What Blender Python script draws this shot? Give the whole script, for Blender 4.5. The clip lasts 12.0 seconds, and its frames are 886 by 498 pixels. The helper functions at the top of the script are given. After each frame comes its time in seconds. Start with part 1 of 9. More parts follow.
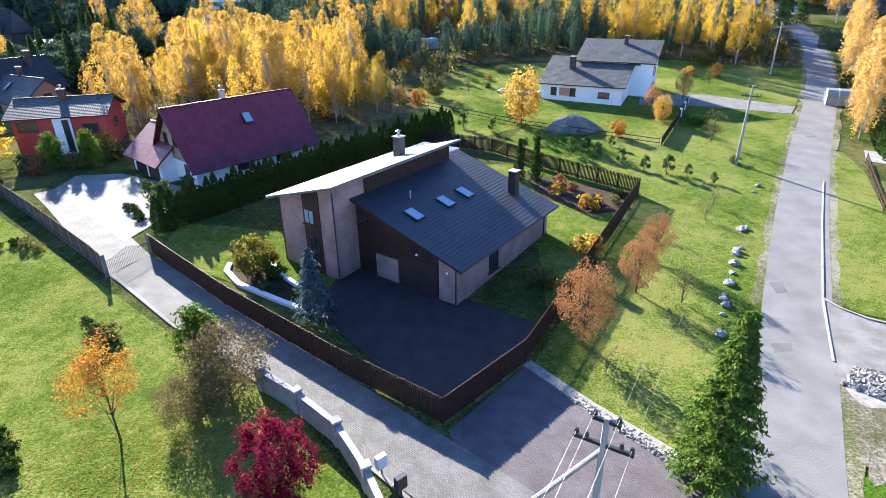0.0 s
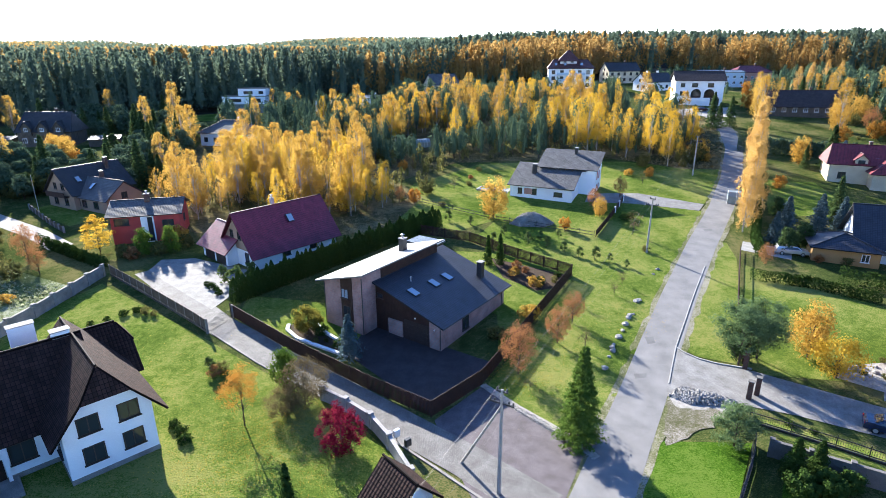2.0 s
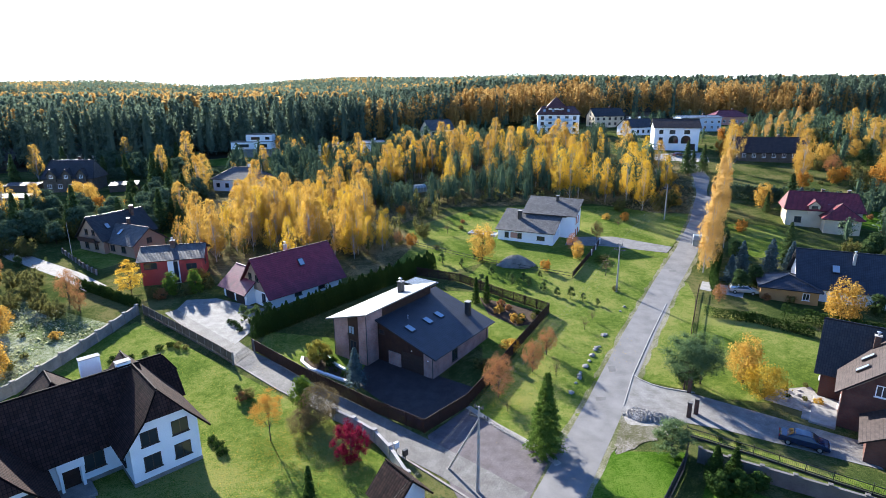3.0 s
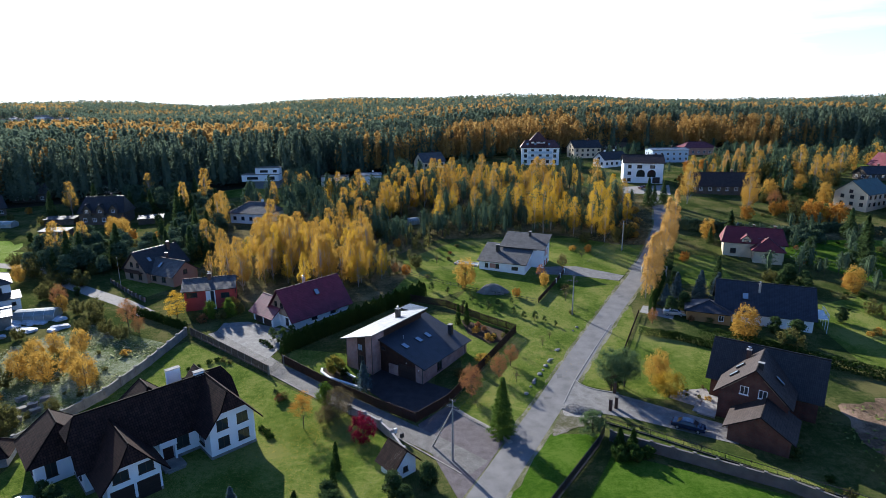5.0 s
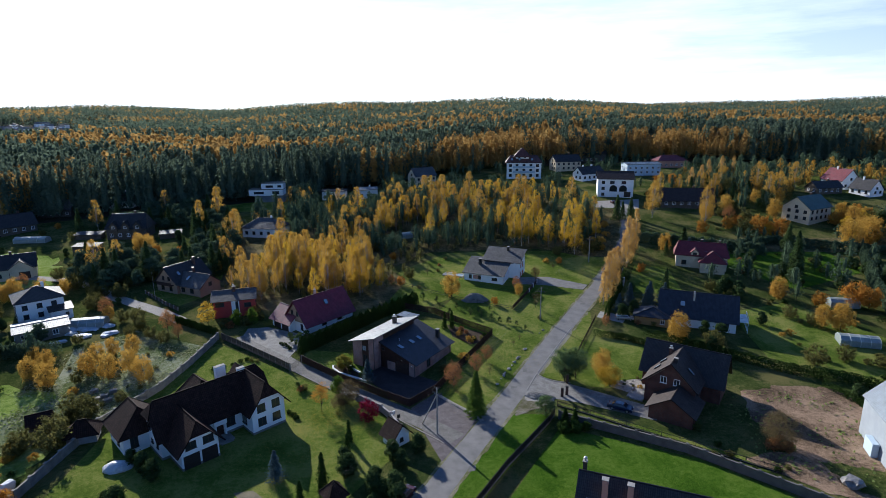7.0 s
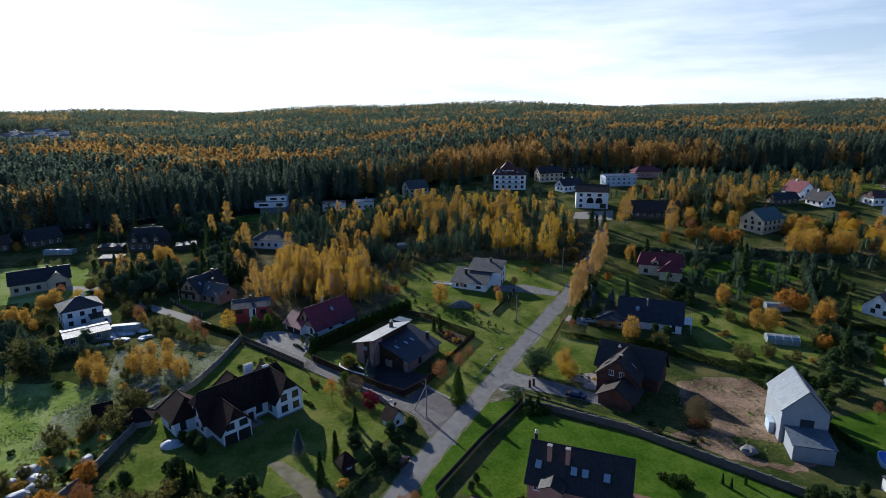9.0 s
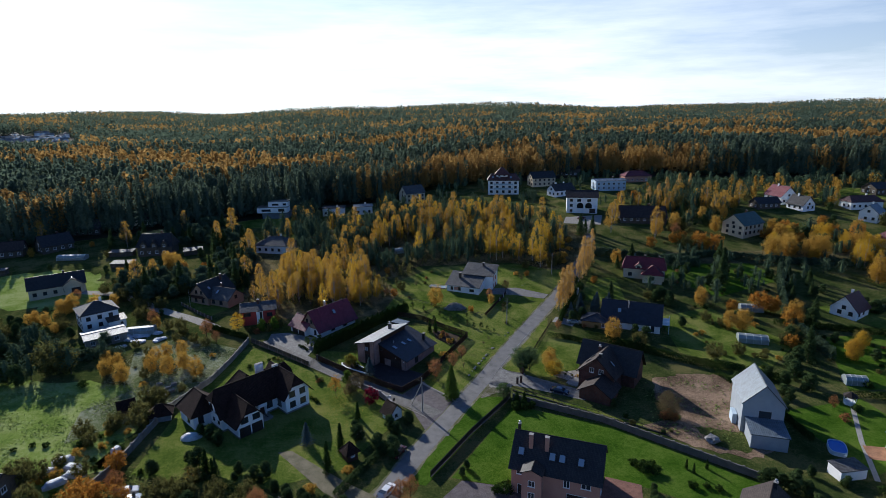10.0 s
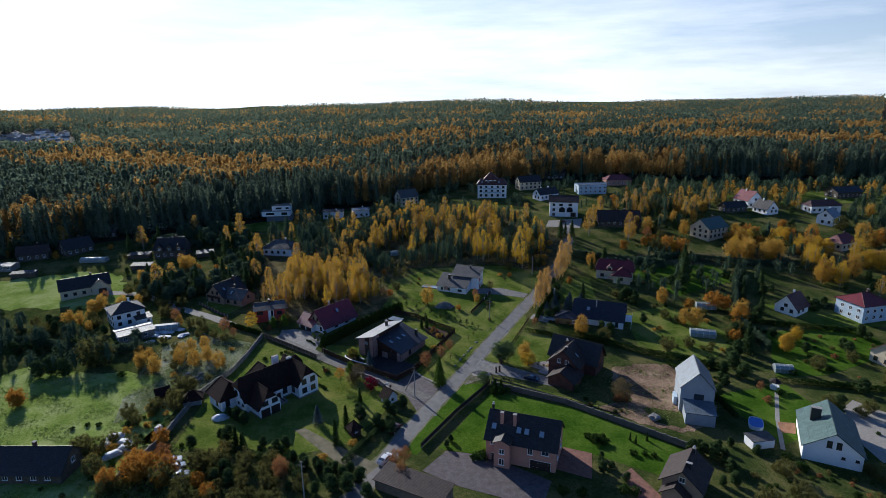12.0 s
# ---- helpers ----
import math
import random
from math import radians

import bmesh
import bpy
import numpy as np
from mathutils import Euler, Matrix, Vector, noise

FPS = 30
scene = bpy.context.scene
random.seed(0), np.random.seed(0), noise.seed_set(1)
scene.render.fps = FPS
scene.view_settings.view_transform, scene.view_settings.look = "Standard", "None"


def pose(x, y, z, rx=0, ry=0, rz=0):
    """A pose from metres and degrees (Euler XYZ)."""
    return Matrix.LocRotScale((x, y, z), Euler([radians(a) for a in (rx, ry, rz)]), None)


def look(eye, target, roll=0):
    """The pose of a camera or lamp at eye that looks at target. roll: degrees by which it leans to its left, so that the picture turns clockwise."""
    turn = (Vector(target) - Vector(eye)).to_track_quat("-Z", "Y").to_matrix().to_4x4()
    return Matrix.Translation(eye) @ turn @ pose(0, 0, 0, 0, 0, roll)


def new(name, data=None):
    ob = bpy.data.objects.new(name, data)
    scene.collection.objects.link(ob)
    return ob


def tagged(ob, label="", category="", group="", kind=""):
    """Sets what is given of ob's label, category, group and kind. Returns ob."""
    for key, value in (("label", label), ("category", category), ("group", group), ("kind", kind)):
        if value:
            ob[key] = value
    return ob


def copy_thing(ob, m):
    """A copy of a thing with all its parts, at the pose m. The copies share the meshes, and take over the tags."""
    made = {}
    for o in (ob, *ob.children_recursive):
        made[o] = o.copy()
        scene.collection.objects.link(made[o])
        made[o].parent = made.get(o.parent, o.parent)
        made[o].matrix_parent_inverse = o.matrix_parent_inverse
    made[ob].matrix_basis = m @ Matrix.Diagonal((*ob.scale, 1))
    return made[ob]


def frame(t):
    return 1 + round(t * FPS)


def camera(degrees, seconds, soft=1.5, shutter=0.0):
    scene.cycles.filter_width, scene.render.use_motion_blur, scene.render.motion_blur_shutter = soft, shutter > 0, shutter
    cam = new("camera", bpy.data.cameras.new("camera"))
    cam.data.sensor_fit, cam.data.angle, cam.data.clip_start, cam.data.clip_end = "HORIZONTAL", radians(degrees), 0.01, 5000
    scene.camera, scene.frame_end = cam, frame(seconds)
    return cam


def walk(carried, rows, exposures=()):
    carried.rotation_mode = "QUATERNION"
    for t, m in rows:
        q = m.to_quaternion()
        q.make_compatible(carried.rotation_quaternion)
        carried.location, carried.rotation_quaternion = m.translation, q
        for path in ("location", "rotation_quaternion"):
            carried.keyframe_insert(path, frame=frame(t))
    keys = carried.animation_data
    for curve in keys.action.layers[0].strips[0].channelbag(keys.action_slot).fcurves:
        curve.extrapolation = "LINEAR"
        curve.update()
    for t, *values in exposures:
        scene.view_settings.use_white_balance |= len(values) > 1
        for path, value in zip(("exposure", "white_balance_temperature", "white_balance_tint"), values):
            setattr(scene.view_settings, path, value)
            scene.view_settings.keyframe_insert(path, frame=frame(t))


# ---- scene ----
cam = camera(77.00, 12.0, soft=0.6)
PATH = [
    (0.0, 0.00, 0.00, 21.00, 64.51, 0.55, -0.26),
    (0.5, -0.02, -5.00, 23.44, 66.16, 0.25, -0.39),
    (1.0, 0.01, -10.02, 25.88, 67.81, 0.20, -0.57),
    (1.5, 0.12, -15.12, 28.32, 69.45, 0.18, -0.80),
    (2.0, 0.34, -20.34, 30.79, 71.16, 0.20, -0.98),
    (2.5, 0.63, -25.61, 33.27, 72.83, 0.23, -1.11),
    (3.0, 0.93, -30.92, 35.76, 74.54, 0.32, -1.27),
    (3.5, 1.22, -36.28, 38.23, 75.80, 0.44, -1.46),
    (5.5, 2.13, -57.79, 47.97, 76.03, 0.42, -1.96),
    (6.0, 2.35, -63.25, 50.40, 76.03, 0.46, -2.13),
    (6.5, 2.55, -68.71, 52.85, 76.03, 0.50, -2.25),
    (7.0, 2.74, -74.15, 55.31, 76.01, 0.57, -2.46),
    (9.0, 3.49, -95.85, 65.18, 75.92, 0.71, -3.07),
    (9.5, 3.68, -101.24, 67.67, 75.89, 0.81, -3.22),
    (10.0, 3.87, -106.66, 70.20, 75.85, 0.85, -3.35),
    (10.5, 4.04, -112.13, 72.75, 75.85, 0.82, -3.43),
    (11.0, 4.22, -117.61, 75.30, 75.84, 0.79, -3.61),
    (11.5, 4.40, -123.10, 77.87, 75.67, 0.75, -3.70),
    (12.0, 4.58, -128.57, 80.45, 75.13, 0.82, -3.84),
]
# (seconds, stops, kelvin, tint) of the picture's brightness
EXPOSURES = [(0.0, 2.24, 6550, 10), (1.5, 2.14, 6500, 10), (2.5, 2.03, 6450, 10), (3.5, 1.62, 6400, 10), (5.5, 0.86, 6280, 10), (7.0, 0.53, 6250, 10), (9.0, 0.2, 6250, 10), (12.0, 0.14, 6250, 10)]
walk(cam, [(t, pose(x, y, z, rx, ry, rz)) for t, x, y, z, rx, ry, rz in PATH], EXPOSURES)

# ---- world and sun ----
SUN_AZIMUTH, SUN_HEIGHT = 120.0, 23.0
world = bpy.data.worlds.new("sky")
scene.world = world
world.use_nodes = True
wn, wl = world.node_tree.nodes, world.node_tree.links
sky = wn.new("ShaderNodeTexSky")
sky.sky_type, sky.sun_disc = "NISHITA", False
sky.sun_elevation, sky.sun_rotation = radians(SUN_HEIGHT), radians(90 - SUN_AZIMUTH)
sky.air_density, sky.dust_density, sky.ozone_density, sky.altitude = 1.0, 0.7, 1.6, 80
wn["Background"].inputs["Strength"].default_value = 0.058
tone = wn.new("ShaderNodeHueSaturation")
tone.inputs["Saturation"].default_value = 1.0
wl.new(sky.outputs["Color"], tone.inputs["Color"])
cool = wn.new("ShaderNodeMix")
cool.data_type, cool.blend_type = "RGBA", "MULTIPLY"
cool.inputs["Factor"].default_value, cool.inputs["B"].default_value = 1.0, (0.68, 1.08, 1.76, 1)
wl.new(tone.outputs["Color"], cool.inputs["A"])
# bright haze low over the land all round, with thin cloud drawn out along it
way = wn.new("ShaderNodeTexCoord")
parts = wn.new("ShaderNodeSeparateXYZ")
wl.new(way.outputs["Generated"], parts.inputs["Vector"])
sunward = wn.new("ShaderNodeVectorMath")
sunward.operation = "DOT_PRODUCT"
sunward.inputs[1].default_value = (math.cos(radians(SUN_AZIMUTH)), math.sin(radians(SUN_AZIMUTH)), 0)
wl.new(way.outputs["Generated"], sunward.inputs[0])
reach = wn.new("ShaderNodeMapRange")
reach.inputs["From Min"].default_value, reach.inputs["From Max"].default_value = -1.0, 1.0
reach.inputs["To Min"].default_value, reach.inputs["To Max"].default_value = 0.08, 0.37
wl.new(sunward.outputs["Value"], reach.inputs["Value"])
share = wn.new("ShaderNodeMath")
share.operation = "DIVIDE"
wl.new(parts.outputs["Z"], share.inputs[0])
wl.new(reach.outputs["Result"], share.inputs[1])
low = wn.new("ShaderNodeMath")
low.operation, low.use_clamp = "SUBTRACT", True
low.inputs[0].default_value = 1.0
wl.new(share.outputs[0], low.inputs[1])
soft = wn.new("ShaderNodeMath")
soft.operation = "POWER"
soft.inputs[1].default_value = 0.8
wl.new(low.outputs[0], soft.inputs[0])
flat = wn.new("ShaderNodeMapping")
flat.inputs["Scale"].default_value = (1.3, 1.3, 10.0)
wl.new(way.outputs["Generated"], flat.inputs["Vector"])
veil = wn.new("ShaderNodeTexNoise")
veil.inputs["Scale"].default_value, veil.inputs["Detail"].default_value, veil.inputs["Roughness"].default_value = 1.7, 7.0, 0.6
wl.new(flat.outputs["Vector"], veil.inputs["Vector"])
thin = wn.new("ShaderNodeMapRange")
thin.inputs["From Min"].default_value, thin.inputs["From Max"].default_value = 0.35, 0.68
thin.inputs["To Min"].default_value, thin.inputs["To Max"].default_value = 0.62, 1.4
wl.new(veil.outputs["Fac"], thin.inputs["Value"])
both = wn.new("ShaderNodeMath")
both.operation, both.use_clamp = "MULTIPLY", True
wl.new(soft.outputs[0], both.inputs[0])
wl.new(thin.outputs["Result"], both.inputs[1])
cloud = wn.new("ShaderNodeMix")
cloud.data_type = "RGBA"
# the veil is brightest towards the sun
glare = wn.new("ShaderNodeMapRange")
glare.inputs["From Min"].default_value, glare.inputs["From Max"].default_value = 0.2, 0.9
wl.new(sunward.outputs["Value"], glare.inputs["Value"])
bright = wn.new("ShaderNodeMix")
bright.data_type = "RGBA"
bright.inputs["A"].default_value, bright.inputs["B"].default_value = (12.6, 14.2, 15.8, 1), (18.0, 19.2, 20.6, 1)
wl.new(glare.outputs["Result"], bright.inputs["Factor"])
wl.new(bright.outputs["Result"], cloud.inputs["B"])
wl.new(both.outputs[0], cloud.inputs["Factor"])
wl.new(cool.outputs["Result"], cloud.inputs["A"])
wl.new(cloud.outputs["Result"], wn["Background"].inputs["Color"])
sun = new("sun", bpy.data.lights.new("sun", "SUN"))
sun.data.energy, sun.data.angle, sun.data.color = 5.0, radians(0.6), (1.0, 0.965, 0.9)
sa, sh = radians(SUN_AZIMUTH), radians(SUN_HEIGHT)
sun.matrix_world = look((0, 0, 60), (-math.cos(sa) * math.cos(sh) * 10, -math.sin(sa) * math.cos(sh) * 10, 60 - math.sin(sh) * 10))


# ---- materials ----
def node_mat(name):
    m = bpy.data.materials.new(name)
    m.use_nodes = True
    return m, m.node_tree.nodes, m.node_tree.links, m.node_tree.nodes["Principled BSDF"]


def mat(name, c1, c2=None, rough=0.8, scale=3.0, fine=40.0, bump=0.15, metal=0.0, spec=0.3, island=0.0, obj=0.0):
    """A surface of two tones mixed by broad and fine noise, with a fine relief."""
    m, n, l, p = node_mat(name)
    c2 = c2 or tuple(c * 0.75 for c in c1)
    geo = n.new("ShaderNodeNewGeometry")
    a, b = n.new("ShaderNodeTexNoise"), n.new("ShaderNodeTexNoise")
    for t, s, d in ((a, scale, 5.0), (b, fine, 3.0)):
        t.inputs["Scale"].default_value, t.inputs["Detail"].default_value = s, d
        l.new(geo.outputs["Position"], t.inputs["Vector"])
    mixv = n.new("ShaderNodeMath")
    mixv.operation = "MULTIPLY_ADD"
    l.new(b.outputs["Fac"], mixv.inputs[0])
    mixv.inputs[1].default_value = 0.5
    half = n.new("ShaderNodeMath")
    half.operation = "MULTIPLY"
    half.inputs[1].default_value = 0.75
    l.new(a.outputs["Fac"], half.inputs[0])
    l.new(half.outputs[0], mixv.inputs[2])
    ramp = n.new("ShaderNodeValToRGB")
    ramp.color_ramp.elements[0].position, ramp.color_ramp.elements[1].position = 0.42, 0.82
    ramp.color_ramp.elements[0].color, ramp.color_ramp.elements[1].color = (*c2, 1), (*c1, 1)
    l.new(mixv.outputs[0], ramp.inputs["Fac"])
    out = ramp.outputs["Color"]
    if island or obj:
        hsv = n.new("ShaderNodeHueSaturation")
        add = n.new("ShaderNodeMath")
        add.operation = "MULTIPLY_ADD"
        add.inputs[2].default_value = 1.0
        rnd = n.new("ShaderNodeMath")
        rnd.operation = "SUBTRACT"
        rnd.inputs[1].default_value = 0.5
        if island:
            l.new(geo.outputs["Random Per Island"], rnd.inputs[0])
        else:
            info = n.new("ShaderNodeObjectInfo")
            l.new(info.outputs["Random"], rnd.inputs[0])
        add.inputs[1].default_value = 2 * (island or obj)
        l.new(rnd.outputs[0], add.inputs[0])
        l.new(add.outputs[0], hsv.inputs["Value"])
        l.new(out, hsv.inputs["Color"])
        out = hsv.outputs["Color"]
    l.new(out, p.inputs["Base Color"])
    p.inputs["Roughness"].default_value, p.inputs["Metallic"].default_value = rough, metal
    p.inputs["Specular IOR Level"].default_value = spec
    if bump:
        bp = n.new("ShaderNodeBump")
        bp.inputs["Strength"].default_value, bp.inputs["Distance"].default_value = bump, 0.05
        l.new(b.outputs["Fac"], bp.inputs["Height"])
        l.new(bp.outputs["Normal"], p.inputs["Normal"])
    return m


def turf(name, dark, green, straw, worn=0.62):
    """Grass: green patches mottled by straw and by fallen leaves, blade-fine relief."""
    m, n, l, p = node_mat(name)
    geo = n.new("ShaderNodeNewGeometry")
    fac = []
    for s, d, r in ((0.11, 4.0, 0.6), (1.3, 5.0, 0.7), (7.0, 4.0, 0.75)):
        t = n.new("ShaderNodeTexNoise")
        t.inputs["Scale"].default_value, t.inputs["Detail"].default_value, t.inputs["Roughness"].default_value = s, d, r
        l.new(geo.outputs["Position"], t.inputs["Vector"])
        fac.append(t.outputs["Fac"])
    add = n.new("ShaderNodeMath")
    add.operation = "MULTIPLY_ADD"
    add.inputs[1].default_value = 0.8
    l.new(fac[0], add.inputs[0])
    both = n.new("ShaderNodeMath")
    both.operation = "MULTIPLY_ADD"
    both.inputs[1].default_value = 0.5
    l.new(fac[1], both.inputs[0])
    fine = n.new("ShaderNodeMath")
    fine.operation = "MULTIPLY_ADD"
    fine.inputs[1].default_value, fine.inputs[2].default_value = 1.0, -0.25
    l.new(fac[2], fine.inputs[0])
    l.new(fine.outputs[0], both.inputs[2])
    l.new(both.outputs[0], add.inputs[2])
    ramp = n.new("ShaderNodeValToRGB")
    el = ramp.color_ramp.elements
    el[0].position, el[0].color = 0.7, (*dark, 1)
    el[1].position, el[1].color = worn + 0.5, (*straw, 1)
    mid = el.new(0.9)
    mid.color = (*green, 1)
    l.new(add.outputs[0], ramp.inputs["Fac"])
    l.new(ramp.outputs["Color"], p.inputs["Base Color"])
    p.inputs["Roughness"].default_value, p.inputs["Specular IOR Level"].default_value = 1.0, 0.0
    bp = n.new("ShaderNodeBump")
    bp.inputs["Strength"].default_value, bp.inputs["Distance"].default_value = 1.0, 0.09
    l.new(both.outputs[0], bp.inputs["Height"])
    l.new(bp.outputs["Normal"], p.inputs["Normal"])
    return m


def leaf_mat(name, c1, c2, through_part=0.45, tree_var=0.35, wood=False):
    """Leaves: two tones from leaf to leaf and tree to tree, light passing through them."""
    m, n, l, p = node_mat(name)
    geo, info = n.new("ShaderNodeNewGeometry"), n.new("ShaderNodeObjectInfo")
    mix = n.new("ShaderNodeMix")
    mix.data_type = "RGBA"
    mix.inputs["A"].default_value, mix.inputs["B"].default_value = (*c1, 1), (*c2, 1)
    av = n.new("ShaderNodeMath")
    av.operation = "MULTIPLY_ADD"
    l.new(geo.outputs["Random Per Island"], av.inputs[0])
    av.inputs[1].default_value = 0.65
    sc = n.new("ShaderNodeMath")
    sc.operation = "MULTIPLY"
    sc.inputs[1].default_value = tree_var
    if wood:
        slow = n.new("ShaderNodeTexNoise")
        slow.inputs["Scale"].default_value, slow.inputs["Detail"].default_value = 0.13, 2.0
        l.new(geo.outputs["Position"], slow.inputs["Vector"])
        l.new(slow.outputs["Fac"], sc.inputs[0])
    else:
        l.new(info.outputs["Random"], sc.inputs[0])
    l.new(sc.outputs[0], av.inputs[2])
    l.new(av.outputs[0], mix.inputs["Factor"])
    d, t, ms = n.new("ShaderNodeBsdfDiffuse"), n.new("ShaderNodeBsdfTranslucent"), n.new("ShaderNodeMixShader")
    l.new(mix.outputs["Result"], d.inputs["Color"])
    l.new(mix.outputs["Result"], t.inputs["Color"])
    ms.inputs[0].default_value = through_part
    l.new(d.outputs[0], ms.inputs[1])
    l.new(t.outputs[0], ms.inputs[2])
    l.new(ms.outputs[0], n["Material Output"].inputs["Surface"])
    n.remove(p)
    return m


def tile_mat(name, c1, c2, course=0.34, wide=0.22, rough=0.6, bump=0.6, spec=0.4):
    """Roof tiles: each course and column picked out in relief, tile by tile in tone (along the mesh's own uv, in metres)."""
    m, n, l, p = node_mat(name)
    uv = n.new("ShaderNodeUVMap")
    br = n.new("ShaderNodeTexBrick")
    br.offset = 0.0
    br.inputs["Color1"].default_value, br.inputs["Color2"].default_value = (*c1, 1), (*c2, 1)
    br.inputs["Mortar"].default_value = tuple(c * 0.45 for c in c2) + (1,)
    br.inputs["Scale"].default_value = 1.0
    br.inputs["Mortar Size"].default_value, br.inputs["Mortar Smooth"].default_value = 0.03, 0.6
    br.inputs["Brick Width"].default_value, br.inputs["Row Height"].default_value = wide, course
    l.new(uv.outputs["UV"], br.inputs["Vector"])
    no = n.new("ShaderNodeTexNoise")
    no.inputs["Scale"].default_value, no.inputs["Detail"].default_value = 0.9, 6.0
    geo = n.new("ShaderNodeNewGeometry")
    l.new(geo.outputs["Position"], no.inputs["Vector"])
    mx = n.new("ShaderNodeMix")
    mx.data_type, mx.blend_type = "RGBA", "MULTIPLY"
    mx.inputs["Factor"].default_value = 0.6
    rp = n.new("ShaderNodeValToRGB")
    rp.color_ramp.elements[0].color, rp.color_ramp.elements[1].color = (0.45, 0.45, 0.45, 1), (1, 1, 1, 1)
    rp.color_ramp.elements[0].position, rp.color_ramp.elements[1].position = 0.3, 0.62
    l.new(no.outputs["Fac"], rp.inputs["Fac"])
    l.new(br.outputs["Color"], mx.inputs["A"])
    l.new(rp.outputs["Color"], mx.inputs["B"])
    l.new(mx.outputs["Result"], p.inputs["Base Color"])
    wv = n.new("ShaderNodeTexWave")
    wv.wave_profile, wv.bands_direction = "SIN", "X"
    wv.inputs["Scale"].default_value = 1.0 / wide / 3.18 
    l.new(uv.outputs["UV"], wv.inputs["Vector"])
    bp = n.new("ShaderNodeBump")
    bp.inputs["Strength"].default_value, bp.inputs["Distance"].default_value = bump, 0.03
    l.new(wv.outputs["Fac"], bp.inputs["Height"])
    l.new(bp.outputs["Normal"], p.inputs["Normal"])
    p.inputs["Roughness"].default_value, p.inputs["Specular IOR Level"].default_value = rough, spec
    return m


def brick_mat(name, c1, c2, mortar, w=0.26, h=0.08, size=0.012, bump=0.4, offset=0.5, rough=0.85):
    """Bricks or paving stones laid along the mesh's own uv, in metres."""
    m, n, l, p = node_mat(name)
    uv = n.new("ShaderNodeUVMap")
    br = n.new("ShaderNodeTexBrick")
    br.offset = offset
    br.inputs["Color1"].default_value, br.inputs["Color2"].default_value, br.inputs["Mortar"].default_value = (*c1, 1), (*c2, 1), (*mortar, 1)
    br.inputs["Scale"].default_value, br.inputs["Mortar Size"].default_value = 1.0, size
    br.inputs["Brick Width"].default_value, br.inputs["Row Height"].default_value = w, h
    l.new(uv.outputs["UV"], br.inputs["Vector"])
    no, geo = n.new("ShaderNodeTexNoise"), n.new("ShaderNodeNewGeometry")
    no.inputs["Scale"].default_value, no.inputs["Detail"].default_value = 0.8, 7.0
    l.new(geo.outputs["Position"], no.inputs["Vector"])
    rp = n.new("ShaderNodeValToRGB")
    rp.color_ramp.elements[0].color, rp.color_ramp.elements[1].color = (0.62, 0.6, 0.58, 1), (1.05, 1.05, 1.05, 1)
    rp.color_ramp.elements[0].position, rp.color_ramp.elements[1].position = 0.32, 0.65
    l.new(no.outputs["Fac"], rp.inputs["Fac"])
    mx = n.new("ShaderNodeMix")
    mx.data_type, mx.blend_type = "RGBA", "MULTIPLY"
    mx.inputs["Factor"].default_value = 0.8
    l.new(br.outputs["Color"], mx.inputs["A"])
    l.new(rp.outputs["Color"], mx.inputs["B"])
    l.new(mx.outputs["Result"], p.inputs["Base Color"])
    bp = n.new("ShaderNodeBump")
    bp.invert = True
    bp.inputs["Strength"].default_value, bp.inputs["Distance"].default_value = bump, 0.02
    l.new(br.outputs["Fac"], bp.inputs["Height"])
    l.new(bp.outputs["Normal"], p.inputs["Normal"])
    p.inputs["Roughness"].default_value, p.inputs["Specular IOR Level"].default_value = rough, 0.3
    return m


def glass_mat(name, tint, rough=0.04):
    m, n, l, p = node_mat(name)
    p.inputs["Base Color"].default_value = (*tint, 1)
    p.inputs["Roughness"].default_value, p.inputs["Specular IOR Level"].default_value = rough, 0.9
    return m


LAWN = turf("mown_lawn", (0.045, 0.078, 0.013), (0.11, 0.152, 0.027), (0.205, 0.205, 0.06), 0.66)
LAWN_DEEP = turf("lush_lawn", (0.025, 0.06, 0.007), (0.055, 0.115, 0.012), (0.1, 0.15, 0.025), 0.7)
MEADOW = turf("rough_meadow", (0.09, 0.15, 0.028), (0.21, 0.28, 0.06), (0.32, 0.36, 0.14), 0.6)
FROST = turf("pale_tufted_grass", (0.06, 0.085, 0.03), (0.13, 0.155, 0.065), (0.3, 0.31, 0.22), 0.54)
DIRT = turf("gravelly_dirt", (0.08, 0.085, 0.035), (0.17, 0.15, 0.11), (0.28, 0.255, 0.215), 0.62)
GRASS = turf("rough_grass", (0.025, 0.042, 0.012), (0.06, 0.078, 0.022), (0.14, 0.125, 0.05), 0.58)
DRY = turf("dry_grass", (0.035, 0.04, 0.016), (0.085, 0.075, 0.034), (0.21, 0.17, 0.085), 0.56)
SHOULDER = turf("dusty_verge", (0.07, 0.085, 0.03), (0.16, 0.155, 0.08), (0.27, 0.25, 0.19), 0.58)
SOIL = turf("bare_sand", (0.06, 0.045, 0.03), (0.2, 0.135, 0.09), (0.36, 0.25, 0.17), 0.52)
ASPHALT = mat("worn_asphalt", (0.215, 0.205, 0.195), (0.13, 0.125, 0.12), 0.9, 0.5, 18.0, 0.4)
GRAVEL = mat("pale_gravel", (0.4, 0.37, 0.33), (0.2, 0.18, 0.15), 0.95, 3.0, 14.0, 1.0)
DRY_GRAVEL = mat("grassy_gravel", (0.2, 0.17, 0.11), (0.09, 0.085, 0.045), 0.95, 0.5, 6.0, 1.0)
STONE = mat("field_stone", (0.32, 0.3, 0.275), (0.14, 0.13, 0.12), 0.85, 2.0, 12.0, 0.6, island=0.25)
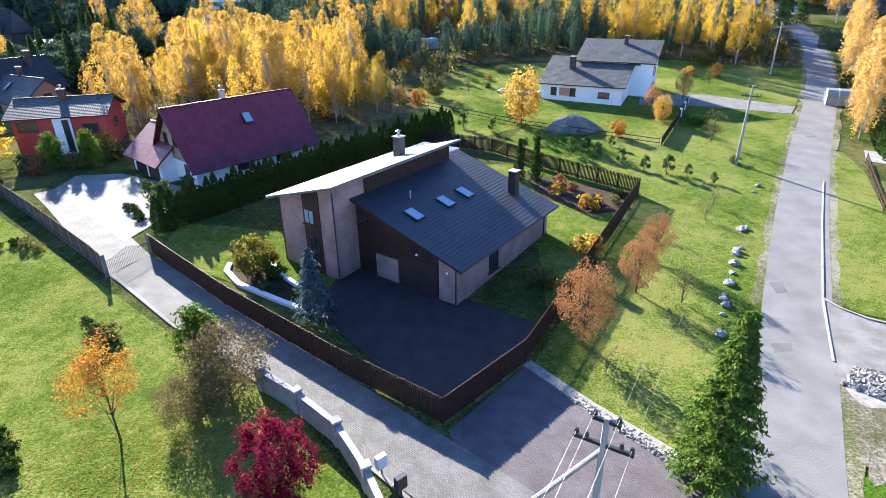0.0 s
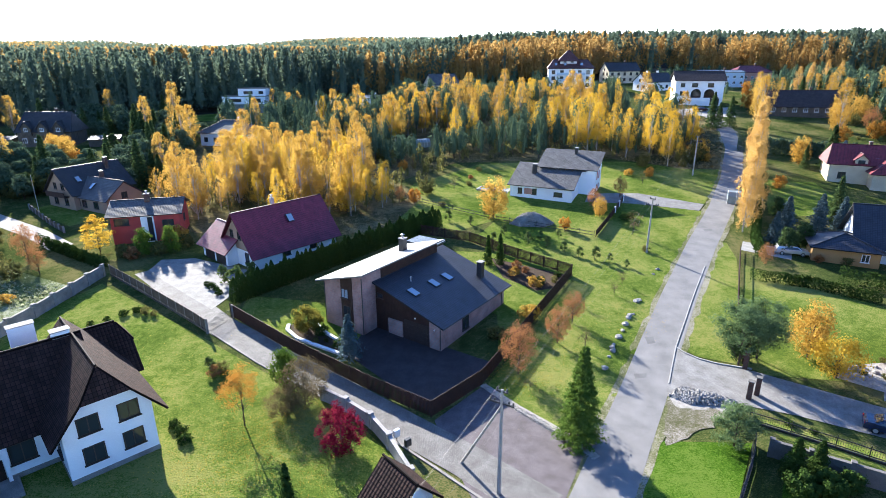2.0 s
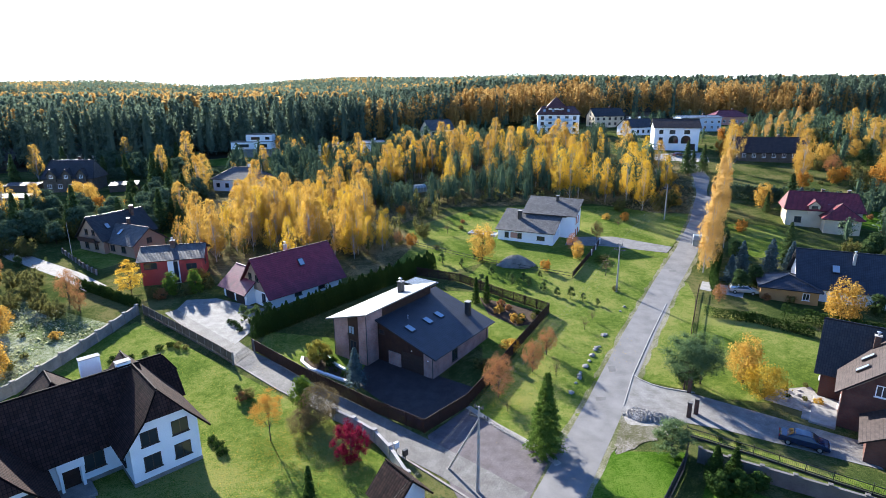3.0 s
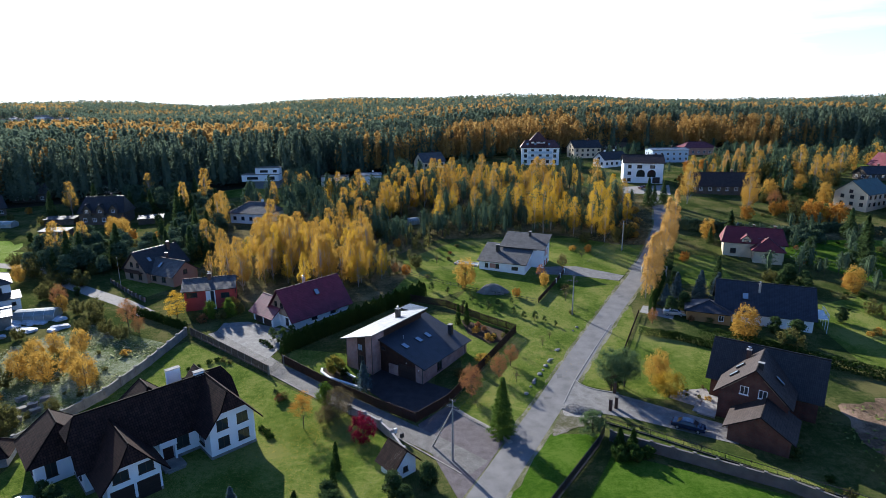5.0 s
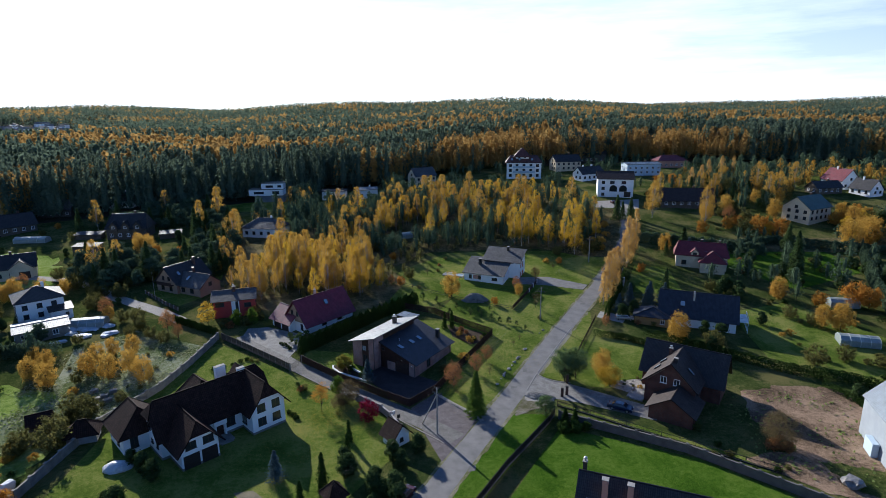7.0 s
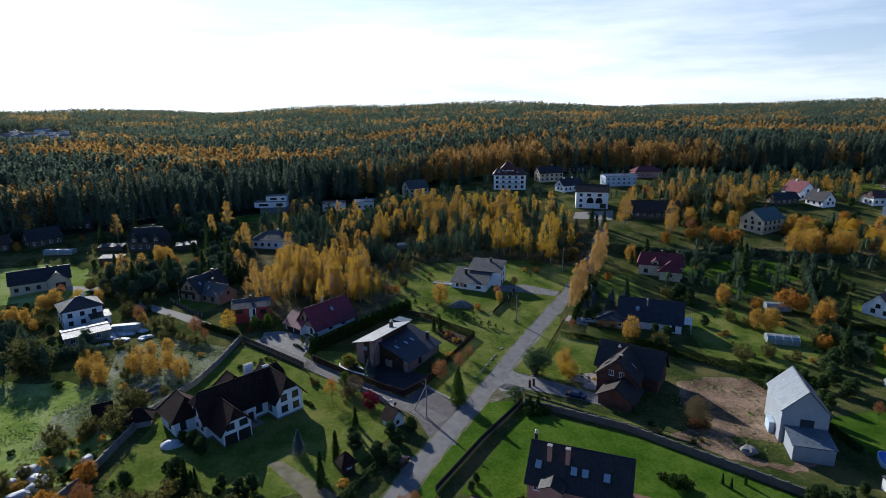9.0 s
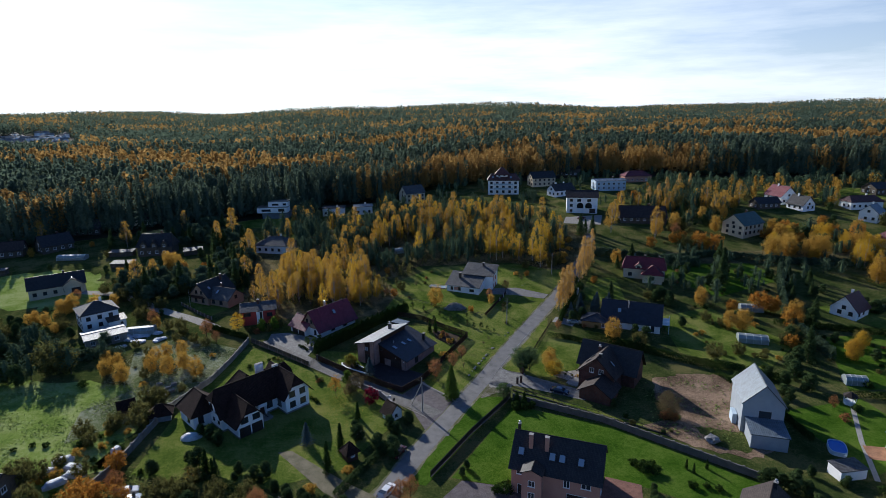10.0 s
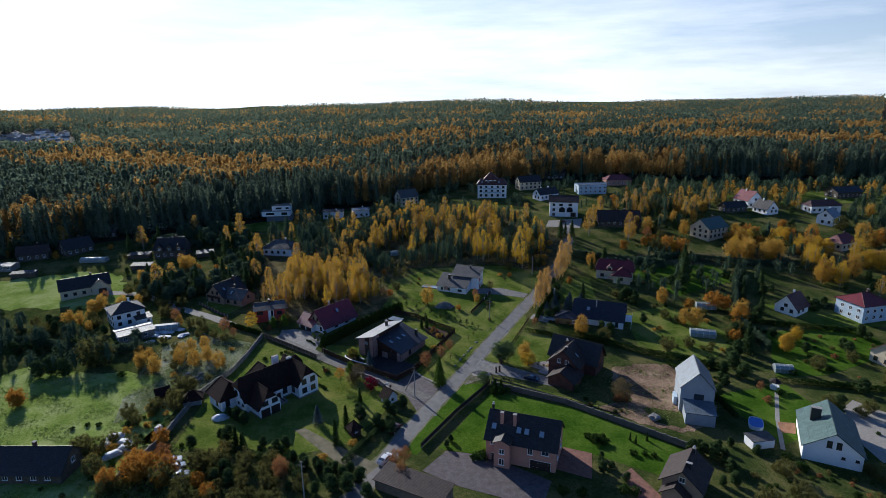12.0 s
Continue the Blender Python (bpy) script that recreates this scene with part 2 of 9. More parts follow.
KERB = mat("kerb_concrete", (0.36, 0.345, 0.32), (0.22, 0.21, 0.195), 0.9, 1.5, 20.0, 0.3)
CONCRETE = mat("grey_concrete", (0.29, 0.27, 0.24), (0.14, 0.13, 0.115), 0.9, 0.8, 14.0, 0.4)
PAVERS = brick_mat("grey_pavers", (0.2, 0.188, 0.175), (0.15, 0.14, 0.13), (0.1, 0.096, 0.09), 0.2, 0.1, 0.012, 0.4)
PAVERS_PALE = brick_mat("pale_pavers", (0.27, 0.258, 0.242), (0.21, 0.202, 0.19), (0.17, 0.165, 0.155), 0.2, 0.1, 0.012, 0.4)
PAVERS_RED = brick_mat("brown_pavers", (0.15, 0.125, 0.128), (0.12, 0.1, 0.104), (0.08, 0.07, 0.072), 0.2, 0.1, 0.012, 0.4)
PINK_BRICK = brick_mat("pink_brick", (0.42, 0.235, 0.2), (0.31, 0.17, 0.15), (0.3, 0.24, 0.22))
DARK_BRICK = brick_mat("dark_red_brick", (0.14, 0.05, 0.035), (0.1, 0.035, 0.028), (0.1, 0.075, 0.06))
WHITE = mat("white_render", (0.86, 0.86, 0.85), (0.76, 0.76, 0.75), 0.9, 0.5, 9.0, 0.15)
CREAM = mat("cream_render", (0.62, 0.53, 0.38), (0.5, 0.42, 0.3), 0.9, 0.5, 9.0, 0.15)
TAN = mat("tan_render", (0.36, 0.25, 0.17), (0.28, 0.19, 0.13), 0.9, 0.5, 9.0, 0.15)
OCHRE = mat("ochre_render", (0.42, 0.25, 0.1), (0.34, 0.19, 0.08), 0.9, 0.5, 9.0, 0.15)
SALMON = mat("salmon_render", (0.5, 0.26, 0.19), (0.42, 0.2, 0.15), 0.9, 0.5, 9.0, 0.15)
RED_WALL = mat("red_render", (0.42, 0.07, 0.06), (0.33, 0.05, 0.045), 0.9, 0.5, 9.0, 0.15)
BLUE_WALL = mat("pale_blue_render", (0.5, 0.6, 0.68), (0.4, 0.5, 0.58), 0.9, 0.5, 9.0, 0.15)
GREY_WALL = mat("grey_cladding", (0.19, 0.21, 0.23), (0.14, 0.155, 0.17), 0.85, 0.5, 9.0, 0.15, spec=0.15)
PALE_CLAD = mat("pale_cladding", (0.34, 0.37, 0.4), (0.27, 0.3, 0.33), 0.8, 0.5, 9.0, 0.15, spec=0.2)
BROWN_WOOD = mat("dark_stained_wood", (0.05, 0.022, 0.014), (0.025, 0.011, 0.008), 0.65, 1.5, 25.0, 0.3)
PALE_WOOD = mat("weathered_wood", (0.26, 0.19, 0.13), (0.15, 0.11, 0.08), 0.85, 1.5, 25.0, 0.3)
OLD_WOOD = mat("old_grey_wood", (0.13, 0.105, 0.08), (0.06, 0.048, 0.037), 0.9, 1.5, 20.0, 0.4)
METAL = mat("dark_metal", (0.03, 0.03, 0.033), (0.02, 0.02, 0.02), 0.45, 2.0, 30.0, 0.05, spec=0.5)
STEEL = mat("pale_steel", (0.45, 0.46, 0.47), (0.32, 0.33, 0.34), 0.4, 2.0, 30.0, 0.05, metal=0.6)
CONDUCTOR = mat("bright_wire", (0.16, 0.155, 0.15), (0.11, 0.105, 0.1), 0.4, 2.0, 30.0, 0.0, metal=0.5)
DARK_FRAME = mat("dark_frame", (0.045, 0.03, 0.025), (0.03, 0.02, 0.018), 0.5, 2.0, 30.0, 0.05)
WHITE_FRAME = mat("white_frame", (0.78, 0.78, 0.77), (0.7, 0.7, 0.69), 0.5, 2.0, 30.0, 0.0)
GLASS = glass_mat("window_glass", (0.03, 0.035, 0.04))
SKYGLASS = glass_mat("roof_window_glass", (0.25, 0.32, 0.38), 0.1)
BLUE_PLASTIC = mat("blue_pool_liner", (0.02, 0.16, 0.55), (0.015, 0.12, 0.45), 0.35, 1.0, 10.0, 0.0)
POLY = mat("greenhouse_sheet", (0.3, 0.34, 0.33), (0.2, 0.23, 0.22), 0.3, 0.8, 6.0, 0.1)
T_BLUE = tile_mat("blue_black_tiles", (0.036, 0.04, 0.055), (0.03, 0.034, 0.046), 0.3, 0.3, 0.55, 0.08)
T_BROWN = tile_mat("brown_tiles", (0.055, 0.028, 0.022), (0.028, 0.016, 0.013), 0.36, 0.3, 0.8, 0.6, 0.1)
T_BURG = tile_mat("burgundy_tiles", (0.25, 0.032, 0.055), (0.2, 0.025, 0.044), 0.35, 0.2, 0.5, 0.3)
T_RED = tile_mat("red_tiles", (0.24, 0.035, 0.045), (0.17, 0.025, 0.03), 0.35, 0.25, 0.5)
T_GREY = tile_mat("grey_tiles", (0.14, 0.138, 0.138), (0.085, 0.083, 0.083), 0.35, 0.25, 0.7, 0.5, 0.3)
T_DARK = tile_mat("black_tiles", (0.045, 0.04, 0.038), (0.028, 0.025, 0.024), 0.35, 0.25, 0.5)
T_GREEN = tile_mat("grey_green_sheet", (0.085, 0.155, 0.145), (0.07, 0.125, 0.12), 2.0, 0.35, 0.6, 0.4, 0.3)
T_METAL = tile_mat("standing_seam_metal", (0.36, 0.36, 0.355), (0.32, 0.32, 0.315), 6.0, 0.55, 0.4, 0.5, 0.5)
T_STEELBLUE = tile_mat("steel_blue_sheet", (0.15, 0.19, 0.23), (0.12, 0.155, 0.19), 4.0, 0.4, 0.42, 0.3, 0.5)
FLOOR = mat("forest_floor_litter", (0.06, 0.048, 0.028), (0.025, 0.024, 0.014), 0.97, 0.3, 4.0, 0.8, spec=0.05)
ASPHALT_DARK = mat("asphalt_repair", (0.16, 0.155, 0.15), (0.11, 0.105, 0.1), 0.9, 0.8, 30.0, 0.3)
# brown pavers darkened so their colour holds the house's shade over the yard
PAVERS_SHADED = brick_mat("shaded_brown_pavers", (0.056, 0.044, 0.046), (0.042, 0.034, 0.036), (0.028, 0.024, 0.025), 0.2, 0.1, 0.012, 0.4)
TERRACE = brick_mat("red_brown_pavers", (0.3, 0.14, 0.1), (0.24, 0.11, 0.08), (0.14, 0.09, 0.07), 0.3, 0.15, 0.015, 0.4)
T_ORANGE_STONE = brick_mat("orange_pavers", (0.4, 0.2, 0.11), (0.34, 0.17, 0.09), (0.2, 0.12, 0.08), 0.3, 0.3, 0.015, 0.3)
SOIL_DARK = mat("dark_bed_soil", (0.075, 0.05, 0.032), (0.035, 0.025, 0.017), 0.97, 1.0, 9.0, 1.0, spec=0.1)
SHUTTER = mat("orange_red_shutter_paint", (0.5, 0.13, 0.07), (0.42, 0.1, 0.055), 0.7, 1.0, 12.0, 0.1)
T_DARKBROWN = tile_mat("dark_brown_tiles", (0.075, 0.056, 0.05), (0.055, 0.04, 0.036), 0.36, 0.25, 0.7, 0.4, 0.2)
T_REDBROWN = tile_mat("red_brown_tiles", (0.16, 0.06, 0.05), (0.11, 0.04, 0.034), 0.36, 0.25, 0.6)
T_ORANGE = tile_mat("pale_orange_tiles", (0.5, 0.24, 0.15), (0.4, 0.18, 0.11), 0.36, 0.25, 0.6)
T_PALE = tile_mat("pale_sheet_roof", (0.3, 0.31, 0.32), (0.22, 0.23, 0.24), 3.0, 0.4, 0.6)
PAINT_BLUE = mat("dark_blue_car_paint", (0.012, 0.025, 0.06), (0.01, 0.02, 0.05), 0.15, 1.0, 5.0, 0.0, spec=0.7)
PAINT_SILVER = mat("silver_car_paint", (0.55, 0.56, 0.57), (0.5, 0.5, 0.51), 0.2, 1.0, 5.0, 0.0, metal=0.5, spec=0.7)
PAINT_WHITE = mat("white_car_paint", (0.75, 0.75, 0.75), (0.7, 0.7, 0.7), 0.2, 1.0, 5.0, 0.0, spec=0.7)
PAINT_DARK = mat("dark_red_car_paint", (0.06, 0.012, 0.012), (0.05, 0.01, 0.01), 0.2, 1.0, 5.0, 0.0, spec=0.7)
RUBBER = mat("tyre_rubber", (0.02, 0.02, 0.02), (0.012, 0.012, 0.012), 0.9, 2.0, 20.0, 0.1)
TARP = mat("pale_tarpaulin", (0.66, 0.68, 0.7), (0.42, 0.43, 0.45), 0.6, 1.0, 4.0, 0.6)
TAIL = mat("red_lamp_glass", (0.3, 0.01, 0.01), (0.25, 0.01, 0.01), 0.2, 1.0, 4.0, 0.0)
RENDER_GREY = mat("pale_grey_render", (0.36, 0.34, 0.33), (0.2, 0.19, 0.18), 0.9, 0.9, 10.0, 0.3)
CONCRETE_DARK = mat("dark_block_wall", (0.16, 0.15, 0.14), (0.09, 0.085, 0.08), 0.95, 0.8, 10.0, 0.5)
IRON = mat("grey_wrought_iron", (0.12, 0.11, 0.11), (0.07, 0.065, 0.065), 0.5, 2.0, 20.0, 0.1)
POLE = mat("pole_concrete", (0.38, 0.35, 0.31), (0.25, 0.23, 0.2), 0.9, 1.5, 15.0, 0.3)
BARK = mat("brown_bark", (0.1, 0.075, 0.055), (0.05, 0.038, 0.028), 0.95, 3.0, 18.0, 0.6)
BIRCH_BARK = mat("birch_bark", (0.45, 0.42, 0.38), (0.16, 0.14, 0.12), 0.9, 2.5, 12.0, 0.4)
L_YELLOW = leaf_mat("yellow_leaves", (0.46, 0.28, 0.03), (0.62, 0.42, 0.06), 0.6)
L_GOLD = leaf_mat("golden_leaves", (0.38, 0.22, 0.045), (0.54, 0.35, 0.08), 0.6)
L_ROSE = leaf_mat("rosy_gold_leaves", (0.46, 0.28, 0.085), (0.6, 0.4, 0.14), 0.6)
L_ORANGE = leaf_mat("orange_leaves", (0.42, 0.17, 0.035), (0.5, 0.27, 0.05))
L_RUST = leaf_mat("rusty_leaves", (0.24, 0.105, 0.045), (0.38, 0.19, 0.08))
L_RED = leaf_mat("crimson_leaves", (0.12, 0.008, 0.022), (0.3, 0.028, 0.06))
L_GREEN = leaf_mat("green_leaves", (0.07, 0.12, 0.02), (0.15, 0.22, 0.035))
L_OLIVE = leaf_mat("olive_leaves", (0.09, 0.095, 0.03), (0.2, 0.18, 0.06), 0.5)
L_SPRUCE = leaf_mat("spruce_needles", (0.055, 0.1, 0.022), (0.15, 0.225, 0.04), 0.35)
L_BLUE = leaf_mat("blue_spruce_needles", (0.06, 0.095, 0.1), (0.12, 0.17, 0.18), 0.3)
# lightened so the colour carries the haze over the pine stands
L_PINE = leaf_mat("pine_needles", (0.05, 0.085, 0.055), (0.12, 0.165, 0.09), 0.3)
L_EVER = leaf_mat("evergreen_needles", (0.035, 0.062, 0.024), (0.085, 0.125, 0.045), 0.35)
# lightened and slightly blued to put the far forest's haze into the needles
L_WOOD = leaf_mat("hazed_forest_needles", (0.07, 0.105, 0.075), (0.15, 0.19, 0.125), 0.45, wood=True)
L_WOODGOLD = leaf_mat("forest_autumn_leaves", (0.3, 0.18, 0.06), (0.5, 0.32, 0.11), 0.55, wood=True)
L_YOUNG = leaf_mat("young_needles", (0.06, 0.095, 0.03), (0.13, 0.17, 0.055), 0.35)
L_PINEFRESH = leaf_mat("fresh_pine_needles", (0.07, 0.115, 0.05), (0.15, 0.21, 0.09), 0.4)
L_BROWN = leaf_mat("dull_brown_leaves", (0.11, 0.085, 0.045), (0.2, 0.15, 0.07), 0.35)
L_WEEP = leaf_mat("olive_yellow_leaves", (0.16, 0.14, 0.025), (0.3, 0.25, 0.05), 0.4)
L_THUJA = leaf_mat("thuja_scales", (0.025, 0.05, 0.012), (0.05, 0.085, 0.02), 0.2)


# ---- ground shape ----
YS = [-400, 25, 58, 81, 130, 183, 261, 400, 700, 1050, 1400, 1800, 2600, 4500]
ZS = [0, 0, 2.0, 3.8, 9.0, 15.0, 20, 24, 30, 52, 71, 62, 66, 66]


def terrain(x, y):
    y = np.asarray(y, float)
    z = sum(np.interp(y + d, YS, ZS) for d in (-8, -4, 0, 4, 8)) / 5
    far = np.clip((y - 500) / 600, 0, 1)
    side = 0.6 + 0.4 / (1 + np.exp(-(np.asarray(x, float) - 5) / 18))
    side = side + far * (0.78 + 0.08 * np.exp(-((np.asarray(x, float) - 100) / 600) ** 2) - side)
    return z * side + far * (6 * np.sin(np.asarray(x) / 190.0 + 1.0) + 4 * np.sin(np.asarray(x) / 83.0 + y / 300.0))


def gz(x, y):
    return float(terrain(x, y))


# ---- building blocks ----
def link_mesh(name, bm, material, parent=None, label=""):
    me = bpy.data.meshes.new(name)
    bm.to_mesh(me)
    bm.free()
    for m in (material if isinstance(material, (list, tuple)) else [material]):
        me.materials.append(m)
    ob = new(name, me)
    if parent is not None:
        ob.parent = parent
    if label:
        ob["label"] = label
    return ob


part = link_mesh


def thing(name, x, y, rot=0.0, label="", category="", z=None, group="", kind=""):
    e = new(name)
    e.empty_display_size = 0.2
    e.matrix_world = pose(x, y, gz(x, y) if z is None else z, 0, 0, rot)
    return tagged(e, label, category, group, kind)


def box(bm, x0, x1, y0, y1, z0, z1, bevel=0.0, m=None):
    vs = [bm.verts.new((x, y, z)) for z in (z0, z1) for x, y in ((x0, y0), (x1, y0), (x1, y1), (x0, y1))]
    fs = [bm.faces.new([vs[i] for i in f]) for f in ((3, 2, 1, 0), (4, 5, 6, 7), (0, 1, 5, 4), (1, 2, 6, 5), (2, 3, 7, 6), (3, 0, 4, 7))]
    if m is not None:
        for v in vs:
            v.co = m @ v.co
    if bevel:
        es = {e for f in fs for e in f.edges}
        bmesh.ops.bevel(bm, geom=list(es), offset=bevel, segments=1, affect="EDGES")
    return vs


def rod(bm, a, b, r0, r1=None, sides=8):
    """A tapered round bar from a to b."""
    a, b = Vector(a), Vector(b)
    r1 = r0 if r1 is None else r1
    q = (b - a).to_track_quat("Z", "Y").to_matrix()
    rings = []
    for p, r in ((a, r0), (b, r1)):
        rings.append([bm.verts.new(p + q @ Vector((r * math.cos(6.2832 * i / sides), r * math.sin(6.2832 * i / sides), 0))) for i in range(sides)])
    for i in range(sides):
        j = (i + 1) % sides
        bm.faces.new((rings[0][i], rings[0][j], rings[1][j], rings[1][i]))
    bm.faces.new(rings[0][::-1])
    bm.faces.new(rings[1])


def wall_uv(bm):
    """Lays uv in metres: along the wall and up, or x and y where a face lies flat."""
    uv = bm.loops.layers.uv.verify()
    for f in bm.faces:
        n = f.normal
        if abs(n.z) > 0.9:
            for lp in f.loops:
                lp[uv].uv = (lp.vert.co.x, lp.vert.co.y)
        else:
            t = Vector((-n.y, n.x, 0)).normalized()
            for lp in f.loops:
                lp[uv].uv = (lp.vert.co.dot(t), lp.vert.co.z)


def drape(name, pts, material, lift, label="", kind="structure", cell=4.0, turn=0.0, parent=None):
    """A sheet of the given outline laid over the ground."""
    bm = bmesh.new()
    bmesh.ops.triangulate(bm, faces=[bm.faces.new([bm.verts.new((x, y, 0)) for x, y in pts])])
    xs, ys = [p[0] for p in pts], [p[1] for p in pts]
    for axis, lo, hi in ((0, min(xs), max(xs)), (1, min(ys), max(ys))):
        c = math.ceil(lo / cell) * cell
        while c < hi:
            no = [0, 0, 0]
            no[axis] = 1
            bmesh.ops.bisect_plane(bm, geom=bm.verts[:] + bm.edges[:] + bm.faces[:], plane_co=[c if axis == 0 else 0, c if axis == 1 else 0, 0], plane_no=no)
            c += cell
    bmesh.ops.triangulate(bm, faces=bm.faces)
    bm.normal_update()
    uv = bm.loops.layers.uv.verify()
    ca, sn = math.cos(radians(turn)), math.sin(radians(turn))
    for f in bm.faces:
        if f.normal.z < 0:
            f.normal_flip()
        for lp in f.loops:
            x, y = lp.vert.co.x, lp.vert.co.y
            lp[uv].uv = (x * ca + y * sn, -x * sn + y * ca)
    for v in bm.verts:
        v.co.z = gz(v.co.x, v.co.y) + lift
    ob = link_mesh(name, bm, material, parent)
    return tagged(ob, label, kind=kind) if parent is None else ob


def ragged(pts, seed, step=0.7, amp=0.3):
    """The same outline with a worn, uneven edge."""
    rng, out = np.random.default_rng(seed), []
    for (ax, ay), (bx, by) in zip(pts, pts[1:] + pts[:1]):
        n = max(1, int(math.hypot(bx - ax, by - ay) / step))
        out += [(ax + (bx - ax) * i / n + rng.normal() * amp * (i > 0), ay + (by - ay) * i / n + rng.normal() * amp * (i > 0)) for i in range(n)]
    return out


def strip(line, w0, w1=None):
    """The outline of a band along a line; w0 to its left, w1 to its right."""
    w1 = w0 if w1 is None else w1
    left, right = [], []
    for i, (x, y) in enumerate(line):
        ax, ay = line[max(i - 1, 0)]
        bx, by = line[min(i + 1, len(line) - 1)]
        d = math.hypot(bx - ax, by - ay)
        nx, ny = -(by - ay) / d, (bx - ax) / d
        left.append((x + nx * w0, y + ny * w0))
        right.append((x - nx * w1, y - ny * w1))
    return left + right[::-1]


def clip_band(poly, v0, v1):
    """The part of a flat (u, v) outline between two heights v."""
    for lim, keep_above in ((v0, True), (v1, False)):
        out = []
        for i, p in enumerate(poly):
            q = poly[(i + 1) % len(poly)]
            pin = p[1] >= lim if keep_above else p[1] <= lim
            qin = q[1] >= lim if keep_above else q[1] <= lim
            if pin:
                out.append(p)
            if pin != qin:
                s = (lim - p[1]) / (q[1] - p[1])
                out.append((p[0] + s * (q[0] - p[0]), lim))
        poly = out
        if len(poly) < 3:
            return []
    return poly


def slab(bm, poly, thick=0.16, course=0.36, step=0.014):
    """A roof slope: tile courses stepped one over the other on a slab, from its outline (first edge along the eave)."""
    pts = [Vector(p) for p in poly]
    u = (pts[1] - pts[0]).normalized()
    n = Vector((0, 0, 0))
    for i in range(len(pts)):
        n += pts[i].cross(pts[(i + 1) % len(pts)])
    n.normalize()
    if n.z < 0:
        n = -n
    v = n.cross(u)
    if v.z < 0:
        v = -v
    flat = [((p - pts[0]).dot(u), (p - pts[0]).dot(v)) for p in pts]
    top = max(p[1] for p in flat)
    bot = min(p[1] for p in flat)
    rows = max(1, min(40, round((top - bot) / course)))
    uvl = bm.loops.layers.uv.verify()
    h = (top - bot) / rows

    def put(cs, lift):
        vs = [bm.verts.new(pts[0] + u * a + v * b + n * (lift + (step * (1 - (b - lo) / h)))) for a, b in cs]
        f = bm.faces.new(vs)
        f.normal_update()
        if f.normal.dot(n) < 0:
            f.normal_flip()
        for lp in f.loops:
            d = lp.vert.co - pts[0]
            lp[uvl].uv = (d.dot(u), d.dot(v))

    for r in range(rows):
        lo = bot + r * h
        cs = clip_band(flat, lo, lo + h)
        if not cs:
            continue
        put(cs, thick)
        low = [c for c in cs if abs(c[1] - lo) < 1e-4]
        if len(low) >= 2:
            a, b = min(c[0] for c in low), max(c[0] for c in low)
            vs = [bm.verts.new(pts[0] + u * c + v * lo + n * (thick + s)) for c, s in ((a, 0.0), (b, 0.0), (b, step), (a, step))]
            bm.faces.new(vs)
    under = [bm.verts.new(p) for p in pts]
    over = [bm.verts.new(p + n * thick) for p in pts]
    bm.faces.new(under)
    for i in range(len(pts)):
        j = (i + 1) % len(pts)
        bm.faces.new((under[i], under[j], over[j], over[i]))


def gabled(bm, loc, a, b, h, rise, o, front, back):
    """Two slopes to a ridge along u; front and back: how much of the height is cut off by a small hip at that end."""
    k = rise / (b / 2)
    lo, e = h - o * k, a / 2 + o
    wide = b / 2 + o
    tall = rise + o * k

    def end(s, cut):
        return (s * e, wide * cut, h + rise - tall * cut), (s * (e - 0.75 * wide * cut), 0, h + rise)

    (u0, v0, z0), (r0, _, _) = end(-1, front)
    (u1, v1, z1), (r1, _, _) = end(1, back)
    for s in (-1, 1):
        poly = [loc(-e, s * wide, lo), loc(e, s * wide, lo)]
        if back:
            poly.append(loc(u1, s * v1, z1))
        poly.append(loc(r1, 0, h + rise))
        poly.append(loc(r0, 0, h + rise))
        if front:
            poly.append(loc(u0, s * v0, z0))
        slab(bm, poly)
    if front:
        slab(bm, [loc(u0, -v0, z0), loc(u0, v0, z0), loc(r0, 0, h + rise)])
    if back:
        slab(bm, [loc(u1, v1, z1), loc(u1, -v1, z1), loc(r1, 0, h + rise)])
    return r0, r1


WINDOWS = {}


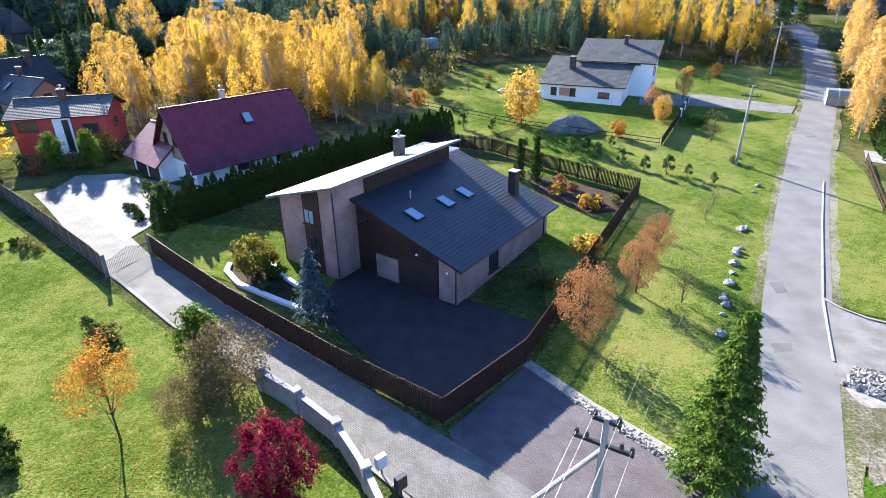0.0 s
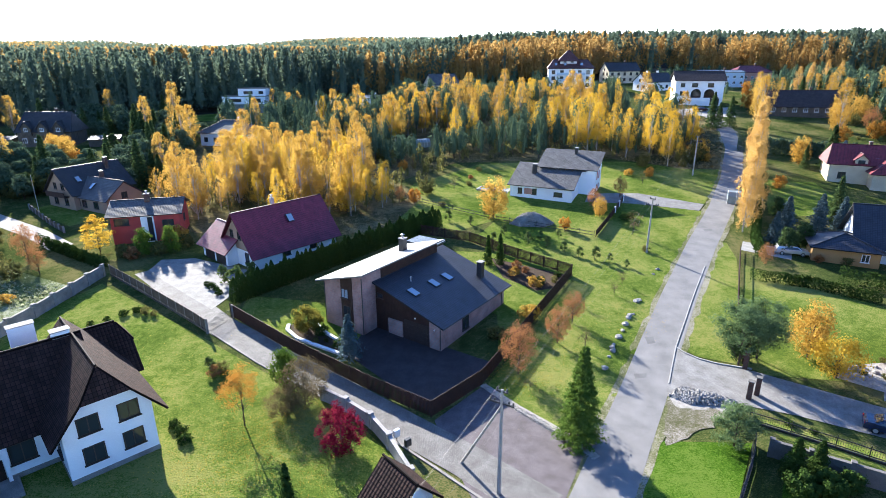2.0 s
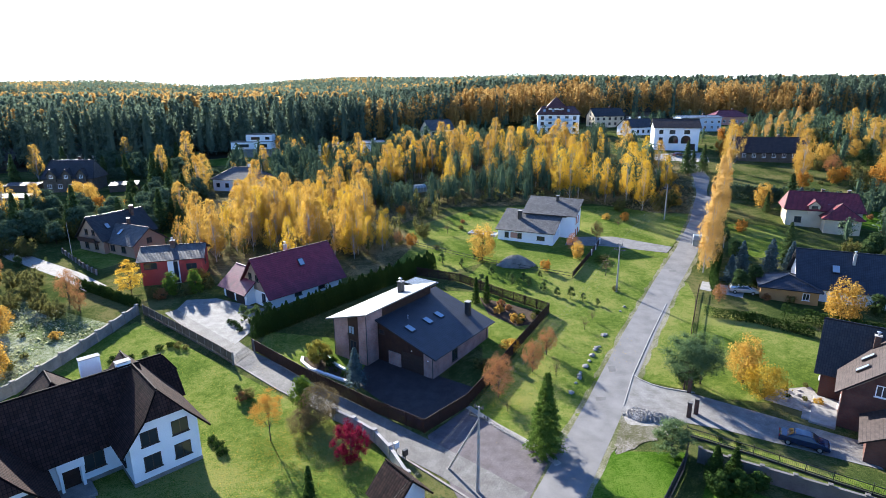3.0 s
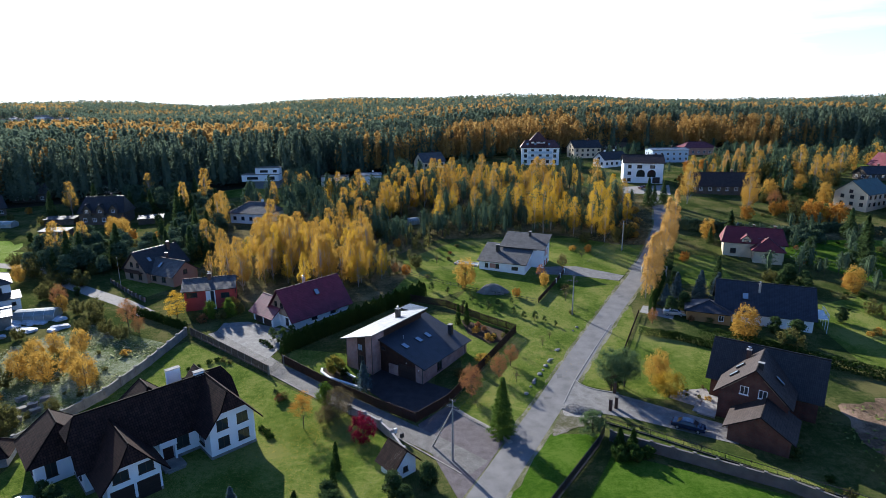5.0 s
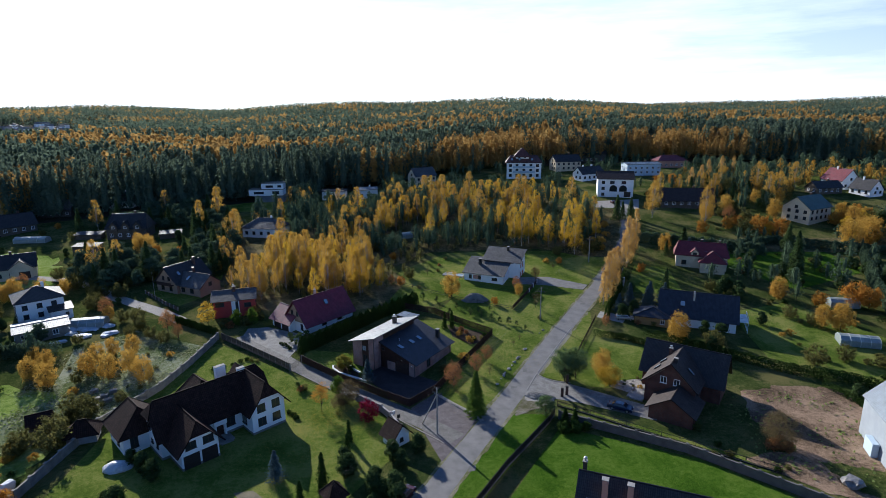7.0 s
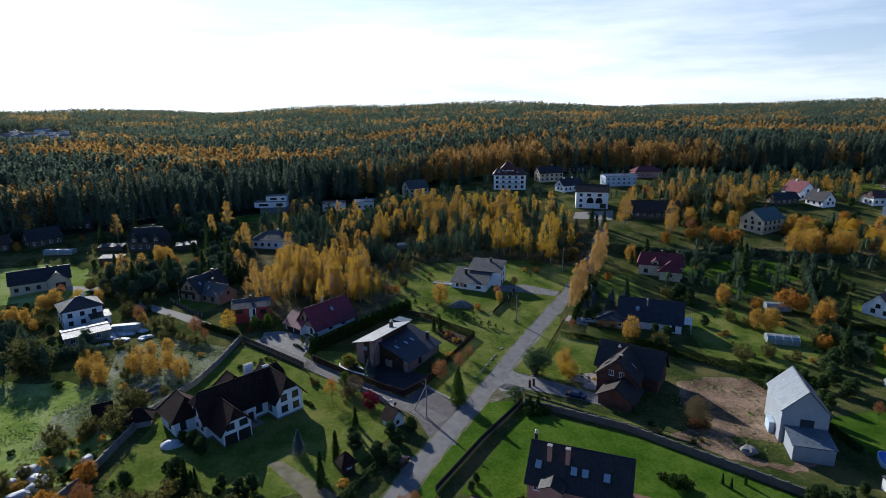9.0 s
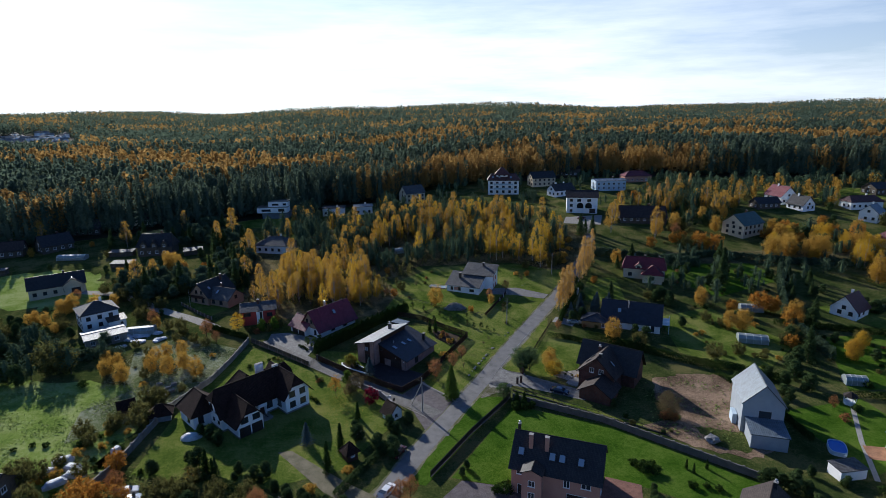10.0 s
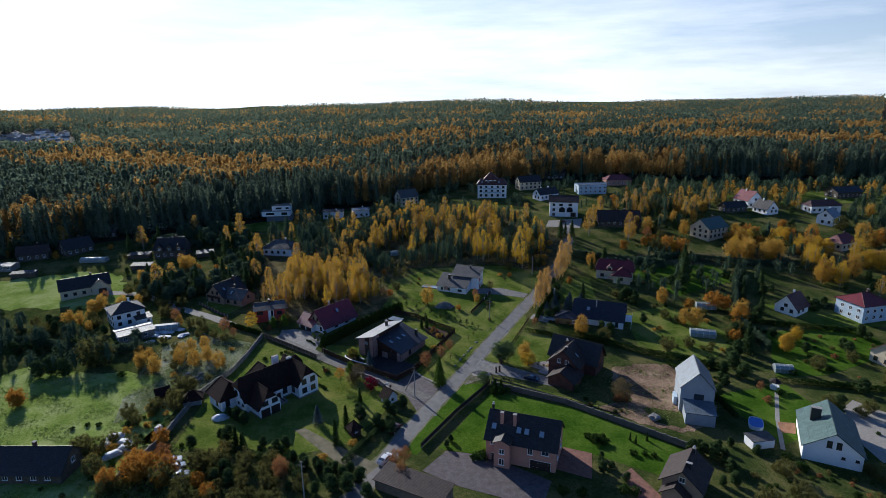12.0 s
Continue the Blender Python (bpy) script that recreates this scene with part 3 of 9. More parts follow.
def window(parent, at, facing, w, h, frame=None, bars=1, cross=False, pane=None, sill=True, name="window"):
    """A framed window on a wall: at its lower middle, facing outwards by that angle in the house's own plan."""
    frame, pane = frame or WHITE_FRAME, pane or GLASS
    key = (round(w, 2), round(h, 2), frame.name, bars, cross, pane.name, sill)
    if key not in WINDOWS:
        bm = bmesh.new()
        t = 0.08
        box(bm, -w / 2 - 0.02, -w / 2 + t, -0.05, 0.1, 0, h)
        box(bm, w / 2 - t, w / 2 + 0.02, -0.05, 0.1, 0, h)
        box(bm, -w / 2 + t, w / 2 - t, -0.05, 0.1, 0, t)
        box(bm, -w / 2 + t, w / 2 - t, -0.05, 0.1, h - t, h)
        for i in range(bars):
            x = -w / 2 + w * (i + 1) / (bars + 1)
            box(bm, x - 0.04, x + 0.04, -0.04, 0.09, t, h - t)
        if cross:
            box(bm, -w / 2 + t, w / 2 - t, -0.035, 0.085, h * 0.6, h * 0.6 + 0.06)
        f = bpy.data.meshes.new("window")
        bm.to_mesh(f)
        bm.free()
        f.materials.append(frame)
        bm = bmesh.new()
        box(bm, -w / 2 + t, w / 2 - t, -0.025, 0.03, t, h - t)
        g = bpy.data.meshes.new("pane")
        bm.to_mesh(g)
        bm.free()
        g.materials.append(pane)
        bm = bmesh.new()
        box(bm, -w / 2 - 0.1, w / 2 + 0.1, -0.16, 0.05, -0.07, 0.0)
        s = bpy.data.meshes.new("sill")
        bm.to_mesh(s)
        bm.free()
        s.materials.append(frame)
        WINDOWS[key] = (f, g, s)
    f, g, s = WINDOWS[key]
    ob = new(name, f)
    ob.parent = parent
    ob.matrix_local = pose(at[0], at[1], at[2], 0, 0, facing + 90)
    p = new("pane", g)
    p.parent = ob
    if sill:
        q = new("sill", s)
        q.parent = ob
    return ob


def roof_window(parent, at, along, rise, w=0.8, h=1.2, lift=0.2):
    """A window lying in a roof slope: at its middle, slope rising towards that angle."""
    bm = bmesh.new()
    box(bm, -w / 2 - 0.08, w / 2 + 0.08, -h / 2 - 0.08, h / 2 + 0.08, 0, lift)
    ob = link_mesh("roof_window", bm, METAL, parent)
    ob.matrix_local = pose(at[0], at[1], at[2], 0, 0, along - 90) @ pose(0, 0, 0, rise, 0, 0)
    bm = bmesh.new()
    box(bm, -w / 2, w / 2, -h / 2, h / 2, lift, lift + 0.02)
    link_mesh("pane", bm, SKYGLASS, ob)
    return ob


def chimney(parent, x, y, z0, z1, w=0.6, d=0.6, material=None, cowl=False):
    bm = bmesh.new()
    box(bm, x - w / 2, x + w / 2, y - d / 2, y + d / 2, z0, z1)
    wall_uv(bm)
    ob = link_mesh("chimney", bm, material or DARK_BRICK, parent)
    bm = bmesh.new()
    box(bm, x - w / 2 - 0.08, x + w / 2 + 0.08, y - d / 2 - 0.08, y + d / 2 + 0.08, z1, z1 + 0.08, 0.02)
    link_mesh("cap", bm, METAL if material is None else KERB, ob)
    if cowl:
        bm = bmesh.new()
        rod(bm, (x, y, z1 + 0.08), (x, y, z1 + 0.45), 0.12)
        rod(bm, (x, y, z1 + 0.5), (x, y, z1 + 0.62), 0.28, 0.04)
        link_mesh("cowl", bm, STEEL, ob)
    return ob


SIDES = {"S": (0, -1, -90), "N": (0, 1, 90), "E": (1, 0, 0), "W": (-1, 0, 180)}


def block(parent, x=0, y=0, w=10, d=8, h=5, ridge="x", rise=2.5, over=0.6, wall=None, roof=None, hip=0.0, wins=(), doors=(), z0=-0.6, base=None,
          frame=None, mono=0, cut=(0, 0)):
    """One body of a house: walls with their gables, roof slopes, windows and doors. mono: a single slope, rising towards +y (1) or -y (-1)."""
    wall, roof = wall or WHITE, roof or T_BROWN
    turn = ridge == "y"
    a, b = (d, w) if turn else (w, d)

    def loc(u, v, z):
        return (x - v, y + u, z) if turn else (x + u, y + v, z)

    bm = bmesh.new()
    low = [bm.verts.new(loc(u, v, z0)) for u, v in ((-a / 2, -b / 2), (a / 2, -b / 2), (a / 2, b / 2), (-a / 2, b / 2))]
    hs = [h + (rise if mono and v * mono > 0 else 0) for v in (-1, -1, 1, 1)]
    top = [bm.verts.new(loc(u, v, hh)) for (u, v), hh in zip(((-a / 2, -b / 2), (a / 2, -b / 2), (a / 2, b / 2), (-a / 2, b / 2)), hs)]
    for i in (0, 2):
        bm.faces.new((low[i], low[i + 1 if i < 3 else 0], top[i + 1 if i < 3 else 0], top[i]))
    for i, s in ((1, 1), (3, -1)):
        j = (i + 1) % 4
        if hip or mono or not rise:
            bm.faces.new((low[i], low[j], top[j], top[i]))
        else:
            c = cut[1] if s > 0 else cut[0]
            if c:
                c = min(0.95, c * (rise + over * rise / (b / 2)) / rise)
                q = [bm.verts.new(loc(s * a / 2, sg * b / 2 * c, h + rise * (1 - c))) for sg in (1, -1)]
                bm.faces.new((low[i], low[j], top[j], *(q if s > 0 else q[::-1]), top[i]))
            else:
                ap = bm.verts.new(loc(s * a / 2, 0, h + rise))
                bm.faces.new((low[i], low[j], top[j], ap, top[i]))
    bm.faces.new(low[::-1])
    bmesh.ops.recalc_face_normals(bm, faces=bm.faces)
    bm.normal_update()
    wall_uv(bm)
    wob = link_mesh("wall", bm, wall, parent)
    if base:
        bm = bmesh.new()
        box(bm, x - w / 2 - 0.04, x + w / 2 + 0.04, y - d / 2 - 0.04, y + d / 2 + 0.04, z0, 0.45)
        wall_uv(bm)
        link_mesh("plinth", bm, base, parent)
    bm = bmesh.new()
    o = over
    if mono:
        k = rise / b
        lo, hi = h - o * k, h + rise + o * k
        poly = [(-a / 2 - o, -b / 2 - o), (a / 2 + o, -b / 2 - o), (a / 2 + o, b / 2 + o), (-a / 2 - o, b / 2 + o)]
        if mono < 0:
            poly = [(-u, -v) for u, v in poly]
        slab(bm, [loc(u, v, z) for (u, v), z in zip(poly, (lo, lo, hi, hi))])
    elif rise <= 0.01:
        slab(bm, [loc(u, v, h) for u, v in ((-a / 2 - o, -b / 2 - o), (a / 2 + o, -b / 2 - o), (a / 2 + o, b / 2 + o), (-a / 2 - o, b / 2 + o))], 0.25)
    else:
        if hip:
            k = rise / (b / 2)
            lo, e, r = h - o * k, a / 2 + o, (a / 2 + o) - hip * (b / 2 + o)
            for sg in (-1, 1):
                slab(bm, [loc(-sg * e, sg * (b / 2 + o), lo), loc(sg * e, sg * (b / 2 + o), lo), loc(sg * r, 0, h + rise), loc(-sg * r, 0, h + rise)])
                slab(bm, [loc(sg * e, -sg * (b / 2 + o), lo), loc(sg * e, sg * (b / 2 + o), lo), loc(sg * r, 0, h + rise)])
            caps = [((-r, 0, h + rise), (r, 0, h + rise))]
            caps += [((sg * r, 0, h + rise), (sg * e, sv * (b / 2 + o), lo)) for sg in (-1, 1) for sv in (-1, 1)]
        else:
            r0, r1 = gabled(bm, loc, a, b, h, rise, o, *cut)
            caps = [((r0, 0, h + rise), (r1, 0, h + rise))]
        for p, q in caps:
            cb = bmesh.new()
            p, q = Vector(loc(*p)) + Vector((0, 0, 0.2)), Vector(loc(*q)) + Vector((0, 0, 0.2))
            rod(cb, p, q, 0.11, sides=6)
            link_mesh("ridge_cap", cb, roof, parent)
    bmesh.ops.remove_doubles(bm, verts=bm.verts, dist=0.002)
    link_mesh("roof", bm, roof, parent)
    for side, u, z, ww, hh, *rest in wins:
        dx, dy, ang = SIDES[side]
        px = x + (dx * (w / 2 + 0.0) if dx else u)
        py = y + (dy * (d / 2 + 0.0) if dy else u)
        window(parent, (px, py, z), ang, ww, hh, rest[0] if rest and rest[0] else frame, rest[1] if len(rest) > 1 else 1)
    for side, u, ww, hh, material in doors:
        dx, dy, ang = SIDES[side]
        px = x + (dx * (w / 2) if dx else u)
        py = y + (dy * (d / 2) if dy else u)
        bm = bmesh.new()
        box(bm, -ww / 2 - 0.08, ww / 2 + 0.08, -0.05, 0.1, 0, hh + 0.08)
        dob = link_mesh("door_frame", bm, frame or WHITE_FRAME, parent)
        dob.matrix_local = pose(px, py, 0.02, 0, 0, ang + 90)
        bm = bmesh.new()
        for i in range(4):
            box(bm, -ww / 2, ww / 2, -0.08, 0.02, hh * i / 4 + 0.015, hh * (i + 1) / 4 - 0.015)
        link_mesh("door", bm, material, dob)
    return wob


# ---- plants ----
def quads(name, centres, size, seed, droop=0.0, upright=0.0, material=None, along=None, slim=0.6):
    """A crown as one mesh of many small leaf sprays about the given centres."""
    rng = np.random.default_rng(seed)
    n = len(centres)
    size = np.broadcast_to(np.asarray(size, float), (n,)) * rng.uniform(0.6, 1.4, n)
    a = rng.normal(size=(n, 3))
    a[:, 2] -= droop
    if along is not None:
        a = along + 0.38 * a
    a /= np.linalg.norm(a, axis=1)[:, None]
    b = rng.normal(size=(n, 3))
    b[:, 2] += upright
    b -= a * (a * b).sum(1)[:, None]
    b /= np.linalg.norm(b, axis=1)[:, None]
    a *= size[:, None]
    b *= size[:, None] * slim
    v = np.stack([centres - a - 0.5 * b, centres + 0.2 * a - b, centres + a + 0.3 * b, centres - 0.1 * a + b], 1).reshape(-1, 3)
    me = bpy.data.meshes.new(name)
    me.vertices.add(4 * n)
    me.vertices.foreach_set("co", v.ravel())
    me.loops.add(4 * n)
    me.loops.foreach_set("vertex_index", np.arange(4 * n))
    me.polygons.add(n)
    me.polygons.foreach_set("loop_start", np.arange(0, 4 * n, 4))
    me.update()
    me.validate()
    if material:
        me.materials.append(material)
    return me


def sprays(name, centres, normals, size, seed, material, slim=0.62, loose=0.5, hang=0.0, core=None):
    """A crown as one mesh of leaf sprays that lie on the outside of its clumps, round a closed core added to block
    light.
    """
    rng = np.random.default_rng(seed)
    n = len(centres)
    size = np.broadcast_to(np.asarray(size, float), (n,)) * rng.uniform(0.6, 1.4, n)
    u = normals + loose * rng.normal(size=(n, 3))
    u /= np.linalg.norm(u, axis=1)[:, None] + 1e-9
    a = rng.normal(size=(n, 3))
    a[:, 2] -= hang
    a -= u * (a * u).sum(1)[:, None]
    a /= np.linalg.norm(a, axis=1)[:, None] + 1e-9
    b = np.cross(u, a) * (size * slim)[:, None]
    a = a * size[:, None]
    v = np.stack([centres - a - 0.4 * b, centres + 0.2 * a - b, centres + a + 0.3 * b, centres - 0.1 * a + b], 1)
    if core is not None:
        v = np.concatenate([v, core])
    m = len(v)
    me = bpy.data.meshes.new(name)
    me.vertices.add(4 * m)
    me.vertices.foreach_set("co", v.ravel())
    me.loops.add(4 * m)
    me.loops.foreach_set("vertex_index", np.arange(4 * m))
    me.polygons.add(m)
    me.polygons.foreach_set("loop_start", np.arange(0, 4 * m, 4))
    me.update()
    me.validate()
    me.materials.append(material)
    return me


def turned(x, y, z, radii, heights, segs, phase):
    """Closed bodies of revolution as loose quads: one for each x, y, z, with its radii at its heights."""
    k, rings = radii.shape
    a = phase[:, None] + np.arange(segs + 1) * 6.2832 / segs
    ring = np.stack([x[:, None, None] + radii[:, :, None] * np.cos(a)[:, None, :], y[:, None, None] + radii[:, :, None] * np.sin(a)[:, None, :],
                     np.broadcast_to((z[:, None] + heights)[:, :, None], (k, rings, segs + 1))], -1)
    q = np.stack([ring[:, :-1, :-1], ring[:, :-1, 1:], ring[:, 1:, 1:], ring[:, 1:, :-1]], 3)
    return q.reshape(-1, 4, 3)


def clump_crown(name, rng, mids, rads, n, size, seed, leaf, axis, slim=0.62, core=0.72, loose=0.5, hang=0.0):
    """Leaf sprays on clumps: mids and rads are (k, 3); axis: the height about which the crown is rounded."""
    k = len(mids)
    share = rads.prod(1) ** (2 / 3)
    pick = rng.choice(k, n, p=share / share.sum())
    out = mids - np.stack([np.zeros(k), np.zeros(k), axis if np.ndim(axis) else np.full(k, axis)], 1)
    out /= np.linalg.norm(out, axis=1)[:, None] + 0.3
    d = rng.normal(size=(n, 3)) + 0.8 * out[pick]
    d[:, 2] += 0.25
    d /= np.linalg.norm(d, axis=1)[:, None]
    c = mids[pick] + d * rads[pick] * rng.uniform(0.35, 1.4, n)[:, None]
    body = None
    if core:
        zr = np.array([-1.0, -0.5, 0.45, 1.0])
        rr = np.array([0.05, 0.85, 0.85, 0.05])
        body = turned(mids[:, 0], mids[:, 1], mids[:, 2], core * rads[:, :1] * rr, core * rads[:, 2:] * zr, 5, rng.uniform(0, 6, k))
    return sprays(name, c, d / rads[pick] * rads[pick].mean(1)[:, None] + 0.4 * out[pick], size, seed, leaf, slim, loose, hang, body)


def stem(rng, h, trunk, mids, limbs, bark, base, top=0.92, segs=5):
    """A tapered, slightly bowed trunk with limbs that reach the clumps."""
    bm = bmesh.new()
    lean = rng.normal(size=2) * 0.02 * h
    ps = [Vector((lean[0] * (i / segs) ** 2, lean[1] * (i / segs) ** 2, h * top * i / segs - (0.3 if i == 0 else 0))) for i in range(segs + 1)]
    for i in range(segs):
        rod(bm, ps[i], ps[i + 1], trunk * (1 - 0.17 * i), trunk * (1 - 0.17 * (i + 1)), 7)
    for m in mids[:: max(1, len(mids) // limbs)]:
        f = rng.uniform(0.25, 0.8) * min(1.0, m[2] / h)
        i = min(segs - 1, int(f * segs))
        rod(bm, ps[i].lerp(ps[i + 1], 0.5), Vector(m), trunk * 0.35, trunk * 0.08, 4)
    link_mesh("trunk", bm, bark, base)


def broadleaf(name, h, r, seed, leaf, bark, n=2600, size=0.16, low=0.22, k=46, trunk=0.13, pointed=0.0, spread=None, droop=0.3, slim=0.6, core=0.38):
    """A leafy tree: tapered trunk, limbs that reach the clumps, a gappy crown. Its base is at the ground."""
    rng = np.random.default_rng(seed)
    zc, rz = h * (1 + low) / 2, h * (1 - low) / 2

    def mid(g):
        while True:
            p = g.uniform(-1, 1, 3)
            q = np.linalg.norm(p)
            if 0.35 < q < 1:
                break
        t = (p[2] + 1) / 2
        w = r * (1 - pointed * t)
        return np.array([p[0] * w, p[1] * w, zc + p[2] * rz])

    mids = np.array([mid(rng) for _ in range(k)])
    rads = (np.array([r, r, r]) * 0.22 if spread is None else np.asarray(spread)) * 1.45 * rng.uniform(0.7, 1.3, (k, 1))
    mids[:, 2] = np.maximum(mids[:, 2], h * low * 0.7 + rads[:, 2] * 0.6)
    base = new(name)
    base.empty_display_size = 0.2
    stem(rng, h, trunk, mids, 16, bark, base)
    c = new("crown", clump_crown("crown", rng, mids, rads, n, size, seed + 1, leaf, zc, slim, core, 0.55 if core else 1.2, droop))
    c.parent = base
    return base


def birch(name, h, r, seed, leaf, n=3600, size=0.17, low=0.16, k=90, trunk=0.13):
    """A birch: pale stem, a pointed crown of hanging strands with gaps between them."""
    rng = np.random.default_rng(seed)
    t = np.sort(rng.uniform(0, 1, k) ** 0.85)
    prof = np.sin(np.pi * np.clip(0.16 + 0.8 * t, 0, 1) ** 0.85) ** 0.75
    a = rng.uniform(0, 6.2832, k)
    lobe = 1 + 0.25 * np.sin(2 * a + seed) + 0.2 * np.sin(3 * a - 5 * t + 2 * seed)
    rad = r * prof * lobe * np.sqrt(rng.uniform(0.12, 1, k))
    mids = np.stack([rad * np.cos(a), rad * np.sin(a), h * (low + (1 - low) * t)], 1)
    rads = np.array([0.5, 0.5, 0.9]) * (r / 2.0) ** 0.5 * rng.uniform(0.5, 1.4, (k, 1)) * (1.15 - 0.5 * t[:, None])
    mids[:, 2] = np.minimum(mids[:, 2], h - rads[:, 2])
    base = new(name)
    base.empty_display_size = 0.2
    stem(rng, h, trunk, mids, 26, BIRCH_BARK, base, 0.94)
    c = new("crown", clump_crown("crown", rng, mids, rads, n, size, seed + 1, leaf, mids[:, 2] - 0.8, 0.6, 0.0, 0.9, 0.8))
    c.parent = base
    return base


def spruce(name, h, r, seed, leaf, n=2600, size=0.22, low=0.03, tiers=0):
    """A conifer of drooping whorls round a straight stem."""
    rng = np.random.default_rng(seed)
    base = new(name)
    base.empty_display_size = 0.2
    bm = bmesh.new()
    rod(bm, (0, 0, -0.3), (0, 0, h * 0.97), 0.018 * h, 0.015, 7)
    link_mesh("trunk", bm, BARK, base)
    whorls = tiers or int(h * 3.2) + 8
    pts, ways, per, arms = [], [], max(3, n // (whorls * (11 if tiers else 7))), 11 if tiers else 7
    for i in range(whorls):
        t = (i + rng.uniform(0, 0.8)) / whorls
        z = h * (low + (1 - low) * t)
        rad = r * (1 - t) ** 0.85 * rng.uniform(0.8, 1.12) + 0.05
        for a in rng.uniform(0, 6.2832) + np.arange(arms) * 6.2832 / arms + rng.normal(size=arms) * 0.15:
            ra = rad * rng.uniform(0.7, 1.1)
            s = np.sqrt(rng.uniform(0.03, 1, per))
            sp = (0.09 if tiers else 0.15) * ra * s + 0.03
            x = np.cos(a) * ra * s + rng.normal(size=per) * sp
            y = np.sin(a) * ra * s + rng.normal(size=per) * sp
            side = rng.choice([-0.8, 0.8], per) + a
            ways.append(np.stack([np.cos(side), np.sin(side), np.full(per, -0.25)], 1))
            pts.append(np.stack([x, y, z - 0.28 * ra * s + 0.12 * ra * s * s + rng.normal(size=per) * 0.06], 1))
    pts = np.concatenate(pts)
    pts[:, 2] = np.maximum(pts[:, 2], 0.05)
    c = new("crown", quads("crown", pts, size, seed, 0.6, material=leaf, along=np.concatenate(ways), slim=0.34))
    c.parent = base
    return base


def pine(name, h, r, seed, leaf, n=2400, size=0.3, low=0.3, k=64, slim=0.5, core=0.6):
    """A pine: bare stem below, flat tufts of needles on level limbs."""
    return broadleaf(name, h, r, seed, leaf, BARK, n, size, low, k, 0.016 * h, 0.5 if slim > 0.4 else 0.25, np.array([r * 0.21, r * 0.21, r * (0.16 if slim > 0.4 else 0.13)]), 0.0, slim, core)


PROTOS = {}


def plant(proto, x, y, scale=1.0, turn=None, tall=1.0, z=None):
    """Sets one of the grown plants on the ground; the first use takes the plant itself."""
    if turn is None:
        turn = (x * 37.7 + y * 91.3) % 360
    m = pose(x, y, gz(x, y) - 0.05 if z is None else z, 0, 0, turn) @ Matrix.Diagonal((scale, scale, scale * tall, 1))
    ob, used = PROTOS[proto]
    if used:
        return copy_thing(ob, m)
    ob.matrix_basis = m
    PROTOS[proto] = (ob, True)
    ob.scale = ob.scale
    return ob


def grow(key, ob, label, category, group=""):
    tagged(ob, label, category, group)
    PROTOS[key] = (ob, False)


def hedge(name, line, h, w, label, leaf, n_per_m=110, size=0.13, spiky=0.25, seed=5, kind=""):
    """A hedge: upright shrubs side by side, their tips uneven."""
    rng = np.random.default_rng(seed)
    pts = []
    for (x0, y0), (x1, y1) in zip(line, line[1:]):
        L = math.hypot(x1 - x0, y1 - y0)
        n = int(L * n_per_m * h / 2)
        s = rng.uniform(0, 1, n)
        px, py = x0 + (x1 - x0) * s, y0 + (y1 - y0) * s
        top = h * (1 - spiky * np.abs(((s * L / 0.75) % 1) - 0.5) * 2 * rng.uniform(0.8, 1, n) + 0.08 * np.sin(s * L * 2.1))
        zz = rng.uniform(0, 1, n) ** 0.8 * top
        taper = 1 - 0.75 * (zz / h) ** 2.5
        off = rng.choice([-1, 1], n) * np.sqrt(rng.uniform(0.15, 1, n)) * w / 2 * taper
        nx, ny = -(y1 - y0) / L, (x1 - x0) / L
        px, py = px + nx * off, py + ny * off
        pts.append(np.stack([px, py, terrain(px, py) + zz], 1))
    ob = new(name, quads(name, np.concatenate(pts), size, seed, -0.2, 1.2, leaf))
    return tagged(ob, label, "hedge", kind=kind or "")


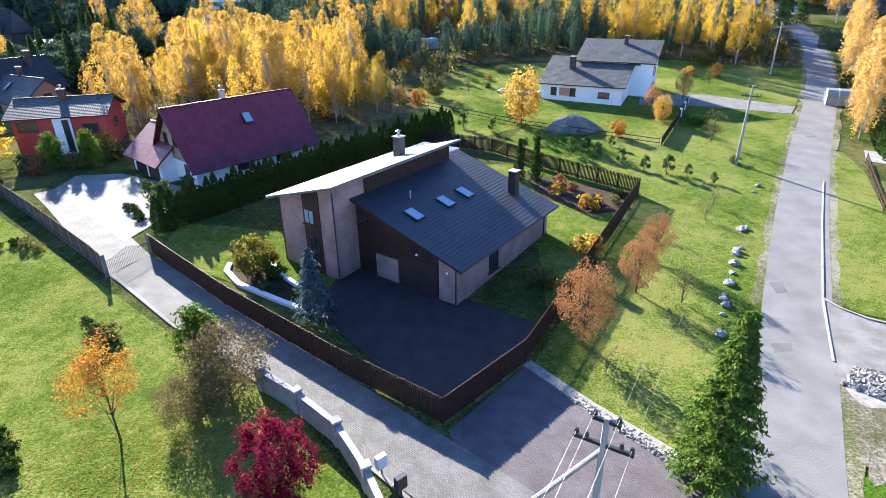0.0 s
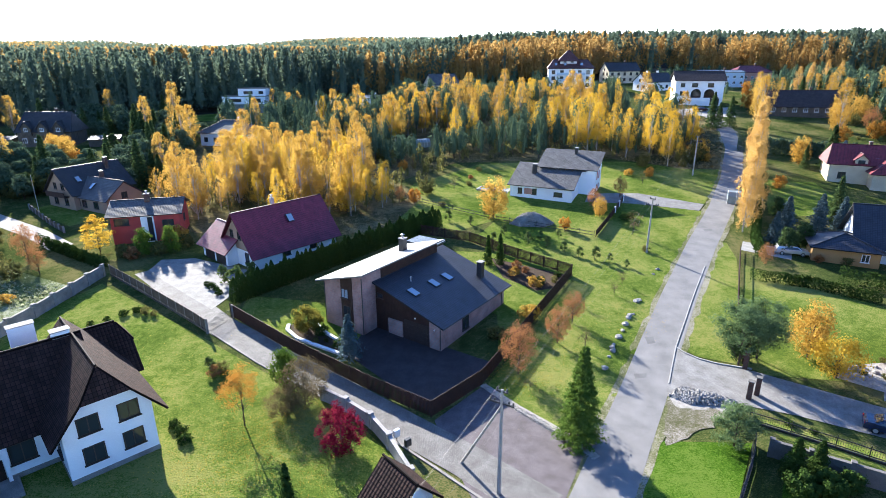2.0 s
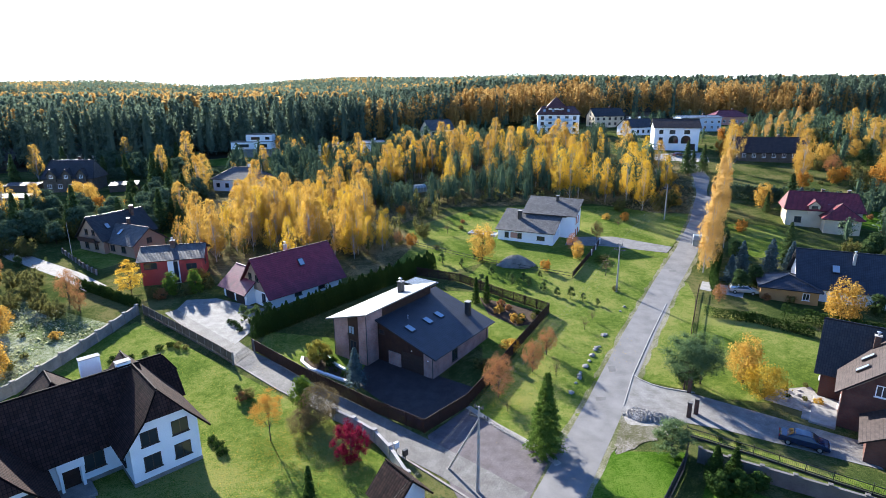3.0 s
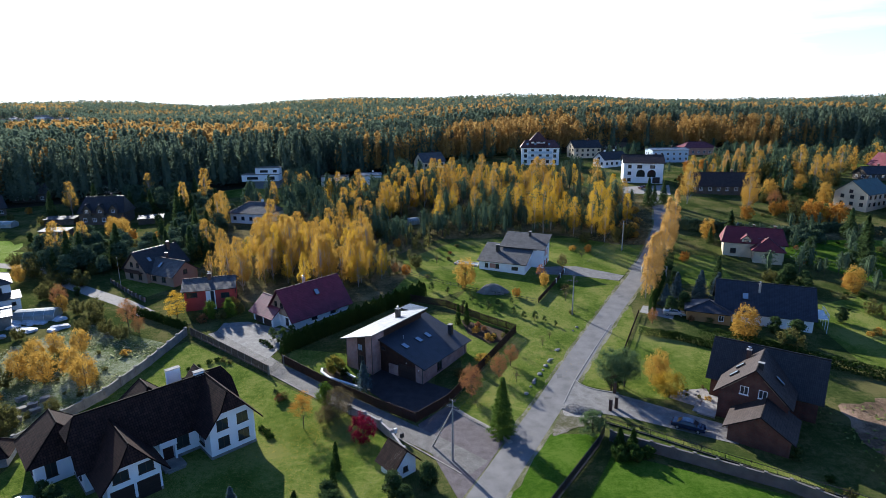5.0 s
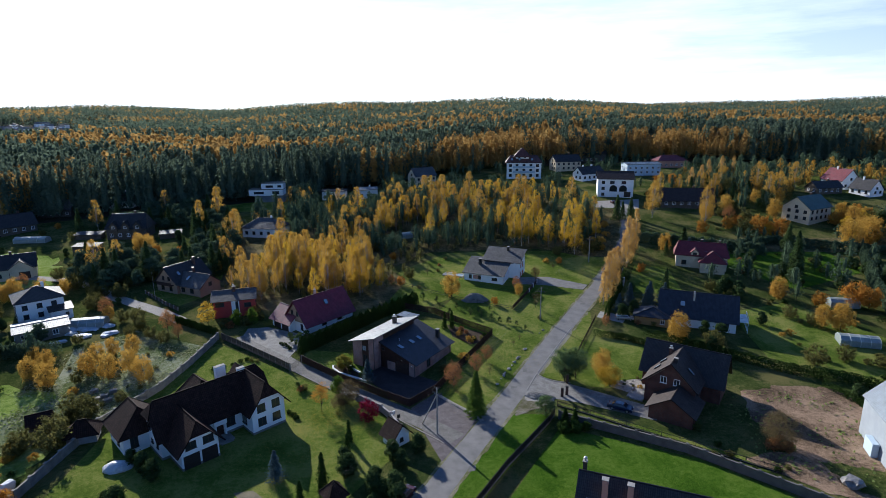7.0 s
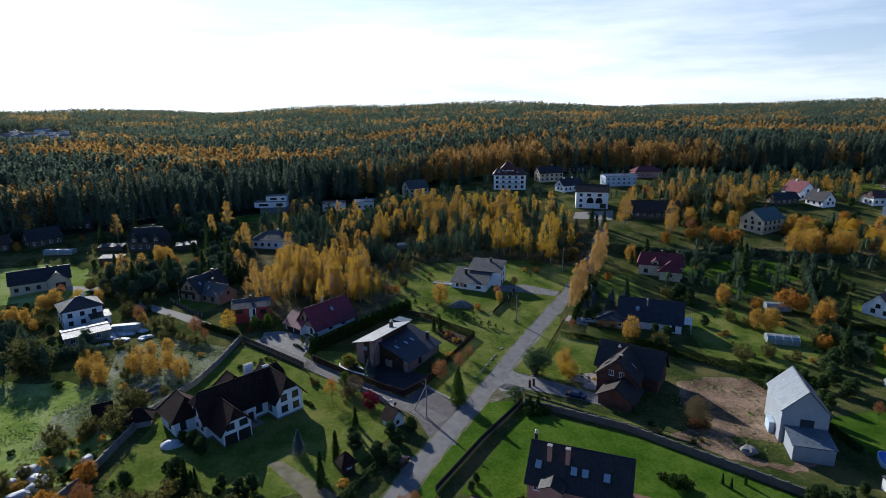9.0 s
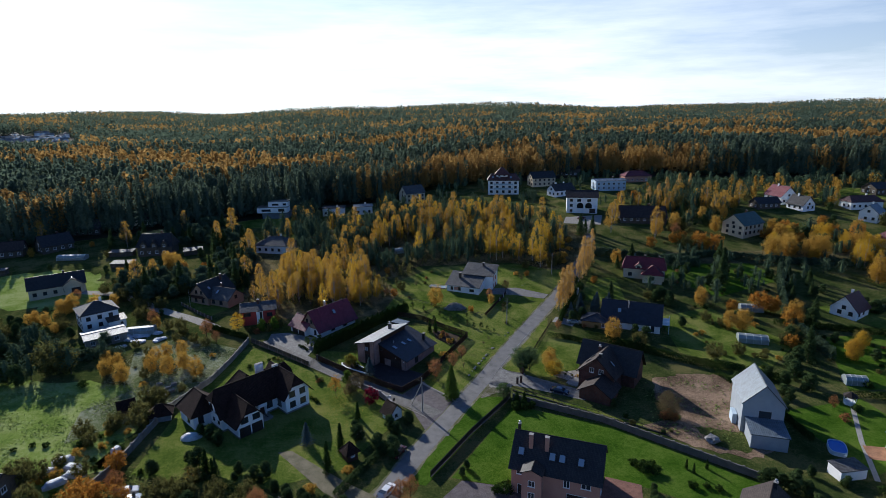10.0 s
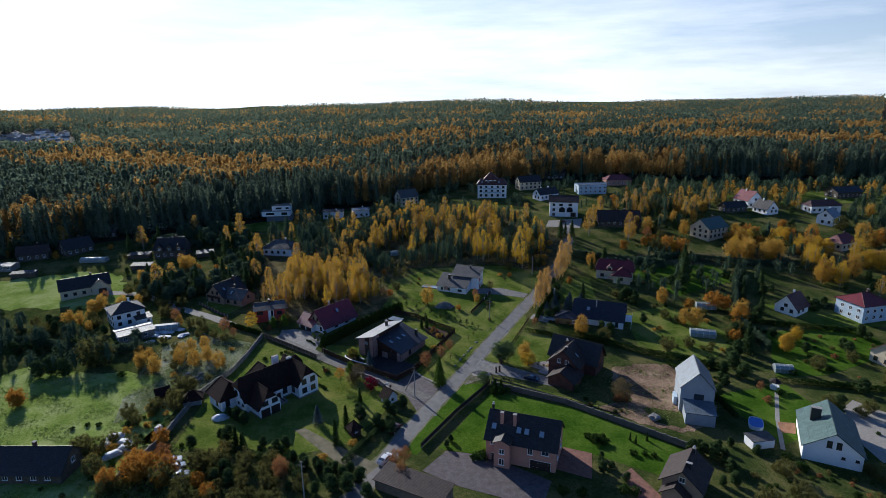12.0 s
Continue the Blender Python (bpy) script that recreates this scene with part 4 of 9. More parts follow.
def fence(name, line, h, label, material, post=None, gap=0.14, picket=0.1, step=2.5, foot=0.0, low=0.08, post_w=0.1, cap=0.0, category="fence", rails=True, thick=0.025):
    """A fence along a line: posts, and between them panels of upright boards on rails."""
    x0, y0 = line[0]
    e = thing(name, x0, y0, 0, label, category)
    ez = gz(x0, y0)
    for (ax, ay), (bx, by) in zip(line, line[1:]):
        L = math.hypot(bx - ax, by - ay)
        n = max(1, round(L / step))
        ang = math.atan2(by - ay, bx - ax)
        for i in range(n + 1):
            s = i / n
            px, py = ax + (bx - ax) * s, ay + (by - ay) * s
            z = gz(px, py) - ez
            if i < n or (bx, by) == tuple(line[-1]):
                bm = bmesh.new()
                box(bm, -post_w / 2, post_w / 2, -post_w / 2, post_w / 2, -0.2, h + 0.05 + cap, 0.01)
                p = link_mesh("post", bm, post or material, e)
                p.matrix_local = pose(px - x0, py - y0, z, 0, 0, math.degrees(ang))
            if i == n:
                break
            qx, qy = ax + (bx - ax) * (i + 1) / n, ay + (by - ay) * (i + 1) / n
            z2 = gz(qx, qy) - ez
            wd = L / n
            bm = bmesh.new()
            k = max(1, int((wd - post_w) / gap))
            for j in range(k):
                u = post_w / 2 + (wd - post_w) * (j + 0.5) / k
                zz = (z2 - z) * u / wd
                dz = 0.03 * math.sin(j * 2.7 + i)
                box(bm, u - picket / 2, u + picket / 2, -thick, thick, zz + foot + low, zz + h + dz)
            if rails:
                for rz in (0.3, h - 0.3):
                    m = Matrix.Shear("XY", 4, (0, 0))
                    vs = box(bm, post_w / 2, wd - post_w / 2, thick, thick + 0.05, rz, rz + 0.08)
                    for v in vs:
                        v.co.z += (z2 - z) * v.co.x / wd
            if foot:
                vs = box(bm, post_w / 2, wd - post_w / 2, -0.09, 0.09, -0.2, foot)
                for v in vs:
                    v.co.z += (z2 - z) * v.co.x / wd
            p = tagged(link_mesh("panel", bm, material, e), kind="stuff")
            p.matrix_local = pose(px - x0, py - y0, z, 0, 0, math.degrees(ang))
    return e


# ---- the ground ----
def ground_sheet():
    xs = np.unique(np.concatenate([np.arange(-260, 360, 5.0), np.linspace(-2600, -260, 40), np.linspace(360, 2800, 42), [-4500, 4500]]))
    ys = np.unique(np.concatenate([np.arange(-120, 300, 5.0), np.linspace(300, 2000, 80), np.linspace(2000, 4700, 14), [-400, -250]]))
    X, Y = np.meshgrid(xs, ys, indexing="ij")
    v = np.stack([X, Y, terrain(X, Y) - 0.015], -1).reshape(-1, 3)
    nx, ny = len(xs), len(ys)
    i = (np.arange(nx - 1)[:, None] * ny + np.arange(ny - 1)[None, :]).ravel()
    f = np.stack([i, i + ny, i + ny + 1, i + 1], 1)
    me = bpy.data.meshes.new("ground")
    me.from_pydata(v.tolist(), [], f.tolist())
    me.materials.append(GRASS)
    return tagged(new("ground", me), "rough autumn grass over gently rising land", kind="structure")


ground_sheet()
EDGE_X, EDGE_Y = [-2000, -250, -180, -100, -50, 0, 90, 130, 200, 300, 420, 2000], [120, 150, 172, 208, 236, 252, 284, 292, 284, 268, 236, 150]
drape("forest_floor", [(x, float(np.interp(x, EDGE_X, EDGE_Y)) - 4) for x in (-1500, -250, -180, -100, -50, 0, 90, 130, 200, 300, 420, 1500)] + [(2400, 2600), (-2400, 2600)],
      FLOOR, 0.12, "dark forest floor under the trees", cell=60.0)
ROAD = [(-20.0, -48.0), (-7.0, -24.6), (2.4, -5.6), (7.4, 3.5), (12.2, 11.9), (16.7, 19.6), (21.2, 27.2), (25.2, 34.2), (32.3, 46.2), (43.0, 63.5), (55.2, 82.0), (66.0, 100.0), (78.6, 124.0), (86.0, 143.0), (91.0, 165.0), (95.0, 176.0)]
drape("road_shoulder", ragged(strip(ROAD, 2.75), 5, 1.6, 0.16), SHOULDER, 0.031, "dusty grass shoulder of the road")
drape("road", strip(ROAD, 2.15), ASPHALT, 0.04, "worn grey asphalt village road with patched edges")
for k, (x, y, w, d) in enumerate(((21.0, 28.6, 1.2, 0.9), (24.5, 35.5, 0.9, 1.6), (47.0, 70.0, 1.4, 1.1), (10.0, 3.0, 1.1, 1.5))):
    drape("asphalt_patch", [(x - w / 2, y - d / 2), (x + w / 2, y - d / 2 + 0.2), (x + w / 2 + 0.3, y + d / 2), (x - w / 2 + 0.2, y + d / 2)], ASPHALT_DARK, 0.047, "darker asphalt repair patch in the road")
LANE = [(-42.0, 57.5), (-38.0, 53.5), (-26.0, 41.0), (-13.0, 30.3), (-2.5, 21.4), (3.0, 16.7), (8.5, 11.5)]
drape("lane", strip(LANE, 1.75, 2.0), PAVERS, 0.05, "grey block-paved private lane", turn=-39)
drape("forecourt", [(0.2, 22.0), (4.9, 27.2), (9.6, 22.0), (12.6, 17.6), (9.4, 11.6), (5.4, 5.0), (1.5, 17.0)], PAVERS_RED, 0.044, "brown block-paved parking apron beside the lane", turn=-39)
drape("yard_paving", [(-9.2, 33.4), (-0.3, 23.2), (4.2, 27.4), (7.0, 31.0), (1.6, 34.6), (-7.5, 41.0)], PAVERS_SHADED, 0.05, "brown block-paved yard in front of the garage", turn=-39)
drape("gate_lane_yard", [(-42.0, 57.5), (-38.0, 53.5), (-28.0, 44.5), (-26.5, 50.0), (-27.0, 57.0), (-33.0, 60.0), (-37.0, 62.0), (-42.0, 61.5)], PAVERS_PALE, 0.055, "pale paved forecourt of the burgundy-roofed house", turn=-39)
drape("driveway_east", [(22.6, 25.8), (23.2, 27.0), (26.7, 33.7), (28.4, 31.4), (29.8, 30.5), (33.0, 29.2), (46.5, 19.5), (45.0, 15.0), (33.0, 22.0), (28.0, 24.0)], PAVERS_PALE, 0.05, "grey paved driveway behind brick gate posts", turn=-35)
drape("white_house_drive", [(50.0, 80.0), (52.5, 83.4), (42.0, 90.5), (32.0, 91.0), (30.0, 86.0), (39.0, 84.5)], PAVERS_PALE, 0.05, "pale paved driveway of the white house", turn=20)
drape("parking_pad", [(48.4, 61.5), (54.0, 57.5), (56.5, 61.5), (50.5, 65.0)], KERB, 0.05, "pale concrete pad beside the road")
drape("gravel_patch", ragged([(22.6, 23.6), (23.2, 25.6), (28.4, 24.2), (28.0, 22.6)], 8, 0.6, 0.16), GRAVEL, 0.045, "patch of pale crushed stone at the driveway")
drape("salmon_house_drive", [(6.0, -20.0), (12.0, -13.0), (22.0, -16.0), (34.0, -26.0), (30.0, -34.0), (14.0, -26.0)], PAVERS_RED, 0.045, "grey paved driveway below the salmon house", turn=-30)
drape("red_terrace", [(40.0, -14.0), (46.0, -17.0), (43.0, -26.0), (36.0, -22.0)], TERRACE, 0.045, "red-brown paved terrace", turn=-30)
drape("red_path", [(50.0, -25.0), (53.0, -23.0), (56.0, -34.0), (51.0, -36.0)], TERRACE, 0.045, "red-brown paved path", turn=-30)
drape("east_yard", [(112.0, -8.0), (124.0, 0.0), (132.0, -14.0), (118.0, -32.0), (110.0, -26.0)], GRAVEL, 0.045, "pale gravel yard")
drape("white_house_lane", [(-26.1, -0.8), (-23.3, -0.4), (-16.0, -7.0), (-9.5, -12.6), (-3.5, -17.0), (-6.5, -20.5), (-14.3, -14.6), (-19.6, -8.4)], DRY_GRAVEL, 0.045, "worn gravel driveway of the white house")
drape("west_road", strip([(-130.0, 106.0), (-107.0, 101.0), (-88.0, 86.0), (-70.0, 74.6), (-61.0, 67.5)], 1.8), GRAVEL, 0.045, "pale gravel road behind the hedges")
drape("hotel_yard", [(80.0, 166.0), (98.0, 162.0), (104.0, 178.0), (84.0, 176.0)], GRAVEL, 0.05, "pale gravel yard at the end of the road")
LAWNS = [
    ("front_lawn", [(-24.0, 41.8), (-9.2, 33.4), (-7.0, 41.5), (-14.0, 46.0), (-24.5, 48.5)], "shaded mown lawn in front of the brick house"),
    ("back_lawn", [(8.0, 42.0), (7.0, 31.0), (19.6, 53.0), (11.0, 62.0), (-2.0, 64.0), (-6.0, 56.0)], "mown green lawn behind the brick house"),
    ("verge_lawn", [(5.2, 27.0), (9.6, 22.0), (13.2, 16.5), (20.0, 29.5), (29.2, 44.8), (40.6, 63.5), (51.0, 79.5), (40.0, 84.0), (12.0, 78.0), (6.5, 67.5), (20.2, 53.5)], "mown roadside lawn with young trees"),
    ("west_lawn", [(-46.5, 53.0), (-27.0, 38.0), (-13.0, 26.8), (-8.5, 24.0), (-2.0, 16.0), (-3.0, 6.0), (-12.0, -8.0), (-30.0, -14.0), (-54.0, -6.0), (-54.0, 30.0)], "large mown lawn strewn with fallen leaves"),
    ("east_verge", [(27.1, 34.6), (28.4, 32.2), (32.6, 30.2), (46.0, 58.0), (47.6, 64.5), (45.8, 65.2)], "mown grass strip beside the road"),
    ("brick_house_lawn", [(32.6, 30.2), (34.0, 28.5), (42.0, 27.0), (50.0, 30.0), (58.0, 41.0), (46.0, 56.0)], "mown lawn of the dark brick house"),
    ("fence_strip", [(29.0, 22.0), (45.0, 11.5), (58.0, 1.0), (56.0, -1.0), (30.0, 18.5)], "grass strip along the railing"),
    ("south_east_verge", [(19.2, 18.8), (27.0, 18.4), (14.0, 0.0), (5.0, -14.0), (1.2, -12.5), (4.7, -6.0), (9.9, 3.2), (15.4, 13.2)], "mown verge between road and fence"),
    ("south_east_lawn", [(27.0, 14.0), (47.0, 3.5), (69.0, -18.5), (64.0, -30.0), (44.0, -16.0), (36.0, -14.0), (22.0, -16.0), (10.0, -12.0)], "wide mown lawn below the boundary wall"),
    ("slope_house_lawn", [(-10.0, 80.0), (4.0, 72.0), (12.0, 77.5), (40.0, 83.5), (52.5, 83.5), (68.0, 107.0), (45.0, 114.0), (12.0, 116.0), (-4.0, 102.0)], "sunny mown lawn round the white house"),
    ("west_meadow", [(-150.0, -30.0), (-64.0, -26.0), (-60.0, 20.0), (-70.0, 32.0), (-120.0, 40.0)], "rough green meadow"),
    ("cream_house_lawn", [(-190.0, 120.0), (-150.0, 132.0), (-128.0, 126.0), (-112.0, 98.0), (-122.0, 88.0), (-160.0, 92.0)], "green lawn of the cream house"),
    ("east_garden", [(84.0, 62.0), (104.0, 68.0), (116.0, 40.0), (96.0, 24.0), (80.0, 38.0)], "garden lawn with shrubs"),
    ("far_east_garden", [(128.0, 44.0), (162.0, 44.0), (160.0, 26.0), (128.0, 14.0), (112.0, 14.0)], "garden lawn with young trees"),
    ("pool_garden", [(88.0, 6.0), (112.0, 10.0), (112.0, -10.0), (92.0, -18.0)], "garden lawn beside the pool"),
    ("back_garden", [(96.0, 104.0), (140.0, 112.0), (146.0, 90.0), (112.0, 76.0)], "garden lawn with a small pond"),
    ("red_roof_lawn", [(140.0, 66.0), (190.0, 66.0), (188.0, 42.0), (150.0, 46.0)], "garden lawn of the red-roofed house"),
    ("far_lawn", [(205.0, 225.0), (330.0, 228.0), (320.0, 195.0), (230.0, 196.0)], "green field below the forest"),
    ("modern_lawn", [(-95.0, 214.0), (-60.0, 212.0), (-62.0, 190.0), (-92.0, 192.0)], "green lawn of the modern house"),
    ("mid_west_lawn", [(-76.0, 92.0), (-60.0, 88.0), (-52.0, 100.0), (-68.0, 110.0)], "small green lawn beside the tan house"),
    ("tan_house_lawn", [(-80.0, 88.0), (-66.0, 78.0), (-62.0, 84.0), (-76.0, 94.0)], "small mown lawn with a low fence"),
    ("hip_house_lawn", [(62.0, 78.0), (72.0, 98.0), (82.0, 96.0), (78.0, 74.0)], "shaded garden lawn"),
]
for name, outline, label in LAWNS:
    deep = name in ("south_east_lawn", "south_east_verge", "pool_garden", "far_east_garden", "back_garden")
    if name in ("west_meadow", "cream_house_lawn"):
        outline = ragged(outline, 31, 3.0, 1.4)
    # the cream house's lawn takes the brighter meadow colour to carry backlit glow
    drape(name, outline, LAWN_DEEP if deep else MEADOW if name in ("west_meadow", "cream_house_lawn") else LAWN, 0.025, label)
DRYS = [
    ("dry_field", [(46.0, 115.5), (58.0, 107.0), (66.6, 106.0), (76.0, 124.0), (83.6, 144.0), (88.0, 162.0), (78.0, 165.0), (50.0, 128.0)], "field of tall dry grass"),
    ("dry_strip", [(110.0, 122.0), (240.0, 118.0), (240.0, 100.0), (120.0, 108.0)], "strip of tall dry grass and scrub"),
    ("west_rough", [(-70.0, 62.0), (-50.0, 52.0), (-52.0, 30.0), (-60.0, 18.0), (-74.0, 34.0), (-80.0, 52.0)], "overgrown rough grass behind the wall"),
    ("grove_floor", [(-58.0, 80.0), (-26.0, 68.0), (-8.0, 74.0), (-2.0, 92.0), (-8.0, 104.0), (6.0, 118.0), (44.0, 116.0), (66.0, 112.0), (74.0, 140.0), (60.0, 190.0), (-20.0, 200.0), (-70.0, 150.0)], "leaf-strewn ground under the birches"),
]
for name, outline, label in DRYS:
    drape(name, outline, FROST if name == "west_rough" else DRY, 0.03, label)
drape("sand_plot", ragged([(66.0, 24.5), (76.0, 26.0), (85.0, 24.0), (87.0, 12.0), (86.0, 0.0), (80.0, -8.0), (71.0, -11.0), (62.0, -6.0), (56.0, 0.5), (54.5, 3.0), (60.0, 4.6), (65.0, 6.0), (62.5, 15.0)], 9, 1.5, 0.45), SOIL, 0.035, "bare churned building plot of reddish sand")
drape("weed_patch", ragged([(65.9, 1.5), (75.0, -1.0), (77.0, -6.0), (71.6, -9.0), (67.0, -6.0)], 10, 1.0, 0.4), GRASS, 0.05, "green weeds spreading over the sand")
drape("frosted_strip", [(-78.0, 20.0), (-66.0, 36.0), (-58.0, 34.0), (-64.0, 14.0), (-74.0, 6.0)], FROST, 0.045, "trodden pale grass beside the meadow")
drape("garden_path", strip([(106.9, 6.6), (98.0, -7.0), (91.0, -19.5)], 0.5), KERB, 0.05, "narrow paved garden path")
drape("pool_deck", [(97.2, -8.2), (101.2, -9.3), (98.2, -13.8), (95.0, -12.8)], T_ORANGE_STONE, 0.06, "orange paved terrace beside the pool")
drape("dirt_shoulder", ragged([(20.2, 20.2), (22.6, 25.0), (24.4, 24.8), (27.0, 23.6), (27.2, 22.4), (25.6, 21.2), (24.2, 20.4), (22.6, 19.8), (20.9, 18.7), (19.6, 18.2)], 7, 0.5, 0.16), DIRT, 0.036, "bare gravelly dirt beside the road")
drape("rock_garden", [(40.5, 28.0), (43.0, 30.0), (48.0, 30.5), (47.0, 25.5), (44.0, 25.0)], GRAVEL, 0.045, "gravel rock garden beside the terrace")
drape("flower_bed", [(-17.2, 40.2), (-15.5, 37.0), (-9.2, 33.2), (-8.6, 35.0), (-12.4, 37.8), (-14.0, 41.0)], SOIL_DARK, 0.06, "planted bed of dark soil with a pale edging")
drape("back_border", [(9.0, 60.0), (19.0, 53.4), (17.5, 49.5), (14.0, 48.5), (10.0, 53.0)], SOIL_DARK, 0.045, "shrub border of dark soil")


def kerb(name, line, label, w=0.16, h=0.14, lift=0.0, material=None):
    """A raised kerb along a line on the ground."""
    bm = bmesh.new()
    for (ax, ay), (bx, by) in zip(line, line[1:]):
        n = max(1, int(math.hypot(bx - ax, by - ay) / 2))
        L = math.hypot(bx - ax, by - ay)
        nx, ny = -(by - ay) / L * w / 2, (bx - ax) / L * w / 2
        rows = []
        for i in range(n + 1):
            x, y = ax + (bx - ax) * i / n, ay + (by - ay) * i / n
            z = gz(x, y) + lift
            rows.append([bm.verts.new(c) for c in ((x + nx, y + ny, z - 0.1), (x + nx, y + ny, z + h), (x - nx, y - ny, z + h), (x - nx, y - ny, z - 0.1))])
        for r, q in zip(rows, rows[1:]):
            for i in range(3):
                bm.faces.new((r[i], q[i], q[i + 1], r[i + 1]))
        bm.faces.new(rows[0])
        bm.faces.new(rows[-1][::-1])
    bmesh.ops.remove_doubles(bm, verts=bm.verts, dist=0.001)
    bmesh.ops.recalc_face_normals(bm, faces=bm.faces)
    return tagged(link_mesh(name, bm, material or KERB), label, kind="structure")


kerb("road_kerb", [(23.4, 27.2), (26.9, 34.0), (34.2, 46.2), (40.0, 55.6)], "pale concrete kerb along the road", 0.13, 0.1)
kerb("driveway_kerb", [(26.9, 34.0), (27.4, 32.8), (28.4, 31.6), (29.8, 30.7), (31.4, 30.1), (33.0, 29.6)], "curved pale kerb of the driveway mouth")
kerb("lane_kerb", [(-25.9, 38.6), (-18.5, 32.0), (-10.6, 25.8), (-5.0, 21.0), (0.4, 15.8), (6.0, 10.2)], "stone edging along the lane", 0.22, 0.1, 0, CONCRETE)
kerb("bed_edging", [(-17.2, 40.2), (-17.1, 39.0), (-15.5, 37.0), (-12.4, 35.0), (-9.2, 33.0)], "curved white edging of the flower bed", 0.4, 0.22, 0, WHITE)
kerb("bed_edging_upper", [(-14.2, 40.6), (-12.4, 38.0), (-10.8, 36.4)], "white edging wall in the flower bed", 0.3, 0.35, 0, WHITE)
kerb("gravel_edging", [(5.0, 27.4), (8.0, 23.6), (11.5, 19.8), (13.4, 16.8)], "strip of pale pebbles along the apron", 0.7, 0.1, 0, GRAVEL)

# ---- the brick house with the split roof ----
HX, HY, HROT, HZ = 0.96, 33.86, -36.0, 0.45
mh = thing("brick_house", HX, HY, HROT, "pink brick house with dark tiled slope and pale metal roof", "house", z=HZ)
block(mh, -12.25, 5.0, 5.9, 14.6, 5.85, "y", 1.7, 0.75, PINK_BRICK, T_METAL, mono=-1, frame=DARK_FRAME)
block(mh, -4.7, 7.0, 9.4, 13.8, 3.1, "y", 3.0, 0.65, PINK_BRICK, T_BLUE, mono=1, frame=DARK_FRAME)


def boards(parent, x0, x1, y, z0, z1, z2=None, facing="S", name="cladding", material=None, width=0.22):
    """Upright boards against a wall; the top runs from z1 to z2."""
    bm = bmesh.new()
    n = max(1, round((x1 - x0) / width))
    z2 = z1 if z2 is None else z2
    prev = None
    for i in range(n):
        a, b = x0 + (x1 - x0) * i / n, x0 + (x1 - x0) * (i + 1) / n - 0.012
        t = z1 + (z2 - z1) * (i + 0.5) / n
        if facing == "S":
            box(bm, a, b, y - 0.05, y + 0.01, z0, t)
        else:
            box(bm, y - 0.01, y + 0.05, a, b, z0, t)
    return tagged(link_mesh(name, bm, material or BROWN_WOOD, parent), kind="stuff")


boards(mh, -9.3, -1.5, 0.08, 0.0, 5.95, 3.5)
boards(mh, 1.0, 12.2, -9.3, 5.6, 7.35, 7.35, "E")
boards(mh, -12.55, -10.75, -2.31, 0.0, 6.6, 7.0)
window(mh, (-11.9, -2.36, 4.2), -90, 1.1, 1.2, DARK_FRAME, 1, pane=SKYGLASS)
window(mh, (-11.65, -2.36, 1.6), -90, 1.2, 1.7, DARK_FRAME, 1)
window(mh, (-8.6, 0.0, 4.2), -90, 0.9, 0.6, DARK_FRAME, 0)
window(mh, (0.0, 4.9, 0.7), 0, 1.3, 2.2, DARK_FRAME, 1)
bm = bmesh.new()
box(bm, -7.4, -5.3, -0.12, 0.02, -0.3, 2.05)
wall_uv(bm)
link_mesh("brick_panel", bm, PINK_BRICK, mh)
bm = bmesh.new()
box(bm, -1.5, 0.02, -0.1, 0.05, -0.3, 3.25)
wall_uv(bm)
link_mesh("brick_pier", bm, PINK_BRICK, mh)
bm = bmesh.new()
for i in range(5):
    box(bm, -5.1, -1.65, -0.07, 0.0, 0.05 + i * 0.5, 0.53 + i * 0.5, 0.01)
link_mesh("garage_door", bm, DARK_FRAME, mh)
for x, y, z0, z1 in ((-9.25, -2.32, 0, 7.2), (-0.02, -0.14, 0, 3.0), (0.06, 13.2, 0.2, 2.8), (-15.3, -2.3, 0, 5.6)):
    bm = bmesh.new()
    rod(bm, (x, y, z0), (x, y, z1), 0.06, sides=6)
    link_mesh("downpipe", bm, METAL, mh)
for a, b in (((0.66, -0.6, 2.95), (0.66, 14.6, 2.95)), ((-15.95, -3.0, 5.62), (-15.95, 13.0, 5.62))):
    bm = bmesh.new()
    rod(bm, a, b, 0.08, sides=6)
    link_mesh("gutter", bm, METAL, mh)
chimney(mh, -12.0, 8.5, 5.8, 8.6, 0.75, 0.75, METAL, True)
chimney(mh, -2.7, 12.5, 3.5, 6.1, 0.7, 0.7, METAL)
for x, y in ((-5.33, 2.05), (-5.1, 5.75), (-5.05, 8.4)):
    roof_window(mh, (x, y, 3.1 + 3.0 * (-x) / 9.4 + 0.1), 180, 17.7, 0.85, 1.3)
bm = bmesh.new()
rod(bm, (-6.9, 3.6, 5.0), (-6.9, 3.6, 6.0), 0.07)
rod(bm, (-6.9, 3.6, 6.0), (-6.9, 3.6, 6.12), 0.13, 0.05)
link_mesh("vent_pipe", bm, STEEL, mh)
for x, y, z in ((-0.75, -0.13, 2.3), (-3.4, -0.12, 3.0)):
    bm = bmesh.new()
    box(bm, x - 0.08, x + 0.08, y - 0.12, y, z, z + 0.16, 0.02)
    link_mesh("wall_lamp", bm, WHITE_FRAME, mh, "small white wall lamp")
sh = thing("flat_roofed_shed", -1.0, 60.8, -36, "low dark wooden shed with a flat metal roof", "shed")
block(sh, 0, 0, 4.4, 2.8, 2.5, "x", 0.0, 0.3, BROWN_WOOD, T_STEELBLUE)

